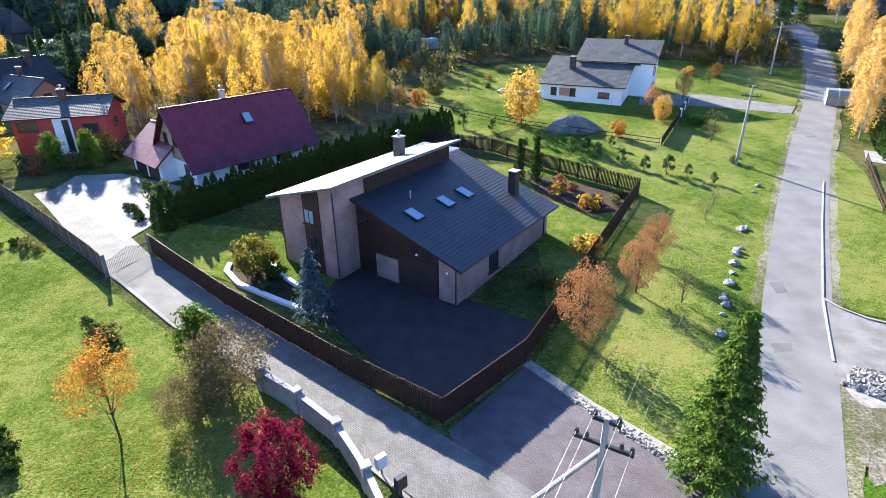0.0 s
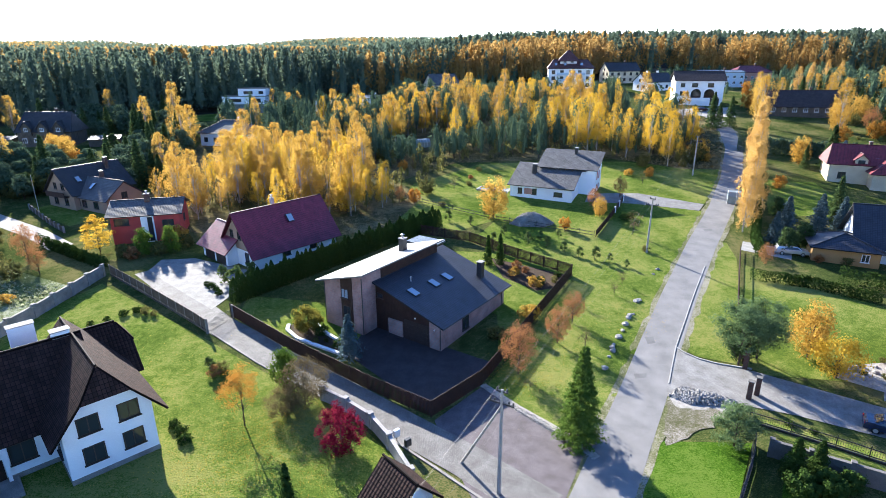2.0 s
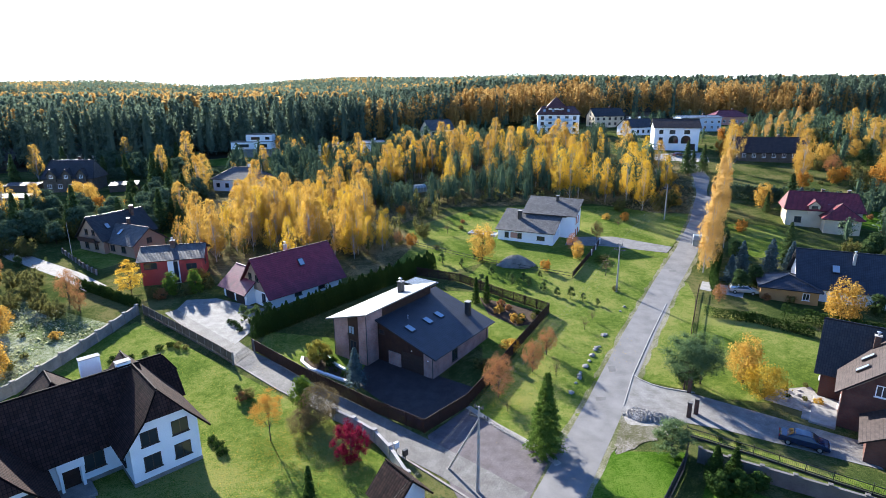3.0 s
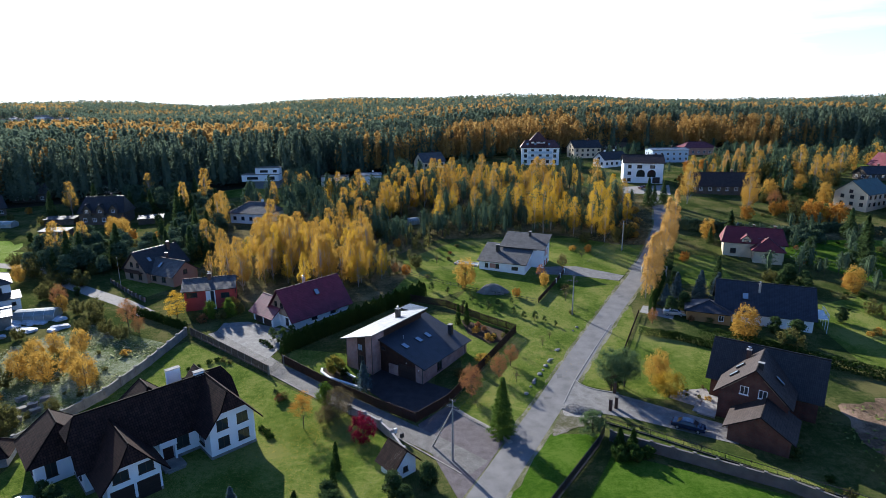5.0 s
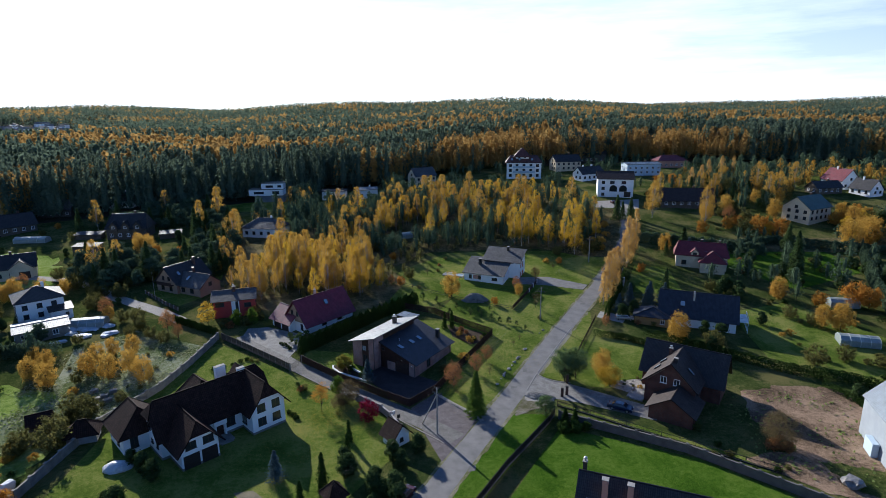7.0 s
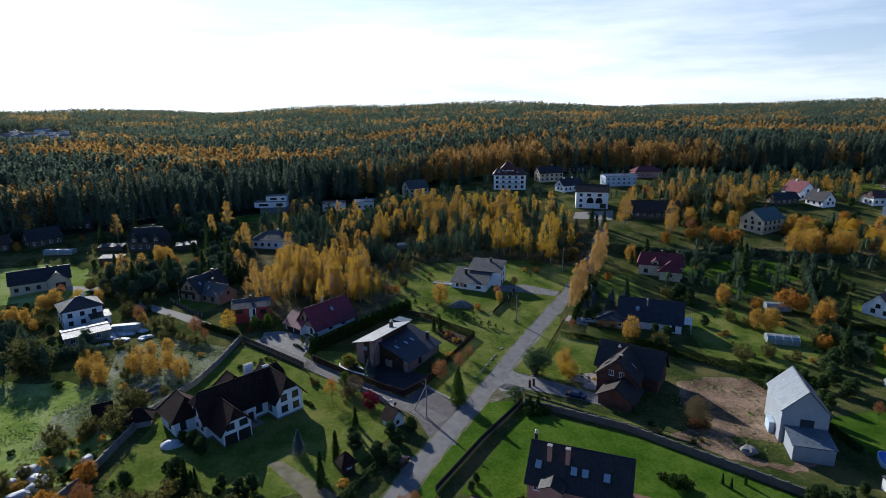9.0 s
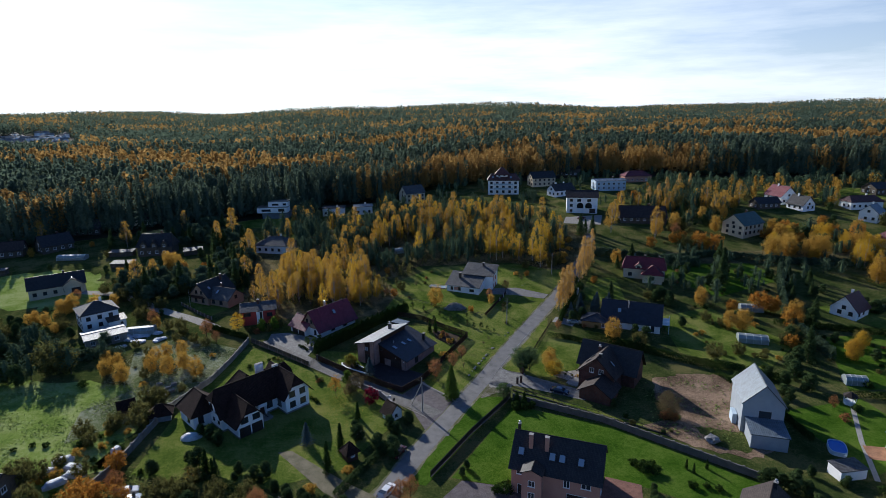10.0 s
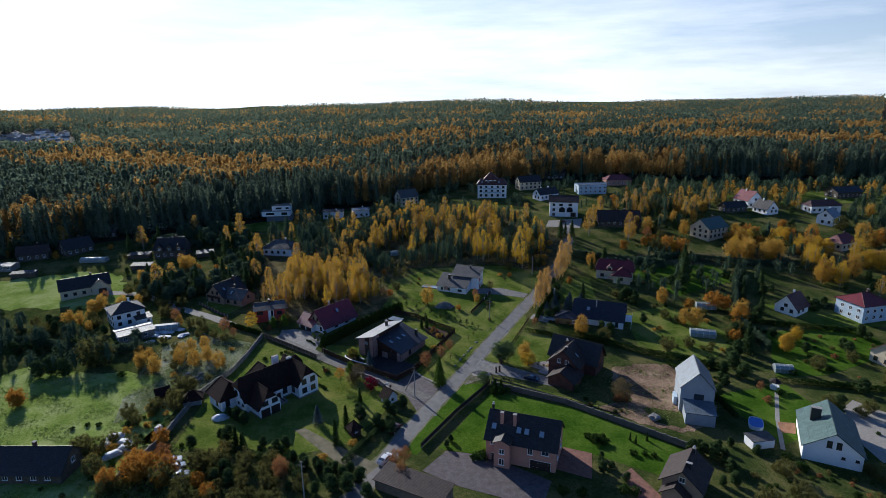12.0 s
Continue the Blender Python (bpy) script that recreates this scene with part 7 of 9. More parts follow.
def heap(name, pts, h, label, seed, n=420, size=0.2, material=None):
    """A heap of loose stones over an oval."""
    rng = np.random.default_rng(seed)
    cx, cy = np.mean([p[0] for p in pts]), np.mean([p[1] for p in pts])
    bm = bmesh.new()
    verts, faces = [], []
    base = [(1, 0, 0), (-1, 0, 0), (0, 1, 0), (0, -1, 0), (0, 0, 1), (0, 0, -1)]
    tris = [(0, 2, 4), (2, 1, 4), (1, 3, 4), (3, 0, 4), (2, 0, 5), (1, 2, 5), (3, 1, 5), (0, 3, 5)]
    poly = np.array(pts)
    for i in range(n):
        a, b = rng.integers(0, len(poly)), rng.uniform(0, 1)
        edge = poly[a] * (1 - b) + poly[(a + 1) % len(poly)] * b
        s = math.sqrt(rng.uniform(0, 1))
        x, y = cx + (edge[0] - cx) * s, cy + (edge[1] - cy) * s
        z = gz(x, y) + h * (1 - s ** 1.6) + 0.04
        r = size * rng.uniform(0.5, 1.4)
        k = len(verts)
        m = Euler(rng.uniform(0, 6, 3)).to_matrix()
        verts += [tuple(Vector((x, y, z)) + m @ Vector(v) * r * rng.uniform(0.7, 1.2)) for v in base]
        faces += [tuple(k + t for t in f) for f in tris]
    me = bpy.data.meshes.new(name)
    me.from_pydata(verts, [], faces)
    me.materials.append(material or STONE)
    return tagged(new(name, me), label, "heap", kind="stuff")


heap("stone_heap", [(22.6, 25.3), (24.2, 26.6), (27.0, 25.6), (28.6, 24.2), (27.8, 23.3), (24.0, 23.9)], 0.35, "spread heap of pale broken stones", 61, 900, 0.17)
heap("gravel_heap", [(13.9, 75.0), (15.5, 73.6), (19.5, 73.0), (21.6, 74.6), (20.0, 78.0), (15.8, 78.4)], 1.7, "grey gravel heap beside the fence", 62, 2200, 0.22, CONCRETE)
heap("pebble_edge", [(5.0, 27.6), (8.0, 23.9), (11.4, 20.2), (13.4, 17.0), (13.0, 16.6), (10.8, 19.6), (7.6, 23.3), (4.8, 27.2)], 0.03, "strip of pale pebbles along the apron", 63, 700, 0.09)
# pools, greenhouses, gazebo, hives
pl = thing("garden_pool", 90.8, -9.2, -30, "oval blue garden pool with a pale rim", "pool")
bm = bmesh.new()
ring = [(1.6 * math.copysign(abs(math.cos(a)) ** 0.6, math.cos(a)), 2.5 * math.copysign(abs(math.sin(a)) ** 0.6, math.sin(a))) for a in np.linspace(0, 6.2832, 33)[:-1]]
outer = [[bm.verts.new((x * k, y * k, z)) for x, y in ring] for k, z in ((1.05, -0.1), (1.05, 0.9), (0.98, 0.9), (0.98, 0.5))]
for r, q in zip(outer, outer[1:]):
    for i in range(32):
        bm.faces.new((r[i], r[(i + 1) % 32], q[(i + 1) % 32], q[i]))
part("rim", bm, BLUE_WALL, pl)
bm = bmesh.new()
bm.faces.new([bm.verts.new((x * 0.98, y * 0.98, 0.7)) for x, y in ring])
part("water", bm, BLUE_PLASTIC, pl)
pp = thing("long_pool", 13.0, 95.4, -24, "narrow blue swimming pool with pale edging", "pool")
bm = bmesh.new()
for b in ((-3.4, 3.4, -1.5, -1.2), (-3.4, 3.4, 1.2, 1.5), (-3.4, -3.1, -1.2, 1.2), (3.1, 3.4, -1.2, 1.2)):
    box(bm, *b, -0.2, 0.25)
part("edging", bm, KERB, pp)
bm = bmesh.new()
box(bm, -3.1, 3.1, -1.2, 1.2, -0.2, 0.1)
part("water", bm, SKYGLASS, pp)
cs = thing("pool_shed", 86.5, -17.2, 5, "low pool shed with a flat dark roof", "shed")
block(cs, 0, 0, 5.6, 3.2, 2.1, "x", 0.2, 0.2, WHITE, T_GREY, mono=1)
gz_e = thing("gazebo", 107.2, 8.0, 0, "white six-sided garden gazebo with a dark roof", "gazebo")
bm = bmesh.new()
rod(bm, (0, 0, 2.2), (0, 0, 3.2), 1.7, 0.25, 6)
part("roof", bm, T_DARKBROWN, gz_e)
bm = bmesh.new()
rod(bm, (0, 0, -0.2), (0, 0, 0.9), 1.25, 1.25, 6)
part("parapet", bm, WHITE, gz_e)
for i in range(6):
    bm = bmesh.new()
    a = i * math.pi / 3 + 0.3
    rod(bm, (1.2 * math.cos(a), 1.2 * math.sin(a), 0), (1.2 * math.cos(a), 1.2 * math.sin(a), 2.25), 0.07, sides=6)
    part("post", bm, WHITE, gz_e)


def greenhouse(x, y, turn, w, d, label):
    e = thing("greenhouse", x, y, turn, label, "greenhouse")
    bm = bmesh.new()
    pts = [(-d / 2, 0), (-d / 2, 1.4), (-d * 0.25, 2.1), (0, 2.3), (d * 0.25, 2.1), (d / 2, 1.4), (d / 2, 0)]
    rows = [[bm.verts.new((s * w / 2, v, z)) for v, z in pts] for s in (-1, 1)]
    for i in range(6):
        bm.faces.new((rows[0][i], rows[0][i + 1], rows[1][i + 1], rows[1][i]))
    bm.faces.new(rows[0])
    bm.faces.new(rows[1][::-1])
    bmesh.ops.recalc_face_normals(bm, faces=bm.faces)
    part("cover", bm, POLY, e)
    for k in range(5):
        bm = bmesh.new()
        u = -w / 2 + w * k / 4
        for (a, za), (b, zb) in zip(pts, pts[1:]):
            rod(bm, (u, a * 1.01, za), (u, b * 1.01, zb + 0.01), 0.03, sides=4)
        part("hoop", bm, WHITE_FRAME, e)
    return e


for x, y, t, w, d in ((104.5, 43.0, -20, 8, 4), (116.2, 17.6, -15, 5, 3), (117.0, 64.5, -15, 7, 3.5), (-3.0, 137.0, 30, 4, 3), (-150.0, 146.0, 0, 12, 4), (-84.0, 66.0, 10, 8, 4), (60.5, 84.0, -25, 6, 3)):
    greenhouse(x, y, t, w, d, "pale sheeted garden greenhouse with hoops")
for i, (x, y) in enumerate(((-61.2, 29.7), (-60.4, 31.5), (-62.1, 28.4), (-59.6, 27.9), (-60.8, 25.4), (-64.3, 31.7))):
    e = thing("pallet_stack", x, y, 20 + 7 * i, "pale stack of stone slabs in the grass", "stack", group="stone slabs")
    for k in range(3):
        bm = bmesh.new()
        box(bm, -0.7, 0.7, -0.5, 0.5, k * 0.24, k * 0.24 + 0.2, 0.03, m=pose(0.04 * (k - 1), 0, 0, 0, 0, 4 * k))
        part("slab", bm, CONCRETE, e)
tp = thing("covered_heap", -46.6, 6.2, 10, "heap under a pale crumpled tarpaulin", "tarpaulin")
bm = bmesh.new()
bmesh.ops.create_icosphere(bm, subdivisions=3, radius=1.0)
for v in bm.verts:
    v.co = Vector((v.co.x * 2.3, v.co.y * 1.4, max(-0.1, v.co.z * 1.3))) * (1 + 0.12 * noise.noise(v.co * 2.4))
part("cover", bm, TARP, tp)
w0 = thing("garden_shed", -66.2, 18.4, 30, "small dark shed with a brown roof", "shed")
block(w0, 0, 0, 3.4, 3.0, 2.0, "x", 1.3, 0.4, OLD_WOOD, T_BROWN)
w1 = thing("garden_shed", -56.9, 15.2, 18, "small pale-walled shed with a hipped brown roof", "shed")
block(w1, 0, 0, 4.6, 3.4, 1.9, "x", 1.7, 0.45, RENDER_GREY, T_BROWN, hip=1.0)
pv = thing("brick_pavilion", -10.5, -4.0, 35, "small brick pavilion with a pointed tiled roof", "pavilion")
block(pv, 0, 0, 2.4, 2.4, 2.2, "x", 1.5, 0.4, DARK_BRICK, T_BROWN, hip=1.0, wins=[("S", 0, 1.0, 0.8, 0.9)])
for i, (x, y, t, w, d) in enumerate(((-70.2, -0.6, 20, 4.2, 1.9), (-66.6, -3.4, -15, 4.0, 2.0), (-65.0, -5.6, 5, 4.4, 1.8), (-67.2, -8.2, 40, 4.4, 2.0), (-60.8, 2.2, 70, 2.4, 1.4), (-70.8, -4.2, 0, 3.0, 1.6))):
    e = thing("covered_vehicle", x, y, t, "old vehicle under a pale sheet in the rough grass", "tarpaulin", group="sheeted vehicles")
    bm = bmesh.new()
    bmesh.ops.create_icosphere(bm, subdivisions=3, radius=1.0)
    for v in bm.verts:
        q = v.co.copy()
        f = 1 + 0.1 * noise.noise(q * 2.2 + Vector((i * 3.7, 0, 0)))
        v.co = Vector((math.copysign(abs(q.x) ** 0.6, q.x) * w / 2 * f, math.copysign(abs(q.y) ** 0.6, q.y) * d / 2 * f, max(-0.05, (1.25 if abs(q.x) < 0.55 else 0.85) * max(0.0, q.z) ** 0.5 * f)))
    part("cover", bm, TARP, e)
rng = np.random.default_rng(77)
for i in range(14):
    x, y = -83.0 + rng.normal() * 4.0, 61.0 + rng.normal() * 3.2
    e = thing("sheet_heap", x, y, rng.uniform(0, 180), "low heap under a crumpled white sheet in the yard", "tarpaulin", group="sheeted heaps in the yard")
    bm = bmesh.new()
    bmesh.ops.create_icosphere(bm, subdivisions=3, radius=1.0)
    w, d, h = rng.uniform(0.9, 2.2), rng.uniform(0.7, 1.4), rng.uniform(0.3, 0.9)
    for v in bm.verts:
        f = 1 + 0.25 * noise.noise(v.co * 2.1 + Vector((i * 4.1, 0, 0)))
        v.co = Vector((math.copysign(abs(v.co.x) ** 0.7, v.co.x) * w * f, math.copysign(abs(v.co.y) ** 0.7, v.co.y) * d * f, max(-0.05, h * max(0.0, v.co.z) ** 0.6 * f)))
    part("cover", bm, TARP, e)
w2 = thing("carport", 4.0, -27.0, -32, "long carport with a dark sheet roof", "carport")
block(w2, 0, 0, 16.0, 5.5, 2.4, "x", 0.4, 0.4, PALE_WOOD, T_DARKBROWN, mono=1)
for i, (x, y, t, w, d) in enumerate(((-130.0, 150.0, 5, 10, 4), (-122.0, 134.0, 0, 9, 4), (-98.0, 150.0, 20, 8, 5), (-172.0, 128.0, 8, 10, 3))):
    e = thing("low_shed", x, y, t, "low wooden shed with a grey roof", "shed")
    block(e, 0, 0, w, d, 1.8, "x", 0.5, 0.25, OLD_WOOD, T_GREY, mono=1)

# ---- trees, shrubs and hedges ----
grow("birch_a", birch("birch_tree", 15, 2.5, 11, L_YELLOW, 4200, 0.13, 0.2, 130), "tall slender birch with yellow autumn leaves", "tree")
grow("birch_b", birch("birch_tree", 14, 2.5, 12, L_GOLD, 3400, 0.13, 0.22, 120), "slender birch with golden brown autumn leaves", "tree")
grow("birch_c", birch("birch_tree", 13, 2.0, 17, L_GOLD, 1500, 0.12, 0.24, 90, 0.12), "thinning birch with sparse yellow leaves", "tree")
grow("birch_d", birch("birch_tree", 13, 1.65, 13, L_ROSE, 4600, 0.115, 0.1, 130), "full birch with rosy golden leaves beside the road", "tree")
grow("pine_b", pine("broad_pine", 11, 4.0, 18, L_EVER, 2600, 0.38, 0.03), "broad dark green pine with low branches", "tree")
grow("pine_g", pine("garden_pine", 8.5, 3.0, 43, L_PINE, 3000, 0.26, 0.16, 56), "rounded blue-green pine between the gardens", "tree")
grow("fir_a", spruce("fir_tree", 13, 3.2, 19, L_EVER, 2200, 0.42), "dark pointed spruce in the gardens", "tree")
grow("olive_a", broadleaf("green_garden_tree", 6.5, 2.9, 20, L_OLIVE, BARK, 2000, 0.19, 0.08, 64, 0.11), "rounded garden tree with olive leaves", "tree")
grow("orange_a", broadleaf("orange_garden_tree", 6.0, 2.5, 22, L_ORANGE, BARK, 1800, 0.18, 0.1, 60, 0.1), "rounded tree with orange autumn leaves", "tree")
grow("yellow_a", broadleaf("yellow_garden_tree", 6.0, 2.4, 23, L_YELLOW, BARK, 3200, 0.13, 0.12, 90, 0.1, 0.25, np.array([0.4, 0.4, 0.45]), core=0), "broad garden tree with bright yellow leaves", "tree")
grow("gold_a", broadleaf("golden_garden_tree", 6.4, 2.3, 24, L_GOLD, BARK, 3600, 0.125, 0.1, 90, 0.1, 0.3, np.array([0.4, 0.4, 0.5]), core=0), "multi-stemmed tree with golden leaves", "tree")
grow("rust_a", broadleaf("rusty_garden_tree", 5.6, 1.75, 25, L_RUST, BARK, 5200, 0.06, 0.16, 110, 0.09, 0.1, np.array([0.26, 0.26, 0.32]), core=0), "upright tree with rusty brown leaves", "tree")
grow("shrub_g", broadleaf("shrub", 1.6, 1.2, 26, L_THUJA, BARK, 620, 0.15, 0.02, 30, 0.05, droop=0.0), "low dense dark green shrub", "shrub")
grow("shrub_o", broadleaf("shrub", 1.7, 1.1, 27, L_OLIVE, BARK, 480, 0.14, 0.05, 26, 0.05), "loose olive-green garden shrub", "shrub")
grow("shrub_y", broadleaf("shrub", 1.8, 1.2, 28, L_GOLD, BARK, 800, 0.13, 0.05, 26, 0.05), "golden autumn shrub with fine leaves", "shrub")
grow("shrub_r", broadleaf("shrub", 1.5, 1.0, 29, L_RUST, BARK, 700, 0.12, 0.05, 26, 0.05), "reddish brown autumn shrub in the garden", "shrub")
grow("thuja", spruce("thuja", 4.6, 0.75, 30, L_THUJA, 1600, 0.16), "slim dark green columnar thuja", "tree")
grow("conifer_s", broadleaf("young_conifer", 2.0, 0.75, 31, L_YOUNG, BARK, 520, 0.09, 0.06, 22, 0.03, 0.7, np.array([0.12, 0.12, 0.1]), -0.6), "young conifer planted in the grass", "tree")
grow("bluespruce", spruce("blue_spruce", 5.2, 1.5, 32, L_BLUE, 3200, 0.16), "blue-grey spruce with dense whorls", "tree")
grow("spruce_big", spruce("spruce_tree", 9.4, 2.3, 14, L_SPRUCE, 26000, 0.115, tiers=20), "tall dense green spruce beside the apron", "tree")
grow("maple", broadleaf("red_maple", 4.0, 1.75, 33, L_RED, BARK, 8200, 0.065, 0.06, 80, 0.09, 0.0, np.array([0.24, 0.24, 0.3]), core=0.3), "crimson-leaved ornamental tree beside the wall", "tree")
grow("sapling", broadleaf("young_oak", 6.0, 2.0, 34, L_ORANGE, BARK, 4200, 0.055, 0.36, 60, 0.06, 0.35, np.array([0.34, 0.34, 0.13]), core=0), "young tree with thin orange foliage on a bare stem", "tree")
grow("greenbush", broadleaf("tall_shrub", 4.4, 1.5, 35, L_GREEN, BARK, 4200, 0.1, 0.05, 60, 0.07, 0.3), "tall shrub with fresh green leaves", "shrub")
grow("brownbush", broadleaf("tall_shrub", 4.6, 2.2, 36, L_BROWN, BARK, 9000, 0.06, 0.12, 90, 0.05, 0.1, np.array([0.4, 0.4, 0.4]), core=0), "wide half-bare shrub with dull brown leaves", "shrub")
grow("weeping", broadleaf("weeping_tree", 2.9, 1.5, 37, L_WEEP, BARK, 4200, 0.1, 0.12, 60, 0.08, droop=2.5), "small weeping tree with olive-yellow foliage", "tree")
grow("pine_n", pine("pine_tree", 7.2, 2.8, 38, L_PINEFRESH, 10500, 0.14, 0.3, 60, 0.22, 0.3), "spreading bright green pine beside the fence", "tree")
grow("willow", broadleaf("yellow_willow", 3.9, 2.2, 39, L_YELLOW, BARK, 3400, 0.1, 0.15, 90, 0.08, droop=2.2, core=0), "low weeping shrub with yellow leaves", "shrub")
grow("bare", broadleaf("bare_tree", 4.4, 1.6, 41, L_BROWN, BARK, 260, 0.1, 0.3, 40, 0.06, core=0), "young tree almost bare of leaves", "tree")

# beside the lane and the white house
plant("spruce_big", 12.3, 18.8, 1.0)
plant("sapling", -16.6, 21.6, 1.02)
plant("greenbush", -14.4, 27.2, 0.95)
plant("brownbush", -11.9, 24.6, 1.0)
plant("brownbush", -13.6, 22.8, 0.62)
plant("maple", -7.5, 18.2, 1.0)
plant("conifer_s", -22.9, 30.4, 1.0)
plant("shrub_r", -22.2, 29.8, 0.7)
plant("shrub_o", -21.6, 30.3, 0.7)
for x, y, s in ((-42.9, 39.6, 0.6), (-41.2, 40.9, 0.55), (-39.8, 42.0, 0.55), (-38.4, 43.2, 0.75), (-37.2, 44.2, 0.7), (-22.8, 21.6, 0.7), (-21.8, 20.6, 0.75), (-21.0, 19.6, 0.75)):
    plant("shrub_g", x, y, s)
for x, y, s in ((-35.9, 43.7, 0.8), (-34.6, 43.2, 0.6), (-13.2, 36.1, 0.5), (-12.0, 36.2, 0.4), (-15.9, 39.6, 0.5), (7.4, 36.4, 1.25)):
    plant("shrub_o", x, y, s)
plant("rust_a", 8.8, 29.4, 1.0)
plant("rust_a", 14.0, 35.2, 0.8)
plant("rust_a", 16.7, 39.6, 0.72)
plant("bluespruce", -8.9, 32.9, 1.0)
plant("weeping", -14.5, 38.6, 1.0)
plant("shrub_g", -12.9, 38.0, 1.1)
plant("shrub_g", -10.6, 35.2, 0.75)
plant("shrub_y", 11.7, 41.0, 0.95)
plant("thuja", 8.3, 57.8, 1.0)
plant("thuja", 10.1, 57.8, 1.05)
for k, (x, y) in enumerate(((11.6, 53.6), (13.4, 54.6), (15.0, 51.0), (16.9, 51.2), (14.1, 49.9), (12.4, 56.4), (17.8, 53.0))):
    plant(("shrub_y", "shrub_r", "shrub_g", "shrub_o")[k % 4], x, y, 0.7 + 0.12 * (k % 3))
for x, y, s in ((15.5, 65.3, 1.2), (18.4, 64.5, 1.0), (20.7, 62.1, 1.0), (22.4, 59.6, 1.0), (24.6, 58.7, 1.2), (26.5, 57.8, 0.8), (28.5, 55.8, 0.7), (9.6, 79.8, 1.0), (17.9, 67.1, 0.9), (6.8, 74.9, 1.0), (12.2, 70.0, 1.0), (3.0, 77.5, 1.2), (10.0, 66.0, 1.1), (21.0, 68.0, 0.8)):
    plant("conifer_s", x, y, s)
for x, y, s in ((33.7, 68.6, 0.9), (16.8, 33.8, 0.7), (18.6, 44.0, 0.5), (24.0, 47.0, 0.55), (26.0, 50.0, 0.5), (9.5, 26.4, 0.45), (28.6, 99.0, 0.8), (45.0, 96.5, 0.7)):
    plant("bare", x, y, s)
plant("shrub_g", 34.6, 75.8, 1.3)
plant("shrub_g", 36.0, 76.8, 1.0)
plant("shrub_o", 33.4, 61.6, 0.8)
# by the burgundy, red and tan houses
for x, y, s in ((-30.3, 51.0, 0.8), (-28.6, 49.0, 0.7), (-29.4, 50.2, 0.6), (-31.4, 52.0, 0.6)):
    plant("shrub_g", x, y, s)
plant("conifer_s", -29.2, 52.6, 1.5)
plant("conifer_s", -26.4, 50.2, 1.9)
plant("conifer_s", -25.4, 53.2, 1.6)
grow("larch", broadleaf("yellow_tree", 6.6, 2.9, 44, L_YELLOW, BARK, 3600, 0.11, 0.08, 90, 0.1, 0.62, np.array([0.42, 0.42, 0.12]), core=0), "pale yellow conical tree with level sprays", "tree")
plant("larch", -53.4, 65.2, 0.95)
plant("shrub_y", -19.6, 66.0, 1.1)
for x, y, k in ((-48.4, 63.0, "shrub_o"), (-45.4, 63.6, "greenbush"), (-43.2, 64.0, "shrub_o"), (-41.6, 64.6, "greenbush"), (-42.6, 68.4, "shrub_y"), (-40.4, 67.2, "shrub_o"), (-46.6, 62.2, "shrub_r")):
    plant(k, x, y, 1.6 if k[0] == "s" else 1.0)
plant("rust_a", -61.9, 61.0, 1.05)
plant("rust_a", -57.6, 56.8, 0.7)
for x, y, s in ((-63.2, 23.1, 0.7), (-65.4, 11.1, 0.75), (-59.4, 19.6, 0.7), (-57.0, 28.0, 0.5), (-60.2, 54.6, 0.7), (-64.6, 57.6, 0.7), (-70.0, 58.4, 0.7), (-75.0, 50.0, 0.6), (-83.0, -9.0, 0.7), (-75.4, -16.0, 0.7), (-70.0, -2.0, 0.6), (-40.2, -19.4, 0.7)):
    plant("olive_a", x, y, s)
for x, y, s in ((-62.5, -19.6, 0.8), (-55.9, -17.4, 0.95), (-53.9, -11.4, 0.7), (-51.0, -20.6, 0.8), (-43.0, -20.8, 0.7)):
    plant("orange_a", x, y, s)
# south of the white house
plant("bluespruce", -20.4, 2.0, 1.0)
for x, y, s in ((-14.9, -6.0, 1.2), (-12.9, -1.7, 0.7), (-10.2, 8.4, 0.8), (-38.8, -6.6, 1.2)):
    plant("thuja", x, y, s)
plant("rust_a", 1.4, -22.4, 0.8)
plant("rust_a", -24.9, -19.8, 0.7)
for x, y, s in ((-27.7, -22.8, 0.7), (-33.0, -22.4, 0.7), (-38.1, -23.8, 0.7), (-20.0, -24.0, 0.8)):
    plant("olive_a", x, y, s)
# across the road
plant("pine_n", 32.0, 30.4, 1.0)
plant("pine_n", 34.6, 31.6, 0.92)
grow("pine_y", pine("young_pine", 4.0, 1.8, 42, L_PINEFRESH, 6200, 0.12, 0.08, 46, 0.22, 0.35), "bushy young pine beside the gate post", "tree")
plant("pine_y", 25.2, 18.0, 1.0)
plant("willow", 40.6, 27.8, 1.0)
grow("cone_thuja", spruce("cone_thuja", 3.6, 1.15, 45, L_THUJA, 5200, 0.1, tiers=26), "dense conical dark green thuja beside the fence", "tree")
grow("ball_shrub", broadleaf("ball_shrub", 1.9, 1.05, 46, L_THUJA, BARK, 2600, 0.075, 0.0, 60, 0.05, 0.0, np.array([0.24, 0.24, 0.22]), droop=0.0, core=0.8), "clipped round dark green shrub", "shrub")
for x, y, s in ((27.9, 14.4, 1.0), (29.7, 14.3, 0.95)):
    plant("cone_thuja", x, y, s)
for x, y, s in ((27.4, 12.5, 1.0), (29.4, 12.4, 1.05), (31.2, 12.9, 0.85)):
    plant("ball_shrub", x, y, s)
for x, y, s in ((31.5, 20.6, 0.5), (33.0, 19.6, 0.5)):
    plant("shrub_g", x, y, s)
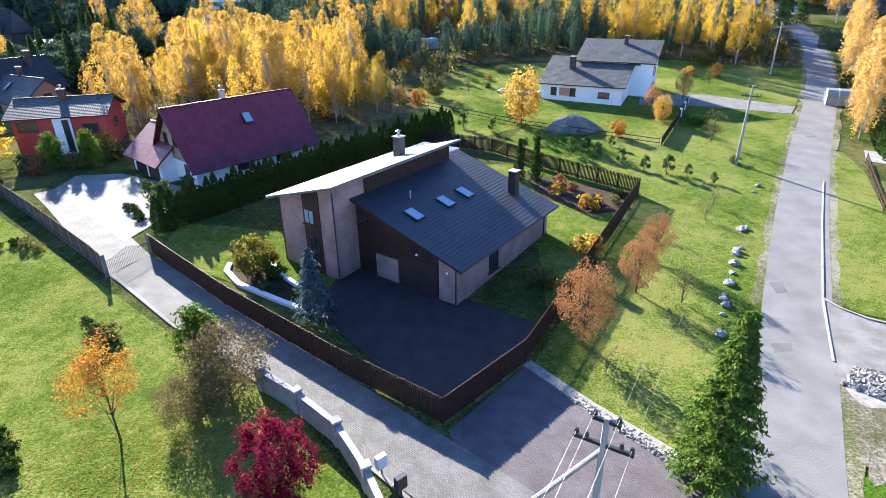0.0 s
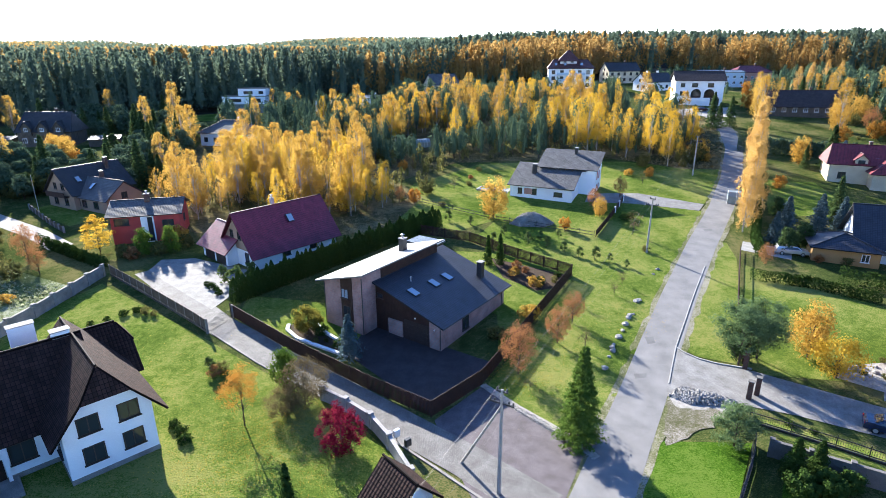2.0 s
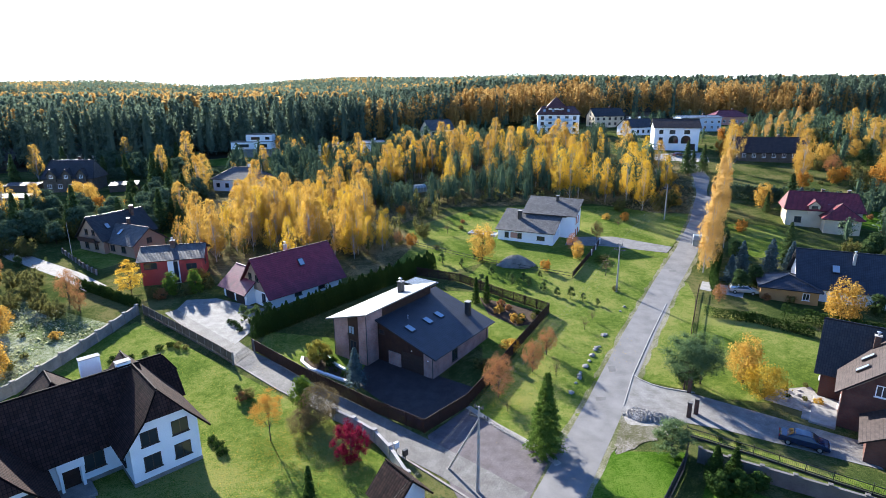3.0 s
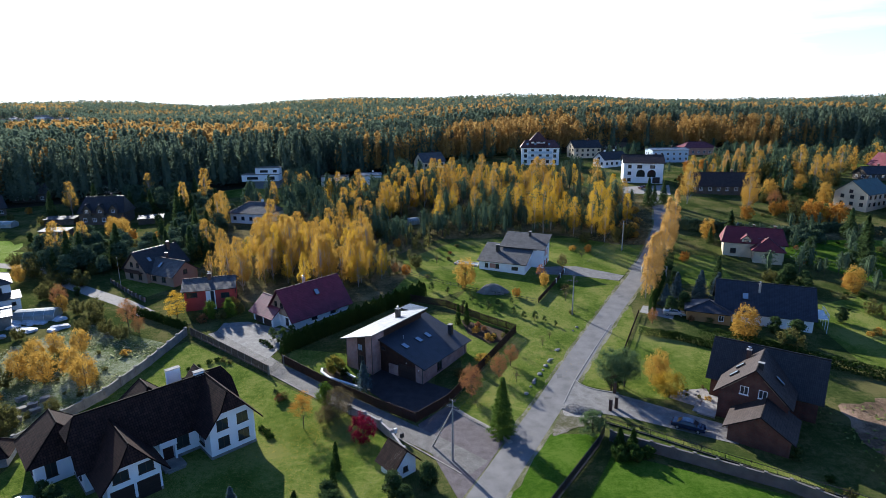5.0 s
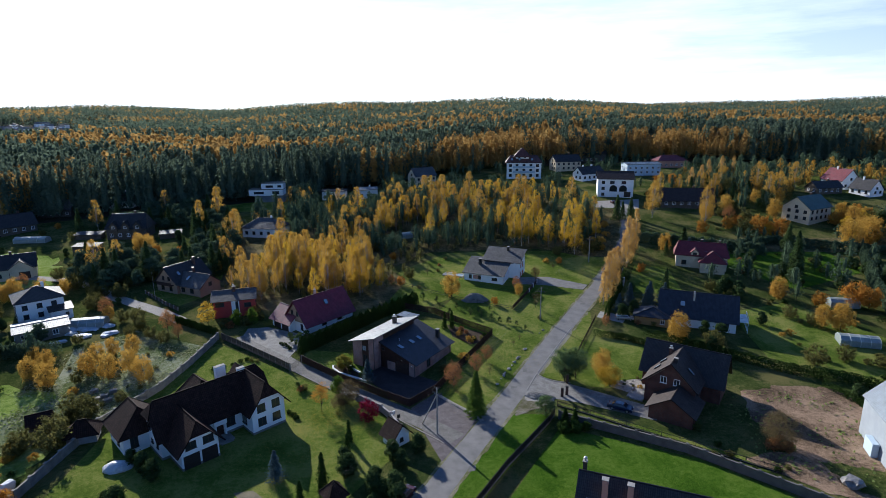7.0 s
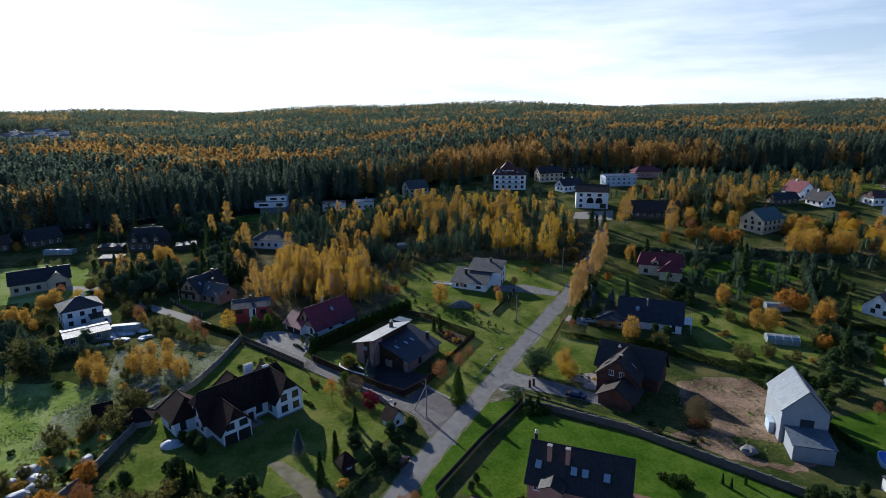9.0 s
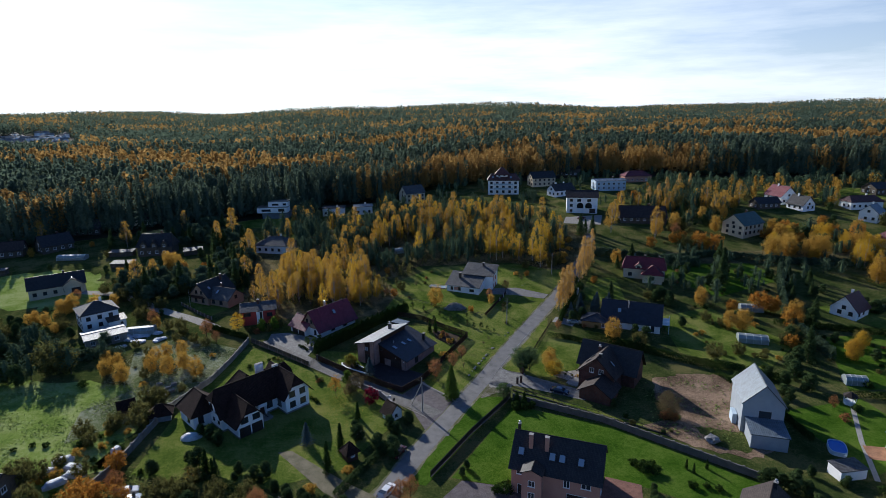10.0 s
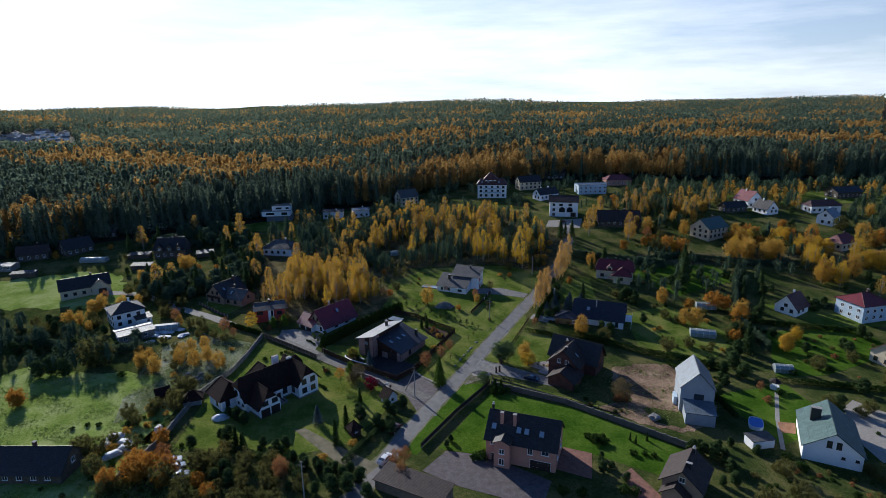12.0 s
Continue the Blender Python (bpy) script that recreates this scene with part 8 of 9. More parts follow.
for x, y, s in ((59.8, 69.2, 1.2), (65.5, 69.4, 1.25), (70.0, 70.2, 1.1), (92.0, 103.0, 1.4), (55.4, 64.8, 1.0), (63.8, 67.0, 1.15), (68.4, 68.6, 0.95), (60.0, 70.0, 0.9)):
    plant("bluespruce", x, y, s)
plant("rust_a", 48.9, 55.6, 0.6)
plant("shrub_r", 57.4, 56.6, 1.0)
plant("shrub_o", 61.0, 55.6, 1.0)
plant("gold_a", 63.2, 46.4, 1.15)
plant("pine_b", 73.0, 46.0, 0.45)
for k, (x, y) in enumerate(((41.8, 29.0), (43.8, 28.4), (45.4, 27.6), (46.4, 26.8), (44.4, 29.8), (47.4, 30.6))):
    plant(("shrub_y", "shrub_g", "shrub_o")[k % 3], x, y, 0.45)
plant("shrub_g", 48.2, -12.6, 1.9)
plant("shrub_g", 50.0, -13.4, 1.5)
for x, y in ((56.8, -12.8), (57.6, -14.2), (60.8, -13.2)):
    plant("thuja", x, y, 0.5)
for x, y, s in ((47.5, -19.0, 0.42), (50.5, -27.0, 0.45), (26.4, -14.5, 0.25), (72.0, -17.0, 0.5), (76.0, -18.0, 0.55), (79.5, -17.0, 0.5), (84.0, -20.5, 0.5), (74.0, -24.0, 0.5), (98.1, 18.4, 0.8), (94.0, 13.0, 0.7), (96.0, 22.0, 0.75), (100.5, 14.5, 0.6), (104.0, 24.0, 0.6)):
    plant("pine_b", x, y, s)
plant("rust_a", 102.0, 6.6, 0.6)
plant("orange_a", 113.0, 38.0, 0.9)
plant("orange_a", 110.0, 64.0, 0.9)
plant("yellow_a", 133.0, 36.0, 0.85)
plant("olive_a", 140.0, 6.0, 1.0)
plant("pine_b", 157.0, 64.0, 0.75)
for x, y, s in ((83.1, 147.3, 0.8), (86.0, 149.0, 0.7), (89.7, 149.6, 0.85), (86.4, 106.9, 0.5)):
    plant("fir_a", x, y, s)
plant("orange_a", 72.0, 92.0, 0.62)
# round the white house with the slopes
plant("rust_a", 37.6, 88.4, 0.75)
plant("gold_a", 30.6, 77.8, 0.5)
plant("gold_a", 11.2, 78.4, 1.0)
plant("orange_a", 22.8, 71.6, 0.48)
plant("rust_a", 30.6, 82.0, 0.7)
plant("yellow_a", -16.4, 83.8, 1.35)
plant("rust_a", -6.6, 89.0, 0.6)
plant("orange_a", -3.6, 88.7, 0.6)
plant("orange_a", -7.0, 112.0, 0.6)
plant("bare", -4.6, 110.0, 1.1)
for x, y, k in ((22.0, 96.6, "bare"), (4.6, 96.0, "bare"), (8.6, 104.0, "shrub_r"), (11.0, 110.0, "shrub_o"), (44.0, 103.0, "shrub_y"), (48.0, 101.0, "orange_a"), (8.0, 99.0, "shrub_o"), (-1.0, 94.0, "olive_a"), (-6.0, 90.0, "shrub_o"), (2.0, 86.0, "shrub_o")):
    plant(k, x, y, 0.8 if k != "orange_a" else 0.5)

# more garden trees and shrubs, kind by kind
for x, y in ((36.5, 121.5), (39.0, 120.0), (41.9, 122.0),):
    plant("birch_a", x, y, 1.05 * (0.85 + 0.3 * ((x * 7.3 + y * 3.1) % 1.0)))
for x, y in ((69.6, 42.2), (77.3, 57.0),):
    plant("olive_a", x, y, 0.90 * (0.85 + 0.3 * ((x * 7.3 + y * 3.1) % 1.0)))
for x, y in ((92.9, 77.7), (88.2, 74.5), (58.2, 77.2), (61.9, 82.3), (62.8, 76.8), (105.1, 89.9), (88.3, 54.5),):
    plant("pine_b", x, y, 0.75 * (0.85 + 0.3 * ((x * 7.3 + y * 3.1) % 1.0)))
for x, y in ((102.3, 69.7), (87.1, 110.3),):
    plant("gold_a", x, y, 0.80 * (0.85 + 0.3 * ((x * 7.3 + y * 3.1) % 1.0)))
for x, y in ((154.4, 111.3), (169.9, 108.0), (187.5, 100.2), (181.3, 88.6), (209.3, 133.9), (123.3, 52.1), (118.6, 143.8)):
    plant("yellow_a" if x > 150 and y < 120 else "gold_a", x, y, 1.15)
for x, y in ((180.7, 97.9), (185.5, 99.6), (177.3, 83.7), (181.2, 84.4), (181.0, 77.5), (206.1, 102.3), (206.5, 100.1),):
    plant("birch_a", x, y, 0.85 * (0.85 + 0.3 * ((x * 7.3 + y * 3.1) % 1.0)))
for x, y in ((215.0, 101.6), (217.5, 99.1), (211.6, 101.9), (105.5, 49.9), (102.2, 51.7), (125.8, 30.0),):
    plant("gold_a", x, y, 0.90 * (0.85 + 0.3 * ((x * 7.3 + y * 3.1) % 1.0)))
for x, y in ((113.2, 32.4), (108.6, 28.9), (104.8, 26.7), (117.3, 36.0), (156.9, 58.1), (155.2, 59.9), (127.5, 98.1), (140.7, 90.8), (114.4, 83.3), (146.7, 74.8), (150.9, 76.4),):
    plant("pine_b", x, y, 0.75 * (0.85 + 0.3 * ((x * 7.3 + y * 3.1) % 1.0)))
for x, y in ((135.4, 70.3), (140.7, 79.1), (146.2, 88.4), (145.6, 74.9), (151.3, 84.0), (135.1, 58.3),):
    plant("fir_a", x, y, 0.60 * (0.85 + 0.3 * ((x * 7.3 + y * 3.1) % 1.0)))
for x, y in ((98.8, 55.1), (91.7, 35.6), (96.6, 36.5), (99.7, 33.6), (104.1, 35.8), (139.4, 43.9), (141.3, 29.9), (145.3, 30.9),):
    plant("shrub_o", x, y, 1.00 * (0.85 + 0.3 * ((x * 7.3 + y * 3.1) % 1.0)))
for x, y in ((46.7, -21.1), (47.1, -22.5), (13.3, -9.3), (12.2, -11.5), (50.8, 11.3), (50.0, -27.3),):
    plant("pine_b", x, y, 0.45 * (0.85 + 0.3 * ((x * 7.3 + y * 3.1) % 1.0)))
for x, y in ((62.0, 6.1), (60.6, 5.2), (62.5, 4.5),):
    plant("shrub_r", x, y, 1.70 * (0.85 + 0.3 * ((x * 7.3 + y * 3.1) % 1.0)))
for x, y in ((18.3, -16.5), (20.4, -15.2), (55.4, -18.3), (58.0, -18.5), (59.9, -19.4), (47.0, -10.7), (48.7, -11.2), (50.7, -11.0),):
    plant("shrub_g", x, y, 1.10 * (0.85 + 0.3 * ((x * 7.3 + y * 3.1) % 1.0)))
for x, y in ((-97.7, 50.5), (-98.9, 47.9), (-117.8, 52.4), (-119.3, 49.8), (-122.2, 68.9), (-127.3, 71.0), (-108.8, 52.9), (-94.5, 51.6), (-133.2, 65.3), (-136.0, 62.5), (-114.3, 110.6), (-152.8, 83.2), (-126.6, 51.8), (-112.1, 47.8),):
    plant("pine_b", x, y, 0.70 * (0.85 + 0.3 * ((x * 7.3 + y * 3.1) % 1.0)))
for x, y in ((-83.7, 43.9), (-80.0, 42.3), (-70.9, 45.4), (-68.8, 47.9), (-64.7, 48.9), (-100.5, 135.6), (-104.2, 136.0), (-114.8, 117.3),):
    plant("gold_a", x, y, 0.7 * (0.85 + 0.3 * ((x * 7.3 + y * 3.1) % 1.0)))
for x, y in ((-109.7, 103.8), (-93.5, 86.7), (-113.7, 102.1), (-115.3, 76.4), (-85.9, 86.0), (-72.3, 67.5), (-76.5, 67.9),):
    plant("olive_a", x, y, 0.90 * (0.85 + 0.3 * ((x * 7.3 + y * 3.1) % 1.0)))
# dark pines and garden trees between the western houses
for kind, x, y, s in (("pine_b", -103.3, 111.1, 0.9), ("pine_b", -94.4, 102.6, 0.95), ("pine_b", -86.7, 98.3, 1.0), ("pine_g", -83.6, 101.7, 0.9), ("pine_b", -80.6, 122.1, 0.9), ("pine_g", -73.5, 118.5, 0.9),
                      ("pine_b", -92.7, 144.4, 0.9), ("pine_b", -91.2, 159.3, 0.9), ("pine_b", -80.4, 146.9, 0.9), ("pine_b", -69.3, 138.8, 1.0), ("olive_a", -88.0, 115.4, 0.8), ("pine_g", -103.3, 119.5, 1.0),
                      ("pine_b", -94.7, 113.2, 0.9), ("pine_b", -110.4, 122.2, 0.8), ("pine_b", -98.0, 107.0, 0.85), ("pine_b", -89.0, 106.0, 0.8), ("olive_a", -103.0, 93.7, 1.1), ("olive_a", -88.5, 77.6, 1.0),
                      ("gold_a", -100.8, 130.0, 0.9), ("gold_a", -96.5, 128.0, 0.9), ("orange_a", -93.8, 127.8, 0.7), ("orange_a", -86.0, 128.7, 0.55), ("olive_a", -69.7, 62.9, 0.7), ("olive_a", -135.6, 147.9, 0.7),
                      ("gold_a", -171.0, 150.7, 0.6), ("orange_a", -151.1, 164.3, 0.6), ("olive_a", -151.4, 154.6, 0.6), ("pine_b", -151.0, 131.0, 0.6), ("pine_b", -125.3, 126.2, 0.7), ("pine_b", -74.4, 166.0, 0.8),
                      ("orange_a", -103.2, 187.1, 0.8), ("olive_a", -111.5, 71.4, 0.8), ("pine_b", -104.9, 63.8, 0.8), ("olive_a", -80.9, 55.3, 0.6), ("gold_a", -80.7, 69.2, 0.55), ("pine_g", -90.3, 56.5, 0.7)):
    plant(kind, x, y, s)
for x, y in ((-120.2, 95.7), (-82.7, 71.8),):
    plant("rust_a", x, y, 0.90 * (0.85 + 0.3 * ((x * 7.3 + y * 3.1) % 1.0)))
for x, y in ((-105.3, 17.4),):
    plant("orange_a", x, y, 1.00 * (0.85 + 0.3 * ((x * 7.3 + y * 3.1) % 1.0)))
for x, y in ((-59.7, -15.3), (-58.9, -13.3), (-56.3, -16.2), (-57.3, -4.6),):
    plant("orange_a", x, y, 0.95 * (0.85 + 0.3 * ((x * 7.3 + y * 3.1) % 1.0)))
for x, y in ((-75.7, -3.8), (-75.0, -7.6), (-60.8, 23.8), (-63.0, 19.7), (-45.2, -14.5), (-43.1, -11.9), (-62.2, 21.7), (-66.0, 12.8),):
    plant("olive_a", x, y, 0.70 * (0.85 + 0.3 * ((x * 7.3 + y * 3.1) % 1.0)))
for x, y in ((-50.7, -16.7), (-53.3, -12.4),):
    plant("rust_a", x, y, 1.00 * (0.85 + 0.3 * ((x * 7.3 + y * 3.1) % 1.0)))
for x, y in ((-83.3, 4.3), (-80.3, 5.7), (-77.3, 5.5), (-64.8, 4.3), (-64.0, -0.8), (-70.1, 7.5), (-67.0, 8.1), (-60.0, 3.0), (-60.0, -3.6),):
    plant("shrub_g", x, y, 0.90 * (0.85 + 0.3 * ((x * 7.3 + y * 3.1) % 1.0)))
for x, y in ((-9.1, 2.9), (-10.2, 4.9), (-2.6, 6.1), (-1.1, 4.0), (-3.4, -2.9), (-1.4, -4.8), (-4.9, -0.2), (-28.5, -9.5), (-26.4, -8.9), (-32.1, -7.6), (-21.2, -15.2), (-13.4, -19.3), (-11.5, -21.4), (-10.0, -19.6), (-14.8, -21.1), (-8.0, -23.0), (-42.0, 5.0), (-44.6, 7.0), (-39.5, 3.0), (-18.0, -16.9),):
    plant("pine_b", x, y, 1.15 * 0.60 * (0.85 + 0.3 * ((x * 7.3 + y * 3.1) % 1.0)))
for x, y in ((-14.6, -8.8), (-13.0, 0.6), (-10.3, 11.7), (-36.8, -8.7),):
    plant("thuja", x, y, 1.05 * (0.85 + 0.3 * ((x * 7.3 + y * 3.1) % 1.0)))
for x, y in ((0.2, -18.4), (2.0, -17.2), (-25.8, -18.2),):
    plant("rust_a", x, y, 0.90 * (0.85 + 0.3 * ((x * 7.3 + y * 3.1) % 1.0)))
for x, y in ((-17.1, -14.1), (-10.5, -8.8), (-40.7, -9.2),):
    plant("shrub_y", x, y, 1.00 * (0.85 + 0.3 * ((x * 7.3 + y * 3.1) % 1.0)))

# trees of the gardens, kind by kind
for x, y, s in ((-41.2, -4.4, 0.76), (-43.7, -2.8, 0.44), (-32.4, -9.8, 0.35), (-29.4, -11.3, 0.43), (-26.9, -10.9, 0.43), (-23.7, -13.7, 0.46), (-20.5, -16.9, 0.53), (-21.5, -21.4, 0.51), (-22.7, -24.4, 0.43), (-17.0, -18.4, 0.53), (-13.6, -25.2, 0.72), (-10.1, -25.5, 0.79), (-7.6, -22.6, 0.66), (-17.0, -25.4, 0.47), (-5.8, -27.9, 0.64), (-9.5, 2.2, 0.68), (-5.0, -2.0, 0.63), (-1.7, -3.0, 0.71), (1.6, 7.6, 0.62), (-106.8, 35.8, 1.04), (-102.1, 34.4, 0.99), (-109.6, 34.1, 0.93), (-123.7, 52.4, 0.61), (-127.2, 50.4, 0.81), (69.2, -18.7, 0.61), (71.2, -20.1, 0.6), (72.8, -21.5, 0.75), (75.0, -22.3, 0.56),):
    plant("pine_b", x, y, 1.25 * s)
for x, y, s in ((74.2, -26.3, 0.65), (72.8, -30.5, 0.63), (70.1, -30.3, 0.46), (46.0, -23.9, 0.56), (48.6, -22.9, 0.38), (102.3, 20.9, 1.05), (108.6, 28.9, 1.0), (102.2, 14.8, 0.93), (115.1, 41.9, 0.95), (129.1, 2.8, 0.95), (115.9, -6.1, 0.49), (32.7, 31.3, 0.91), (68.7, 41.3, 0.74), (130.0, 110.2, 0.83), (137.7, 117.0, 0.53), (140.0, 92.3, 0.72), (140.4, 86.0, 0.82), (129.8, 93.2, 0.85), (113.0, 88.4, 0.6), (117.2, 85.0, 0.59), (156.2, 58.9, 0.95), (161.4, 61.1, 0.85), (90.0, 75.6, 1.01), (92.4, 72.6, 0.89), (177.3, 147.4, 0.87), (183.1, 151.6, 0.88), (173.5, 184.9, 1.13),):
    plant("pine_b", x, y, 1.1 * s)
for x, y, s in ((182.1, 190.8, 1.07), (65.3, 92.5, 0.6), (65.6, 86.5, 0.59), (54.7, 60.2, 0.85), (58.6, 62.4, 0.85), (71.5, 50.2, 0.76), (250.4, 155.7, 0.75), (117.2, 40.5, 0.78), (130.5, 53.4, 1.13),):
    plant("pine_b", x, y, s)
for x, y, s in ((-37.0, -6.8, 0.37), (112.9, 30.6, 1.02)):
    plant("fir_a", x, y, s)
for x, y, s in ((-25.0, -20.5, 1.01), (125.8, 140.5, 1.25),):
    plant("rust_a", x, y, s)
for x, y, s in ((-57.2, -18.3, 1.3), (-55.0, -15.1, 1.01), (-50.9, -16.6, 1.07), (-39.5, -24.9, 0.76), (-105.7, 18.2, 1.1), (205.7, 129.3, 1.6), (241.0, 126.2, 1.6), (129.9, 125.5, 1.6), (134.6, 121.1, 1.6), (119.0, 63.5, 1.48), (122.3, 61.9, 1.28), (122.0, 50.5, 1.4), (103.1, 71.7, 0.82),):
    plant("orange_a", x, y, s)
for x, y, s in ((-50.9, -19.9, 0.96), (-40.0, -14.7, 0.82), (-44.9, -15.4, 0.94), (-45.8, -22.4, 0.83), (-30.6, -25.7, 0.47), (-34.4, -19.1, 0.5), (-94.8, 40.9, 1.6), (-97.4, 41.1, 1.6), (-60.2, 12.4, 1.03), (-65.4, 10.4, 0.65), (-60.2, 22.1, 0.78), (-74.1, -8.7, 1.01), (-71.2, -6.4, 0.77), (87.9, 34.0, 0.87), (95.8, 35.5, 0.7), (150.4, 184.0, 1.5), (235.1, 147.1, 1.36),):
    plant("olive_a", x, y, 1.2 * s)
for x, y, s in ((-41.4, -7.8, 0.58), (-80.8, 37.5, 1.43), (-74.8, 34.0, 1.59), (-69.2, 38.6, 1.45), (-64.1, 37.1, 1.6), (-56.0, 35.3, 1.6), (-61.0, 40.0, 1.47), (40.1, 31.7, 0.93), (153.4, 110.0, 1.6), (161.3, 111.2, 1.54), (169.2, 108.6, 1.6), (173.9, 108.2, 1.6), (177.6, 82.9, 1.6), (194.6, 87.7, 1.6),):
    plant("gold_a", x, y, s * (0.5 if x < 0 else 0.9))
for x, y, s in ((-84.5, 32.9, 1.6), (-69.1, 4.5, 1.6), (48.6, -30.5, 1.6), (50.5, -31.2, 1.6), (39.4, -30.7, 1.6), (35.5, -29.9, 1.6), (18.5, -16.8, 1.6), (20.4, -16.9, 1.6), (106.5, 4.9, 1.51), (130.0, 16.2, 1.6), (90.2, -26.5, 1.6), (89.6, -23.0, 1.6), (83.8, -20.0, 1.04), (118.1, 15.3, 1.6),):
    plant("shrub_g", x, y, s)
for x, y, s in ((125.3, 29.6, 1.19), (188.3, 105.2, 1.6), (200.3, 111.6, 1.6), (184.4, 82.3, 1.6), (208.6, 96.4, 1.6), (211.2, 92.8, 1.6),):
    plant("yellow_a", x, y, s)
for x, y, s in ((100.7, 1.0, 1.6), (137.6, 24.0, 1.43),):
    plant("shrub_r", x, y, s)
for x, y, s in ((61.9, 6.3, 1.28),):
    plant("brownbush", x, y, s)
for x, y, s in ((115.9, 139.2, 1.1), (98.8, 149.6, 0.96),):
    plant("birch_b", x, y, s)
for x, y, s in ((133.4, 188.9, 0.95), (141.4, 195.1, 1.0), (156.0, 216.8, 0.95), (167.1, 224.0, 1.0), (175.7, 227.4, 0.95)):
    plant("birch_d", x, y, s)
# the two rows of birches beside the road
for k in range(6):
    plant("birch_d", 52.6 + 1.35 * k + 0.5 * (k % 2), 69.2 + 2.25 * k, 0.8 + 0.12 * ((k * 5) % 3), tall=1.0 + 0.12 * (k % 2))
    plant("birch_d", 66.9 + 1.7 * k + 0.7 * (k % 2), 94.4 + 2.9 * k, 0.86 + 0.1 * ((k * 7) % 3), tall=1.0 + 0.1 * (k % 3))

th = thing("thuja_hedge", -25.6, 46.6, 0, "tall dark green thuja hedge with uneven tips", "hedge")
THUJAS = []
for k in range(4):
    rg = np.random.default_rng(140 + k)
    tt = rg.uniform(0.0, 1, 1900) ** 0.9
    rr_ = (0.72 * (1 - tt ** 2.6) + 0.05) * np.sqrt(rg.uniform(0.3, 1, 1900))
    aa = rg.uniform(0, 6.2832, 1900)
    THUJAS.append(quads("thuja", np.stack([rr_ * np.cos(aa), rr_ * np.sin(aa), 4.1 * tt], 1), 0.11, 150 + k, -1.6, 0.0, L_THUJA, slim=0.4))
HEDGE = [(-25.6, 46.6), (-18.0, 55.0), (-8.0, 66.0), (1.6, 75.0)]
for (ax, ay), (bx, by) in zip(HEDGE, HEDGE[1:]):
    nn = round(math.hypot(bx - ax, by - ay) / 0.72)
    for k in range(nn):
        x, y = ax + (bx - ax) * k / nn, ay + (by - ay) * k / nn
        o = new("thuja", THUJAS[(k * 7) % 4])
        o.parent = th
        s = 0.9 + 0.13 * math.sin(k * 1.9 + ax)
        o.matrix_local = pose(x + 25.6, y - 46.6, gz(x, y) - gz(-25.6, 46.6) - 0.05, 0, 0, k * 77.0) @ Matrix.Diagonal((1, 1, s, 1))
hedge("fence_hedge", [(-66.0, 69.4), (-56.5, 63.2), (-48.6, 58.2)], 2.0, 1.1, "row of dark green thujas along the fence", L_THUJA, 220, 0.16, 0.35, 72)
hedge("garden_hedge", [(44.4, 51.4), (51.0, 48.6), (57.0, 43.4)], 1.5, 1.3, "clipped dark green garden hedge", L_THUJA, 240, 0.15, 0.05, 73)
hedge("garden_hedge", [(49.2, 57.0), (53.0, 66.0), (60.0, 78.0), (66.0, 90.0)], 2.0, 1.4, "dark green hedge along the drive", L_THUJA, 160, 0.18, 0.1, 74)
hedge("garden_hedge", [(56.0, 50.3), (69.0, 40.2), (80.2, 31.4), (90.0, 27.0), (98.0, 20.0)], 2.2, 1.9, "long dark green hedge between the gardens", L_THUJA, 150, 0.18, 0.1, 75)
hedge("garden_hedge", [(118.0, 54.0), (140.0, 46.0), (158.0, 40.0)], 2.0, 1.4, "dark hedge between the gardens", L_THUJA, 110, 0.22, 0.1, 76)
hedge("garden_hedge", [(110.0, 12.0), (128.0, 6.0), (146.0, 0.0)], 1.8, 1.4, "dark hedge below the orchard", L_THUJA, 110, 0.22, 0.1, 77)
hedge("garden_hedge", [(120.0, 30.0), (122.0, 52.0), (140.0, 84.0), (152.0, 102.0)], 4.0, 2.0, "tall dark row of firs along a path", L_PINE, 110, 0.3, 0.3, 78)
hedge("garden_hedge", [(100.0, 110.0), (130.0, 116.0), (160.0, 104.0), (190.0, 100.0)], 3.0, 2.0, "tall dark hedge behind the gardens", L_PINE, 90, 0.3, 0.2, 79)
hedge("garden_hedge", [(84.0, 26.0), (88.0, 8.0), (88.0, -6.0)], 1.6, 1.2, "dark hedge beside the building plot", L_THUJA, 150, 0.18, 0.2, 81)
hedge("garden_hedge", [(78.6, 122.8), (98.0, 114.0), (119.6, 105.2)], 4.0, 2.4, "tall dark hedge behind the hipped house", L_PINE, 140, 0.3, 0.25, 82)
hedge("garden_hedge", [(150.0, 62.0), (172.0, 58.0), (200.0, 50.0)], 2.4, 2.0, "dark hedge behind the far gardens", L_PINE, 90, 0.3, 0.2, 83)
hedge("garden_hedge", [(-40.0, -8.0), (-33.0, -11.5), (-27.0, -14.5), (-21.0, -19.0)], 1.6, 1.8, "uneven dark hedge below the white house", L_EVER, 160, 0.18, 0.3, 84)
hedge("garden_hedge", [(-3.0, -1.0), (-8.0, -9.0), (-12.0, -16.0)], 1.7, 1.6, "dark hedge along the road beside the drive", L_EVER, 150, 0.18, 0.3, 85)
hedge("garden_hedge", [(-82.0, 50.0), (-100.0, 48.0), (-122.0, 56.0), (-140.0, 60.0)], 3.4, 3.0, "dark overgrown hedge at the meadow", L_PINE, 120, 0.3, 0.3, 80)

HOUSES = [(o.matrix_world.translation.x, o.matrix_world.translation.y) for o in scene.objects if o.parent is None and o.get("category") in ("house", "greenhouse", "shed", "car", "pool")]
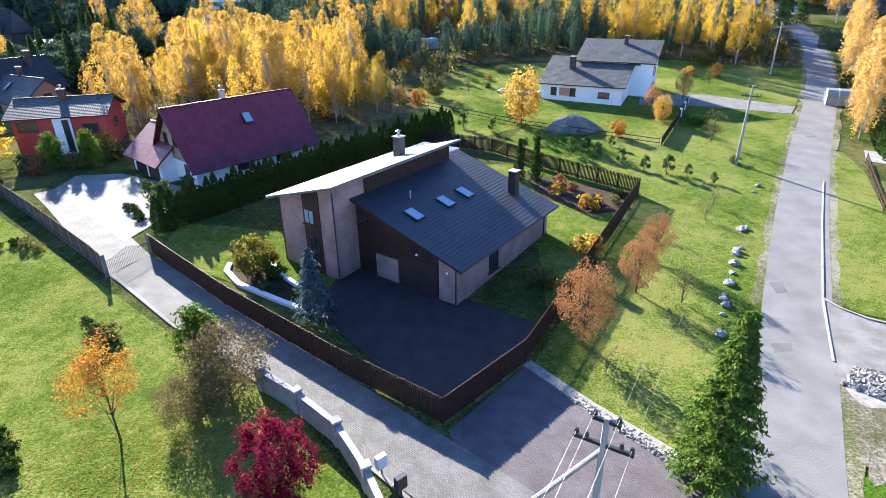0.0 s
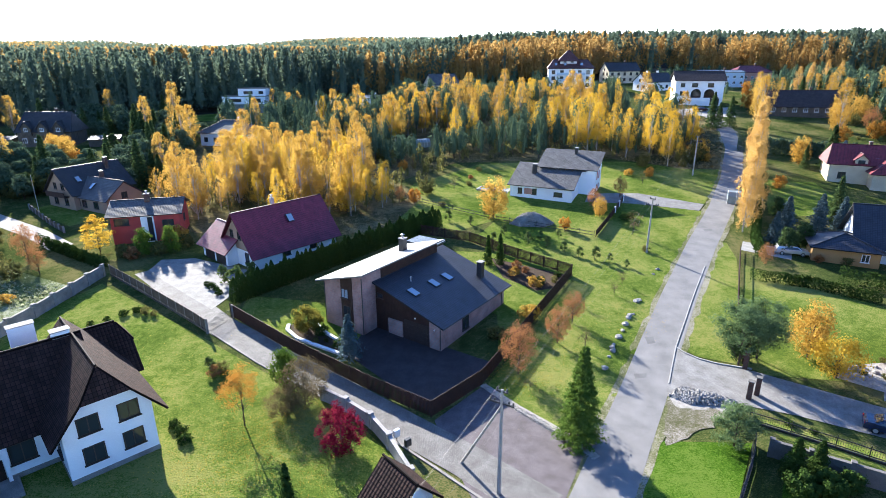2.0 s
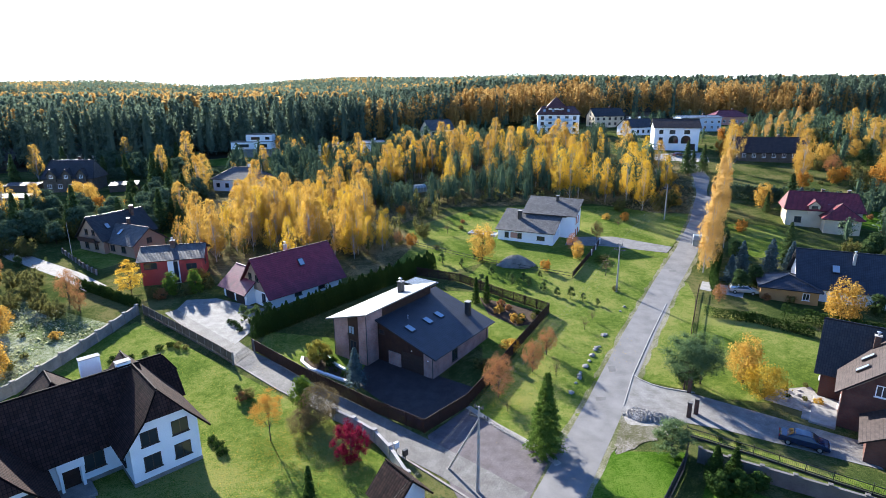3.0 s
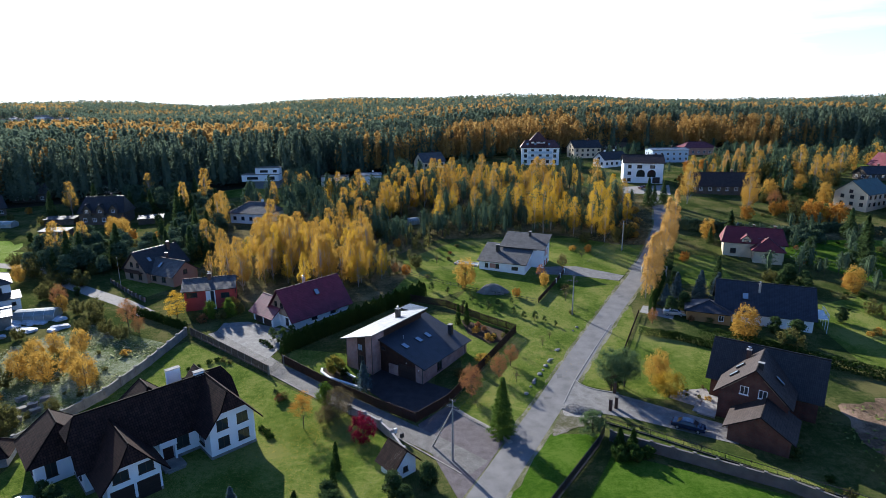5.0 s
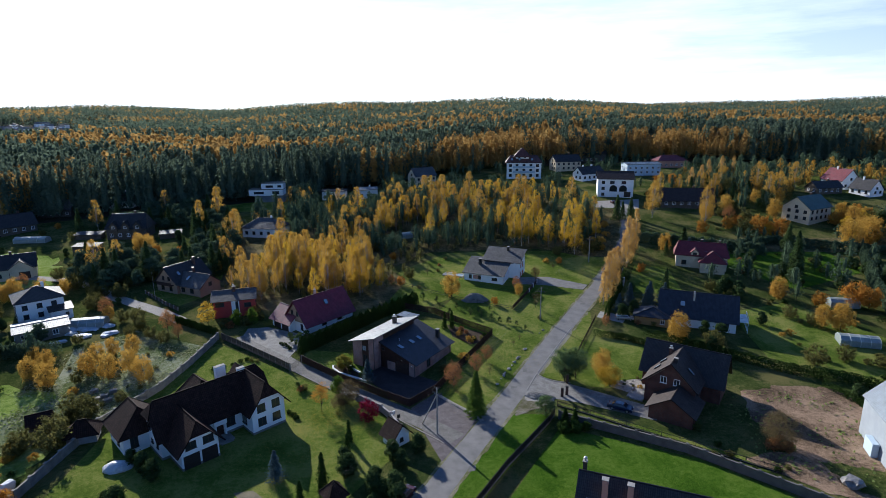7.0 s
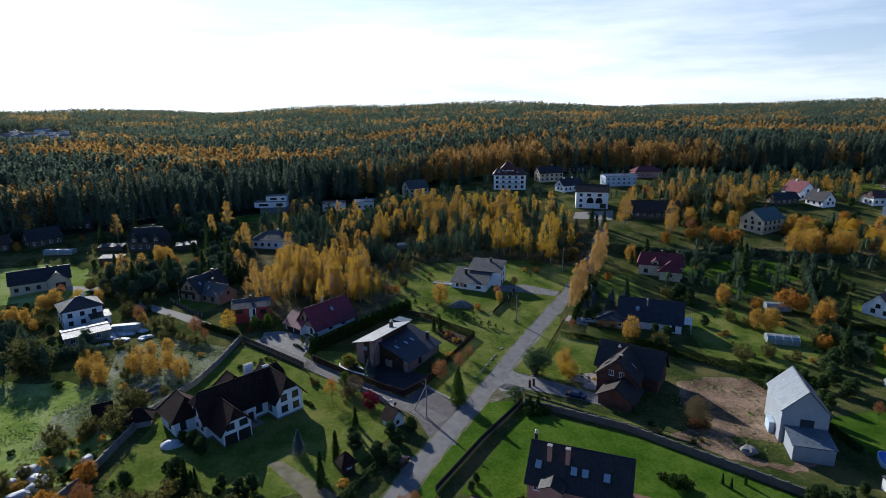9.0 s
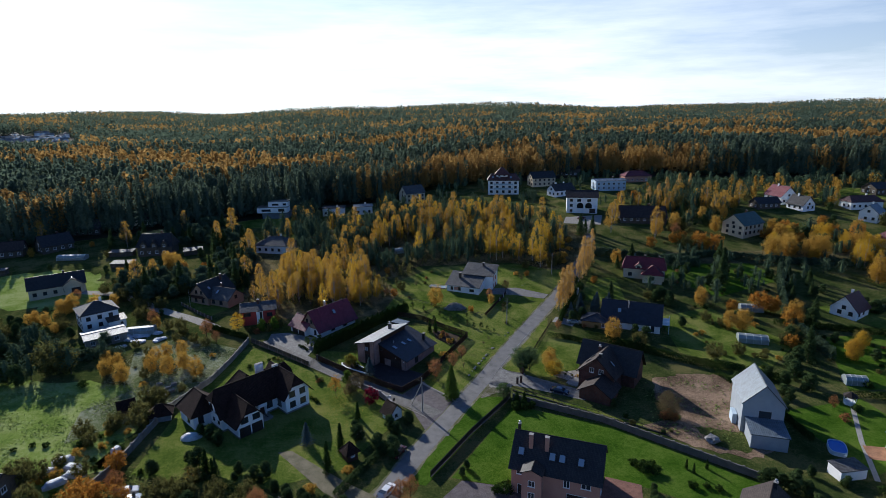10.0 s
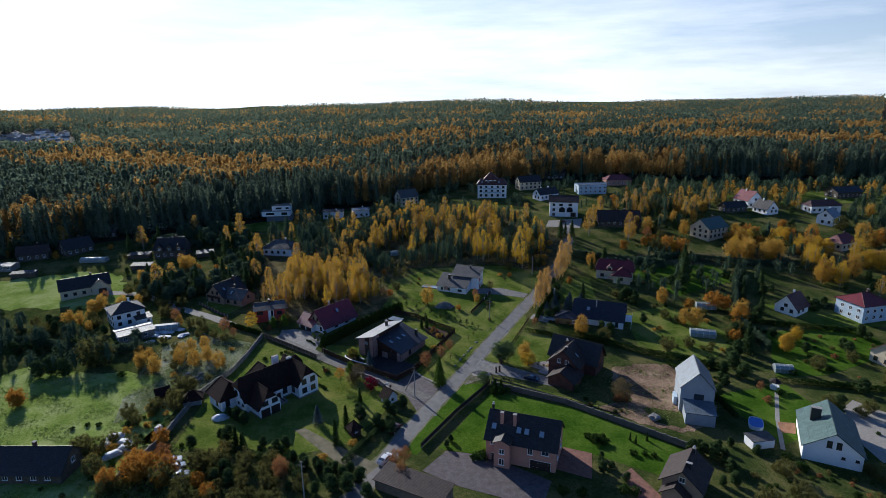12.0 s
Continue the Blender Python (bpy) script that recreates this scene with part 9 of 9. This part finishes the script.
# open yards on the near side of the houses under the forest
HOUSES += [(x * (1 - d / 250), y - d) for x, y in HOUSES if y > 140 for d in (10, 19, 27)]
ROAD_PTS = [(a[0] + (b[0] - a[0]) * t / 8, a[1] + (b[1] - a[1]) * t / 8) for a, b in zip(ROAD, ROAD[1:]) for t in range(8)]


def scatter(outline, n, mix, lo, hi, seed, gap=9.0, near=2.0):
    """Sets plants at random inside an outline, clear of the houses and the road."""
    rng = np.random.default_rng(seed)
    xs, ys = [p[0] for p in outline], [p[1] for p in outline]
    names, made, tries = list(mix), [], 0
    while len(made) < n and tries < n * 40:
        tries += 1
        x, y = rng.uniform(min(xs), max(xs)), rng.uniform(min(ys), max(ys))
        inside = False
        for (x1, y1), (x2, y2) in zip(outline, outline[1:] + outline[:1]):
            if (y1 > y) != (y2 > y) and x < (x2 - x1) * (y - y1) / (y2 - y1) + x1:
                inside = not inside
        if not inside or any((x - a) ** 2 + (y - b) ** 2 < gap * gap for a, b in HOUSES) or any((x - a) ** 2 + (y - b) ** 2 < 36 for a, b in ROAD_PTS):
            continue
        if any((x - a) ** 2 + (y - b) ** 2 < near * near for a, b in made):
            continue
        made.append((x, y))
        plant(names[int(rng.integers(len(names)))], x, y, rng.uniform(lo, hi), tall=rng.uniform(0.9, 1.12))


CROWN_T = np.array([0.0, 0.15, 0.4, 0.7, 1.0])


def crowns(name, label, category, rng, x, y, h, shape, leaf, per, wide, seed, segs=5):
    """The crowns of many trees as one mass: lobed shells of sprays round closed cores."""
    k = len(x)
    foot = {"cone": 0.08, "pine": 0.22, "round": 0.2}[shape] * rng.uniform(0.6, 1.4, k)
    power = rng.uniform(0.55, 1.0, k) if shape == "cone" else rng.uniform(0.75, 1.3, k)

    def profile(t):
        if shape == "cone":
            return np.clip(1.02 - t, 0, 1) ** power[:, None] * np.clip(0.35 + t * 8, 0, 1)
        return np.sin(np.pi * np.clip(0.1 + 0.9 * t, 0, 1) ** power[:, None]) ** 0.7

    z = terrain(x, y)
    w = wide * h * rng.uniform(0.75, 1.25, k)
    p1, p2, p3 = rng.uniform(0, 6.2832, (3, k, 1))
    t = rng.uniform(0, 1, (k, per)) ** 0.9
    a = rng.uniform(0, 6.2832, (k, per))
    lobe = 1 + 0.24 * np.sin(2 * a + p1 + 5 * t) + 0.2 * np.sin(3 * a + p2 - 13 * t) + 0.14 * np.sin(17 * t + p3 + a)
    r = w[:, None] * profile(t) * lobe * rng.uniform(0.74, 1.12, t.shape)
    zz = z[:, None] + h[:, None] * (foot[:, None] + (1 - foot[:, None]) * t)
    c = np.stack([x[:, None] + r * np.cos(a), y[:, None] + r * np.sin(a), zz], -1).reshape(-1, 3)
    up = (0.3 + 0.9 * np.clip(t - 0.4, 0, 1)) if shape != "cone" else np.full(t.shape, 0.35)
    nrm = np.stack([np.cos(a), np.sin(a), up], -1).reshape(-1, 3)
    hs = h[:, None] * (foot[:, None] + (1 - foot[:, None]) * CROWN_T)
    body = turned(x, y, z, (0.25 if shape == "round" else 0.4) * w[:, None] * np.maximum(profile(np.broadcast_to(CROWN_T, (k, 5))) * np.array([0.3, 1, 1, 1, 0.0]), 0.004), hs * np.array([1, 1, 1, 1, 0.97]), segs or 3, p1[:, 0])
    if not segs:
        body = None
    size = np.repeat(h * 0.05 * (90 / per) ** 0.6, per) if segs else np.repeat(h * 0.1, per)
    return tagged(new(name, sprays(name, c, nrm, size, seed, leaf, 0.6, 0.55, 0.4, body)), label, category, kind="stuff")


def grove(name, label, outline, n, shape, leaf, lo, hi, seed, gap=9.0, per=170, bark=None):
    """A stand of many trees nobody would count, as one mass of sprays and one of stems."""
    rng = np.random.default_rng(seed)
    xs, ys = [p[0] for p in outline], [p[1] for p in outline]
    made, tries = [], 0
    while len(made) < n and tries < n * 30:
        tries += 1
        x, y = rng.uniform(min(xs), max(xs)), rng.uniform(min(ys), max(ys))
        inside = False
        for (x1, y1), (x2, y2) in zip(outline, outline[1:] + outline[:1]):
            if (y1 > y) != (y2 > y) and x < (x2 - x1) * (y - y1) / (y2 - y1) + x1:
                inside = not inside
        if inside and not any((x - a) ** 2 + (y - b) ** 2 < gap * gap for a, b in HOUSES) and not any((x - a) ** 2 + (y - b) ** 2 < 30 for a, b in ROAD_PTS):
            made.append((x, y))
    P = np.array(made)
    k = len(P)
    h = rng.uniform(lo, hi, k)
    crowns(name, label, "woodland", rng, P[:, 0], P[:, 1], h, shape, leaf, per, 0.23 if shape != "round" else 0.19, seed)
    verts, faces = [], []
    for (x, y), hh in zip(made, h):
        z, j = gz(x, y), len(verts)
        for zz, rr in ((-0.3, 0.014 * hh), (0.8 * hh, 0.004 * hh)):
            verts += [(x + rr * math.cos(q), y + rr * math.sin(q), z + zz) for q in (0, 1.57, 3.14, 4.71)]
        faces += [(j + q, j + (q + 1) % 4, j + 4 + (q + 1) % 4, j + 4 + q) for q in range(4)]
    me = bpy.data.meshes.new(name + "_stems")
    me.from_pydata(verts, [], faces)
    me.materials.append(bark or BARK)
    tagged(new(name + "_stems", me), "thin stems of the " + label, "woodland", kind="stuff")


MIXED = [(-20, 112), (8, 122), (40, 122), (66, 116), (78, 138), (66, 175), (40, 205), (0, 205), (-34, 160)]
grove("pine_thicket", "dark pines between the gardens and forest", MIXED, 140, "pine", L_PINE, 7, 12, 183, per=380)
scatter([(-22, 124), (8, 136), (40, 136), (70, 138), (66, 172), (0, 192), (-34, 150)], 95, ("birch_a", "birch_b", "birch_b", "birch_c"), 0.55, 0.86, 184)
scatter([(-22, 120), (8, 128), (44, 124), (72, 132), (70, 178), (10, 196), (-36, 152)], 60, ("gold_a", "olive_a", "birch_b", "birch_a"), 0.55, 0.9, 199)
BEHIND = [(-56, 120), (-30, 130), (20, 195), (0, 232), (-55, 215), (-72, 170)]
grove("pine_belt", "dark pines behind the birch grove", BEHIND, 150, "pine", L_PINE, 7, 12, 185, per=300)
scatter(BEHIND, 36, ("birch_a", "birch_b", "birch_c"), 0.55, 0.85, 186)
grove("undergrowth", "low green and brown undergrowth below the birches", [(-58, 88), (-26, 78), (-8, 84), (6, 118), (44, 116), (62, 118), (74, 140), (60, 180), (0, 200), (-60, 150)], 420, "round", L_OLIVE, 2.0, 5.0, 194, 8.0, per=70)
grove("young_pines", "young dark pines at the edge of the wood", [(-20, 110), (6, 119), (44, 117), (62, 119), (66, 138), (0, 138), (-26, 124)], 120, "pine", L_PINE, 3.0, 8.0, 195, 8.0, per=260)
WEST = [(-78, 96), (-60, 100), (-66, 150), (-100, 196), (-150, 176), (-200, 165), (-215, 130), (-150, 134), (-112, 112), (-96, 92)]
scatter(WEST, 150, ("pine_g", "pine_g", "pine_g", "fir_a"), 0.6, 1.15, 187, 11.0, 4.0)
scatter([(-108, 96), (-96, 92), (-62, 104), (-60, 136), (-84, 160), (-108, 140)], 70, ("pine_g", "pine_g", "olive_a", "fir_a"), 0.6, 1.1, 198, 9.0, 3.2)
scatter(WEST, 34, ("gold_a", "olive_a", "birch_b"), 0.55, 1.0, 189, 11.0, 3.0)
grove("village_trees", "dark garden trees round the far houses", [(40, 206), (110, 195), (190, 225), (190, 285), (120, 300), (60, 265), (0, 250)], 150, "pine", L_PINE, 4, 8, 190, 12.0)
grove("east_trees", "dark garden trees on the east side", [(100, 150), (112, 185), (150, 205), (260, 195), (320, 180), (330, 120), (240, 112), (190, 125), (140, 150)], 110, "pine", L_PINE, 6, 11, 191, 12.0)
grove("east_autumn", "golden and brown trees round the far fields", [(150, 175), (205, 190), (330, 196), (335, 230), (210, 235), (160, 200)], 90, "round", L_GOLD, 5, 10, 196, 13.0, per=110)
grove("east_firs", "dark trees round the far fields", [(140, 175), (205, 190), (340, 190), (345, 250), (210, 262), (150, 230)], 190, "pine", L_PINE, 5, 11, 197, 13.0, per=110)
grove("east_scrub", "dark scrub between the east gardens", [(84, 100), (110, 122), (200, 118), (240, 100), (150, 84), (112, 66), (92, 72)], 120, "pine", L_PINE, 3, 7, 192, 10.0)
grove("west_scrub", "dark scrub and trees beyond the meadow", [(-82, 48), (-112, 62), (-190, 78), (-230, 40), (-170, 30), (-118, 34), (-94, 34)], 120, "pine", L_PINE, 5, 9, 193, 12.0)
# birch grove and the mixed wood behind it
scatter([(-58, 90), (-48, 82), (-28, 78), (-14, 82), (-12, 98), (-22, 118), (-48, 122)], 90, ("birch_a", "birch_b", "birch_b", "birch_c"), 0.58, 0.86, 81, 6.0)
scatter([(-22, 86), (-10, 84), (-6, 92), (-14, 100)], 7, ("birch_a",), 0.5, 0.62, 82, 6.0)
scatter([(40, 108), (64, 110), (70, 128), (48, 128)], 12, ("birch_a", "olive_a"), 0.7, 1.0, 85, 8.0)
scatter([(58, 106), (74, 118), (84, 150), (70, 150)], 18, ("shrub_o", "shrub_y"), 0.8, 1.5, 86, 8.0)
# dark gardens on the west side
scatter([(-114, 92), (-82, 88), (-78, 68), (-120, 62), (-128, 84)], 26, ("pine_b", "olive_a", "gold_a", "olive_a"), 0.5, 0.85, 88, 12.0)
scatter([(-215, 150), (-150, 142), (-150, 130), (-210, 126)], 18, ("pine_b", "olive_a", "pine_g"), 0.5, 0.9, 89, 12.0)
scatter([(-112, 62), (-128, 74), (-160, 84), (-200, 70), (-170, 52), (-120, 50)], 40, ("pine_b", "pine_g", "olive_a"), 0.7, 1.1, 87, 9.0)
scatter([(-66, 60), (-52, 50), (-54, 30), (-66, 22), (-78, 40)], 22, ("shrub_o", "shrub_y", "olive_a", "shrub_o"), 0.4, 0.8, 90, 4.0)
scatter([(-68, 20), (-60, 16), (-62, -10), (-50, -24), (-80, -24), (-74, 0)], 40, ("shrub_o", "shrub_y", "shrub_g", "olive_a"), 0.6, 1.0, 91, 4.0)
scatter([(-54, -4), (-30, -12), (-20, -30), (-48, -34)], 30, ("olive_a", "pine_b", "shrub_g", "olive_a"), 0.5, 0.9, 92, 5.0)
# gardens on the east side
scatter([(64, 72), (84, 80), (80, 100), (100, 112), (150, 108), (140, 80), (112, 62), (88, 62)], 32, ("shrub_g", "shrub_o", "pine_b", "olive_a", "shrub_r", "fir_a", "pine_b"), 0.7, 1.15, 93, 10.0)
scatter([(84, 60), (118, 66), (120, 30), (98, 26), (82, 38)], 20, ("shrub_o", "shrub_g", "shrub_y", "olive_a"), 0.5, 0.85, 94, 7.0)
scatter([(122, 48), (160, 42), (170, 10), (124, 8)], 30, ("shrub_o", "shrub_g", "shrub_r", "olive_a", "pine_b", "shrub_g"), 0.6, 1.0, 95, 8.0)
scatter([(110, 130), (140, 128), (150, 160), (190, 165), (240, 150), (240, 118), (150, 112)], 46, ("gold_a", "orange_a", "yellow_a", "olive_a", "pine_b"), 0.8, 1.4, 96, 12.0)
scatter([(100, 150), (112, 185), (150, 205), (240, 195), (260, 170), (190, 168), (140, 150)], 60, ("birch_b", "pine_b", "olive_a", "gold_a", "fir_a"), 0.55, 0.95, 97, 12.0)
scatter([(100, 118), (190, 128), (205, 200), (150, 250), (108, 200)], 60, ("olive_a", "gold_a", "shrub_o", "shrub_g", "olive_a", "orange_a"), 0.7, 1.2, 106, 10.0)
scatter([(240, 190), (330, 190), (330, 120), (250, 110)], 34, ("gold_a", "birch_b", "pine_b", "olive_a"), 0.7, 1.1, 99, 14.0)
scatter([(160, 90), (240, 96), (230, 30), (190, 20), (186, 66)], 26, ("pine_b", "gold_a", "birch_b"), 0.6, 0.9, 100, 14.0)
scatter([(112, 0), (150, -4), (150, -40), (118, -36)], 34, ("olive_a", "shrub_g", "pine_b"), 0.6, 1.0, 101, 9.0)
scatter([(84, 30), (100, 22), (88, -2), (86, 8)], 14, ("shrub_o", "shrub_g", "pine_b"), 0.5, 0.8, 103, 5.0)
scatter([(76, -26), (104, -24), (108, -50), (70, -52)], 60, ("shrub_o", "shrub_g", "olive_a", "shrub_r"), 0.6, 1.1, 104, 8.0)
scatter([(-40, -24), (0, -30), (-20, -52), (-60, -46)], 34, ("olive_a", "pine_b", "shrub_g", "shrub_o"), 0.5, 0.9, 105, 6.0)
scatter([(50, 10), (60, 0), (56, -4), (48, 4)], 8, ("shrub_o", "shrub_g"), 0.6, 0.9, 102, 4.0)


# ---- the forest, to the horizon ----
def woods(name, n, leaf, label, shape, seed, y0, y1, per, grow_by, share, tall, power=1.0, segs=5, from_edge=False):
    """Woodland as one mass of leaf sprays gathered into trees; share: where this kind stands, by a slow noise."""
    rng = np.random.default_rng(seed)
    ys = y0 + (y1 - y0) * rng.uniform(0, 1, n) ** power
    if from_edge:
        xs = rng.uniform(-1, 1, n) * (ys + 440) * 0.9
        edge = np.interp(xs, EDGE_X, EDGE_Y) + 3 * np.sin(xs / 9.0)
        ys = edge + ys
    else:
        xs = rng.uniform(-1, 1, n) * (ys + 130) * 0.88
        edge = np.interp(xs, EDGE_X, EDGE_Y)
    patch = np.sin(xs / 47.0 + np.sin(ys / 61.0) * 2) + np.sin(ys / 38.0 + xs / 90.0) + 0.7 * np.sin((xs - ys) / 23.0)
    if y1 < 100:
        patch = patch - 1.5 * (xs < -45) + 0.3 * (xs > 40)
    keep = (ys > edge) & (share(patch + rng.normal(size=n) * 0.45))
    keep &= ~((np.abs(xs + 530 + (ys - 735) * 0.63) < 62) & (ys > 690) & (ys < 945))
    xs, ys = xs[keep], ys[keep]
    k = len(xs)
    h = rng.uniform(*tall, k)
    crowns(name, label, "forest", rng, xs, ys, h, shape, leaf, per, (0.2 if shape == "cone" else 0.17) * grow_by, seed, segs)


woods("conifer_edge", 3000, L_WOOD, "tall dark conifers at the edge of the forest", "cone", 131, 0, 75, 240, 1.0, lambda p: p < 0.4, (16, 25), 1.0, 6, True)
woods("birch_edge", 3600, L_WOODGOLD, "golden birches at the edge of the forest", "round", 132, 0, 75, 240, 1.0, lambda p: p > -0.9, (11, 22), 1.0, 6, True)
woods("conifer_woods", 10500, L_WOOD, "dense dark conifer forest behind the village", "cone", 137, 60, 420, 64, 0.78, lambda p: p < 0.8, (17, 25), 1.2, 5, True)
woods("birch_woods", 8000, L_WOODGOLD, "golden birches standing among the conifers", "round", 138, 60, 420, 66, 0.78, lambda p: p > 0.3, (18, 25), 1.2, 5, True)
woods("middle_conifer_woods", 30000, L_WOOD, "dark conifer forest on rising land", "cone", 133, 520, 1150, 11, 1.0, lambda p: p < 1.2, (13, 21), 1.0, 0)
woods("middle_birch_woods", 18000, L_WOODGOLD, "golden birches in the rising forest", "round", 134, 520, 1150, 11, 0.95, lambda p: p > 0.55, (14, 20), 1.0, 0)
woods("far_conifer_woods", 34000, L_WOOD, "dark forest on the far hills", "cone", 135, 1100, 2400, 7, 1.3, lambda p: p < 1.5, (12, 20), 1.0, 0)
woods("far_birch_woods", 22000, L_WOODGOLD, "autumn-coloured trees on the far hills", "round", 136, 1100, 2400, 7, 1.2, lambda p: p > 0.7, (12, 19), 1.0, 0)

for key, (ob, used) in PROTOS.items():
    if not used:
        for o in (*ob.children_recursive, ob):
            bpy.data.objects.remove(o)


# ---- tussocks of the rough grass ----
def tussocks(name, label, outline, n, leaf, seed, size=0.3):
    """Tufts of long grass standing in a rough field, gathered in drifts."""
    rng = np.random.default_rng(seed)
    xs, ys = np.array([p[0] for p in outline]), np.array([p[1] for p in outline])
    x, y = rng.uniform(xs.min(), xs.max(), n), rng.uniform(ys.min(), ys.max(), n)
    inside = np.zeros(n, bool)
    for x1, y1, x2, y2 in zip(xs, ys, np.roll(xs, -1), np.roll(ys, -1)):
        if y1 != y2:
            inside ^= ((y1 > y) != (y2 > y)) & (x < (x2 - x1) * (y - y1) / (y2 - y1) + x1)
    drift = np.sin(x / 2.3 + np.sin(y / 3.1) * 2) + np.sin(y / 1.9 + x / 4.7)
    keep = inside & (drift + rng.normal(size=n) * 0.8 > 0.2)
    x, y = x[keep], y[keep]
    c = np.stack([x, y, terrain(x, y) + 0.1 + rng.uniform(0, 0.12, len(x))], 1)
    nrm = rng.normal(size=c.shape) * np.array([0.5, 0.5, 0.2]) + np.array([0, 0, 0.9])
    tagged(new(name, sprays(name, c, nrm, size, seed, leaf, 0.7, 0.3, -1.5)), label, "grass", kind="stuff")


L_TUFT = leaf_mat("long_grass", (0.14, 0.2, 0.045), (0.3, 0.36, 0.13), 0.55)
L_PALETUFT = leaf_mat("pale_long_grass", (0.2, 0.22, 0.1), (0.4, 0.41, 0.26), 0.5)
L_DRYTUFT = leaf_mat("dry_long_grass", (0.1, 0.085, 0.035), (0.26, 0.21, 0.1), 0.3)
tussocks("meadow_grass", "tufts of long green grass in the meadow", [(-150, -30), (-64, -26), (-60, 20), (-70, 32), (-120, 40)], 34000, L_TUFT, 211, 0.2)
tussocks("rough_tufts", "pale tufts of long grass behind the wall", [(-70, 62), (-50, 52), (-52, 30), (-60, 18), (-74, 6), (-80, 34), (-80, 52)], 14000, L_PALETUFT, 212, 0.19)
tussocks("dry_field_grass", "tall dry grass beside the road", [(46, 115.5), (58, 107), (66.6, 106), (76, 124), (83.6, 144), (88, 162), (78, 165), (50, 128)], 9000, L_DRYTUFT, 213, 0.3)
tussocks("verge_tufts", "uncut grass on the sandy plot", [(62, 24), (86, 24), (87, 0), (80, -8), (71, -11), (62, -6), (56, 0)], 1600, L_TUFT, 214, 0.25)
tussocks("garden_rough", "rough grass and weeds in the south garden", [(-58, -4), (-34, -10), (-22, -28), (-50, -34), (-64, -24)], 9000, L_TUFT, 215, 0.28)


# ---- fallen leaves ----
def leaf_litter(name, label, spots, leaf, seed, size=0.034):
    """Single leaves lying on the grass about the given places: (x, y, spread, number)."""
    rng = np.random.default_rng(seed)
    pts = np.concatenate([np.array([x, y]) + rng.normal(size=(n, 2)) * s for x, y, s, n in spots])
    n = len(pts)
    a = rng.uniform(0, 6.2832, n)
    w = size * rng.uniform(0.6, 1.3, n)
    z = terrain(pts[:, 0], pts[:, 1]) + 0.04
    tip = rng.uniform(0, 0.04, n)
    v = np.stack([np.stack([pts[:, 0] + w * np.cos(a + q), pts[:, 1] + w * np.sin(a + q) * 1.0, z + (tip if q == 0 else 0)], 1) for q in (0, 1.2, 3.14, 4.7)], 1).reshape(-1, 3)
    me = bpy.data.meshes.new(name)
    me.from_pydata(v.tolist(), [], np.arange(4 * n).reshape(-1, 4).tolist())
    me.materials.append(leaf)
    tagged(new(name, me), label, "leaves", kind="stuff")


leaf_litter("fallen_leaves", "yellow leaves fallen on the lawn", [(-15.5, 20.0, 3.2, 2200), (-12.0, 22.0, 2.4, 1200), (-9.0, 17.0, 2.6, 900), (11.0, 28.0, 2.5, 700), (15.0, 35.0, 2.5, 500), (24.0, 41.0, 3.0, 500), (-18.0, 10.0, 6.0, 2600), (-25.0, 30.0, 7.0, 1200)], L_GOLD, 201)
leaf_litter("fallen_leaves", "pale leaves fallen under the shrubs", [(-11.0, 21.5, 2.0, 700), (8.0, 29.0, 1.6, 500), (-16.0, 17.0, 3.0, 500)], L_YELLOW, 202)


# ---- the far settlement in its clearing ----
rng = np.random.default_rng(301)
walls, roofs = bmesh.new(), bmesh.new()
for k in range(46):
    y = rng.uniform(725, 935)
    x = -530 - (y - 735) * 0.63 + rng.uniform(-52, 52)
    w, d, h, z = rng.uniform(8, 15), rng.uniform(7, 10), rng.uniform(3.5, 7), gz(x, y)
    m = pose(x, y, z, 0, 0, rng.uniform(0, 180))
    box(walls, -w / 2, w / 2, -d / 2, d / 2, -2, h, m=m)
    vs = [roofs.verts.new(m @ Vector(p)) for p in ((-w / 2 - 0.4, -d / 2 - 0.4, h), (w / 2 + 0.4, -d / 2 - 0.4, h), (w / 2 + 0.4, d / 2 + 0.4, h), (-w / 2 - 0.4, d / 2 + 0.4, h), (-w / 2 - 0.4, 0, h + 3), (w / 2 + 0.4, 0, h + 3))]
    for f in ((0, 1, 5, 4), (2, 3, 4, 5), (0, 4, 3), (1, 2, 5), (3, 2, 1, 0)):
        roofs.faces.new([vs[i] for i in f])
tagged(link_mesh("settlement_walls", walls, WHITE), "pale walls of a far settlement", "houses", kind="stuff")
tagged(link_mesh("settlement_roofs", roofs, CONCRETE), "grey roofs of a far settlement", "houses", kind="stuff")
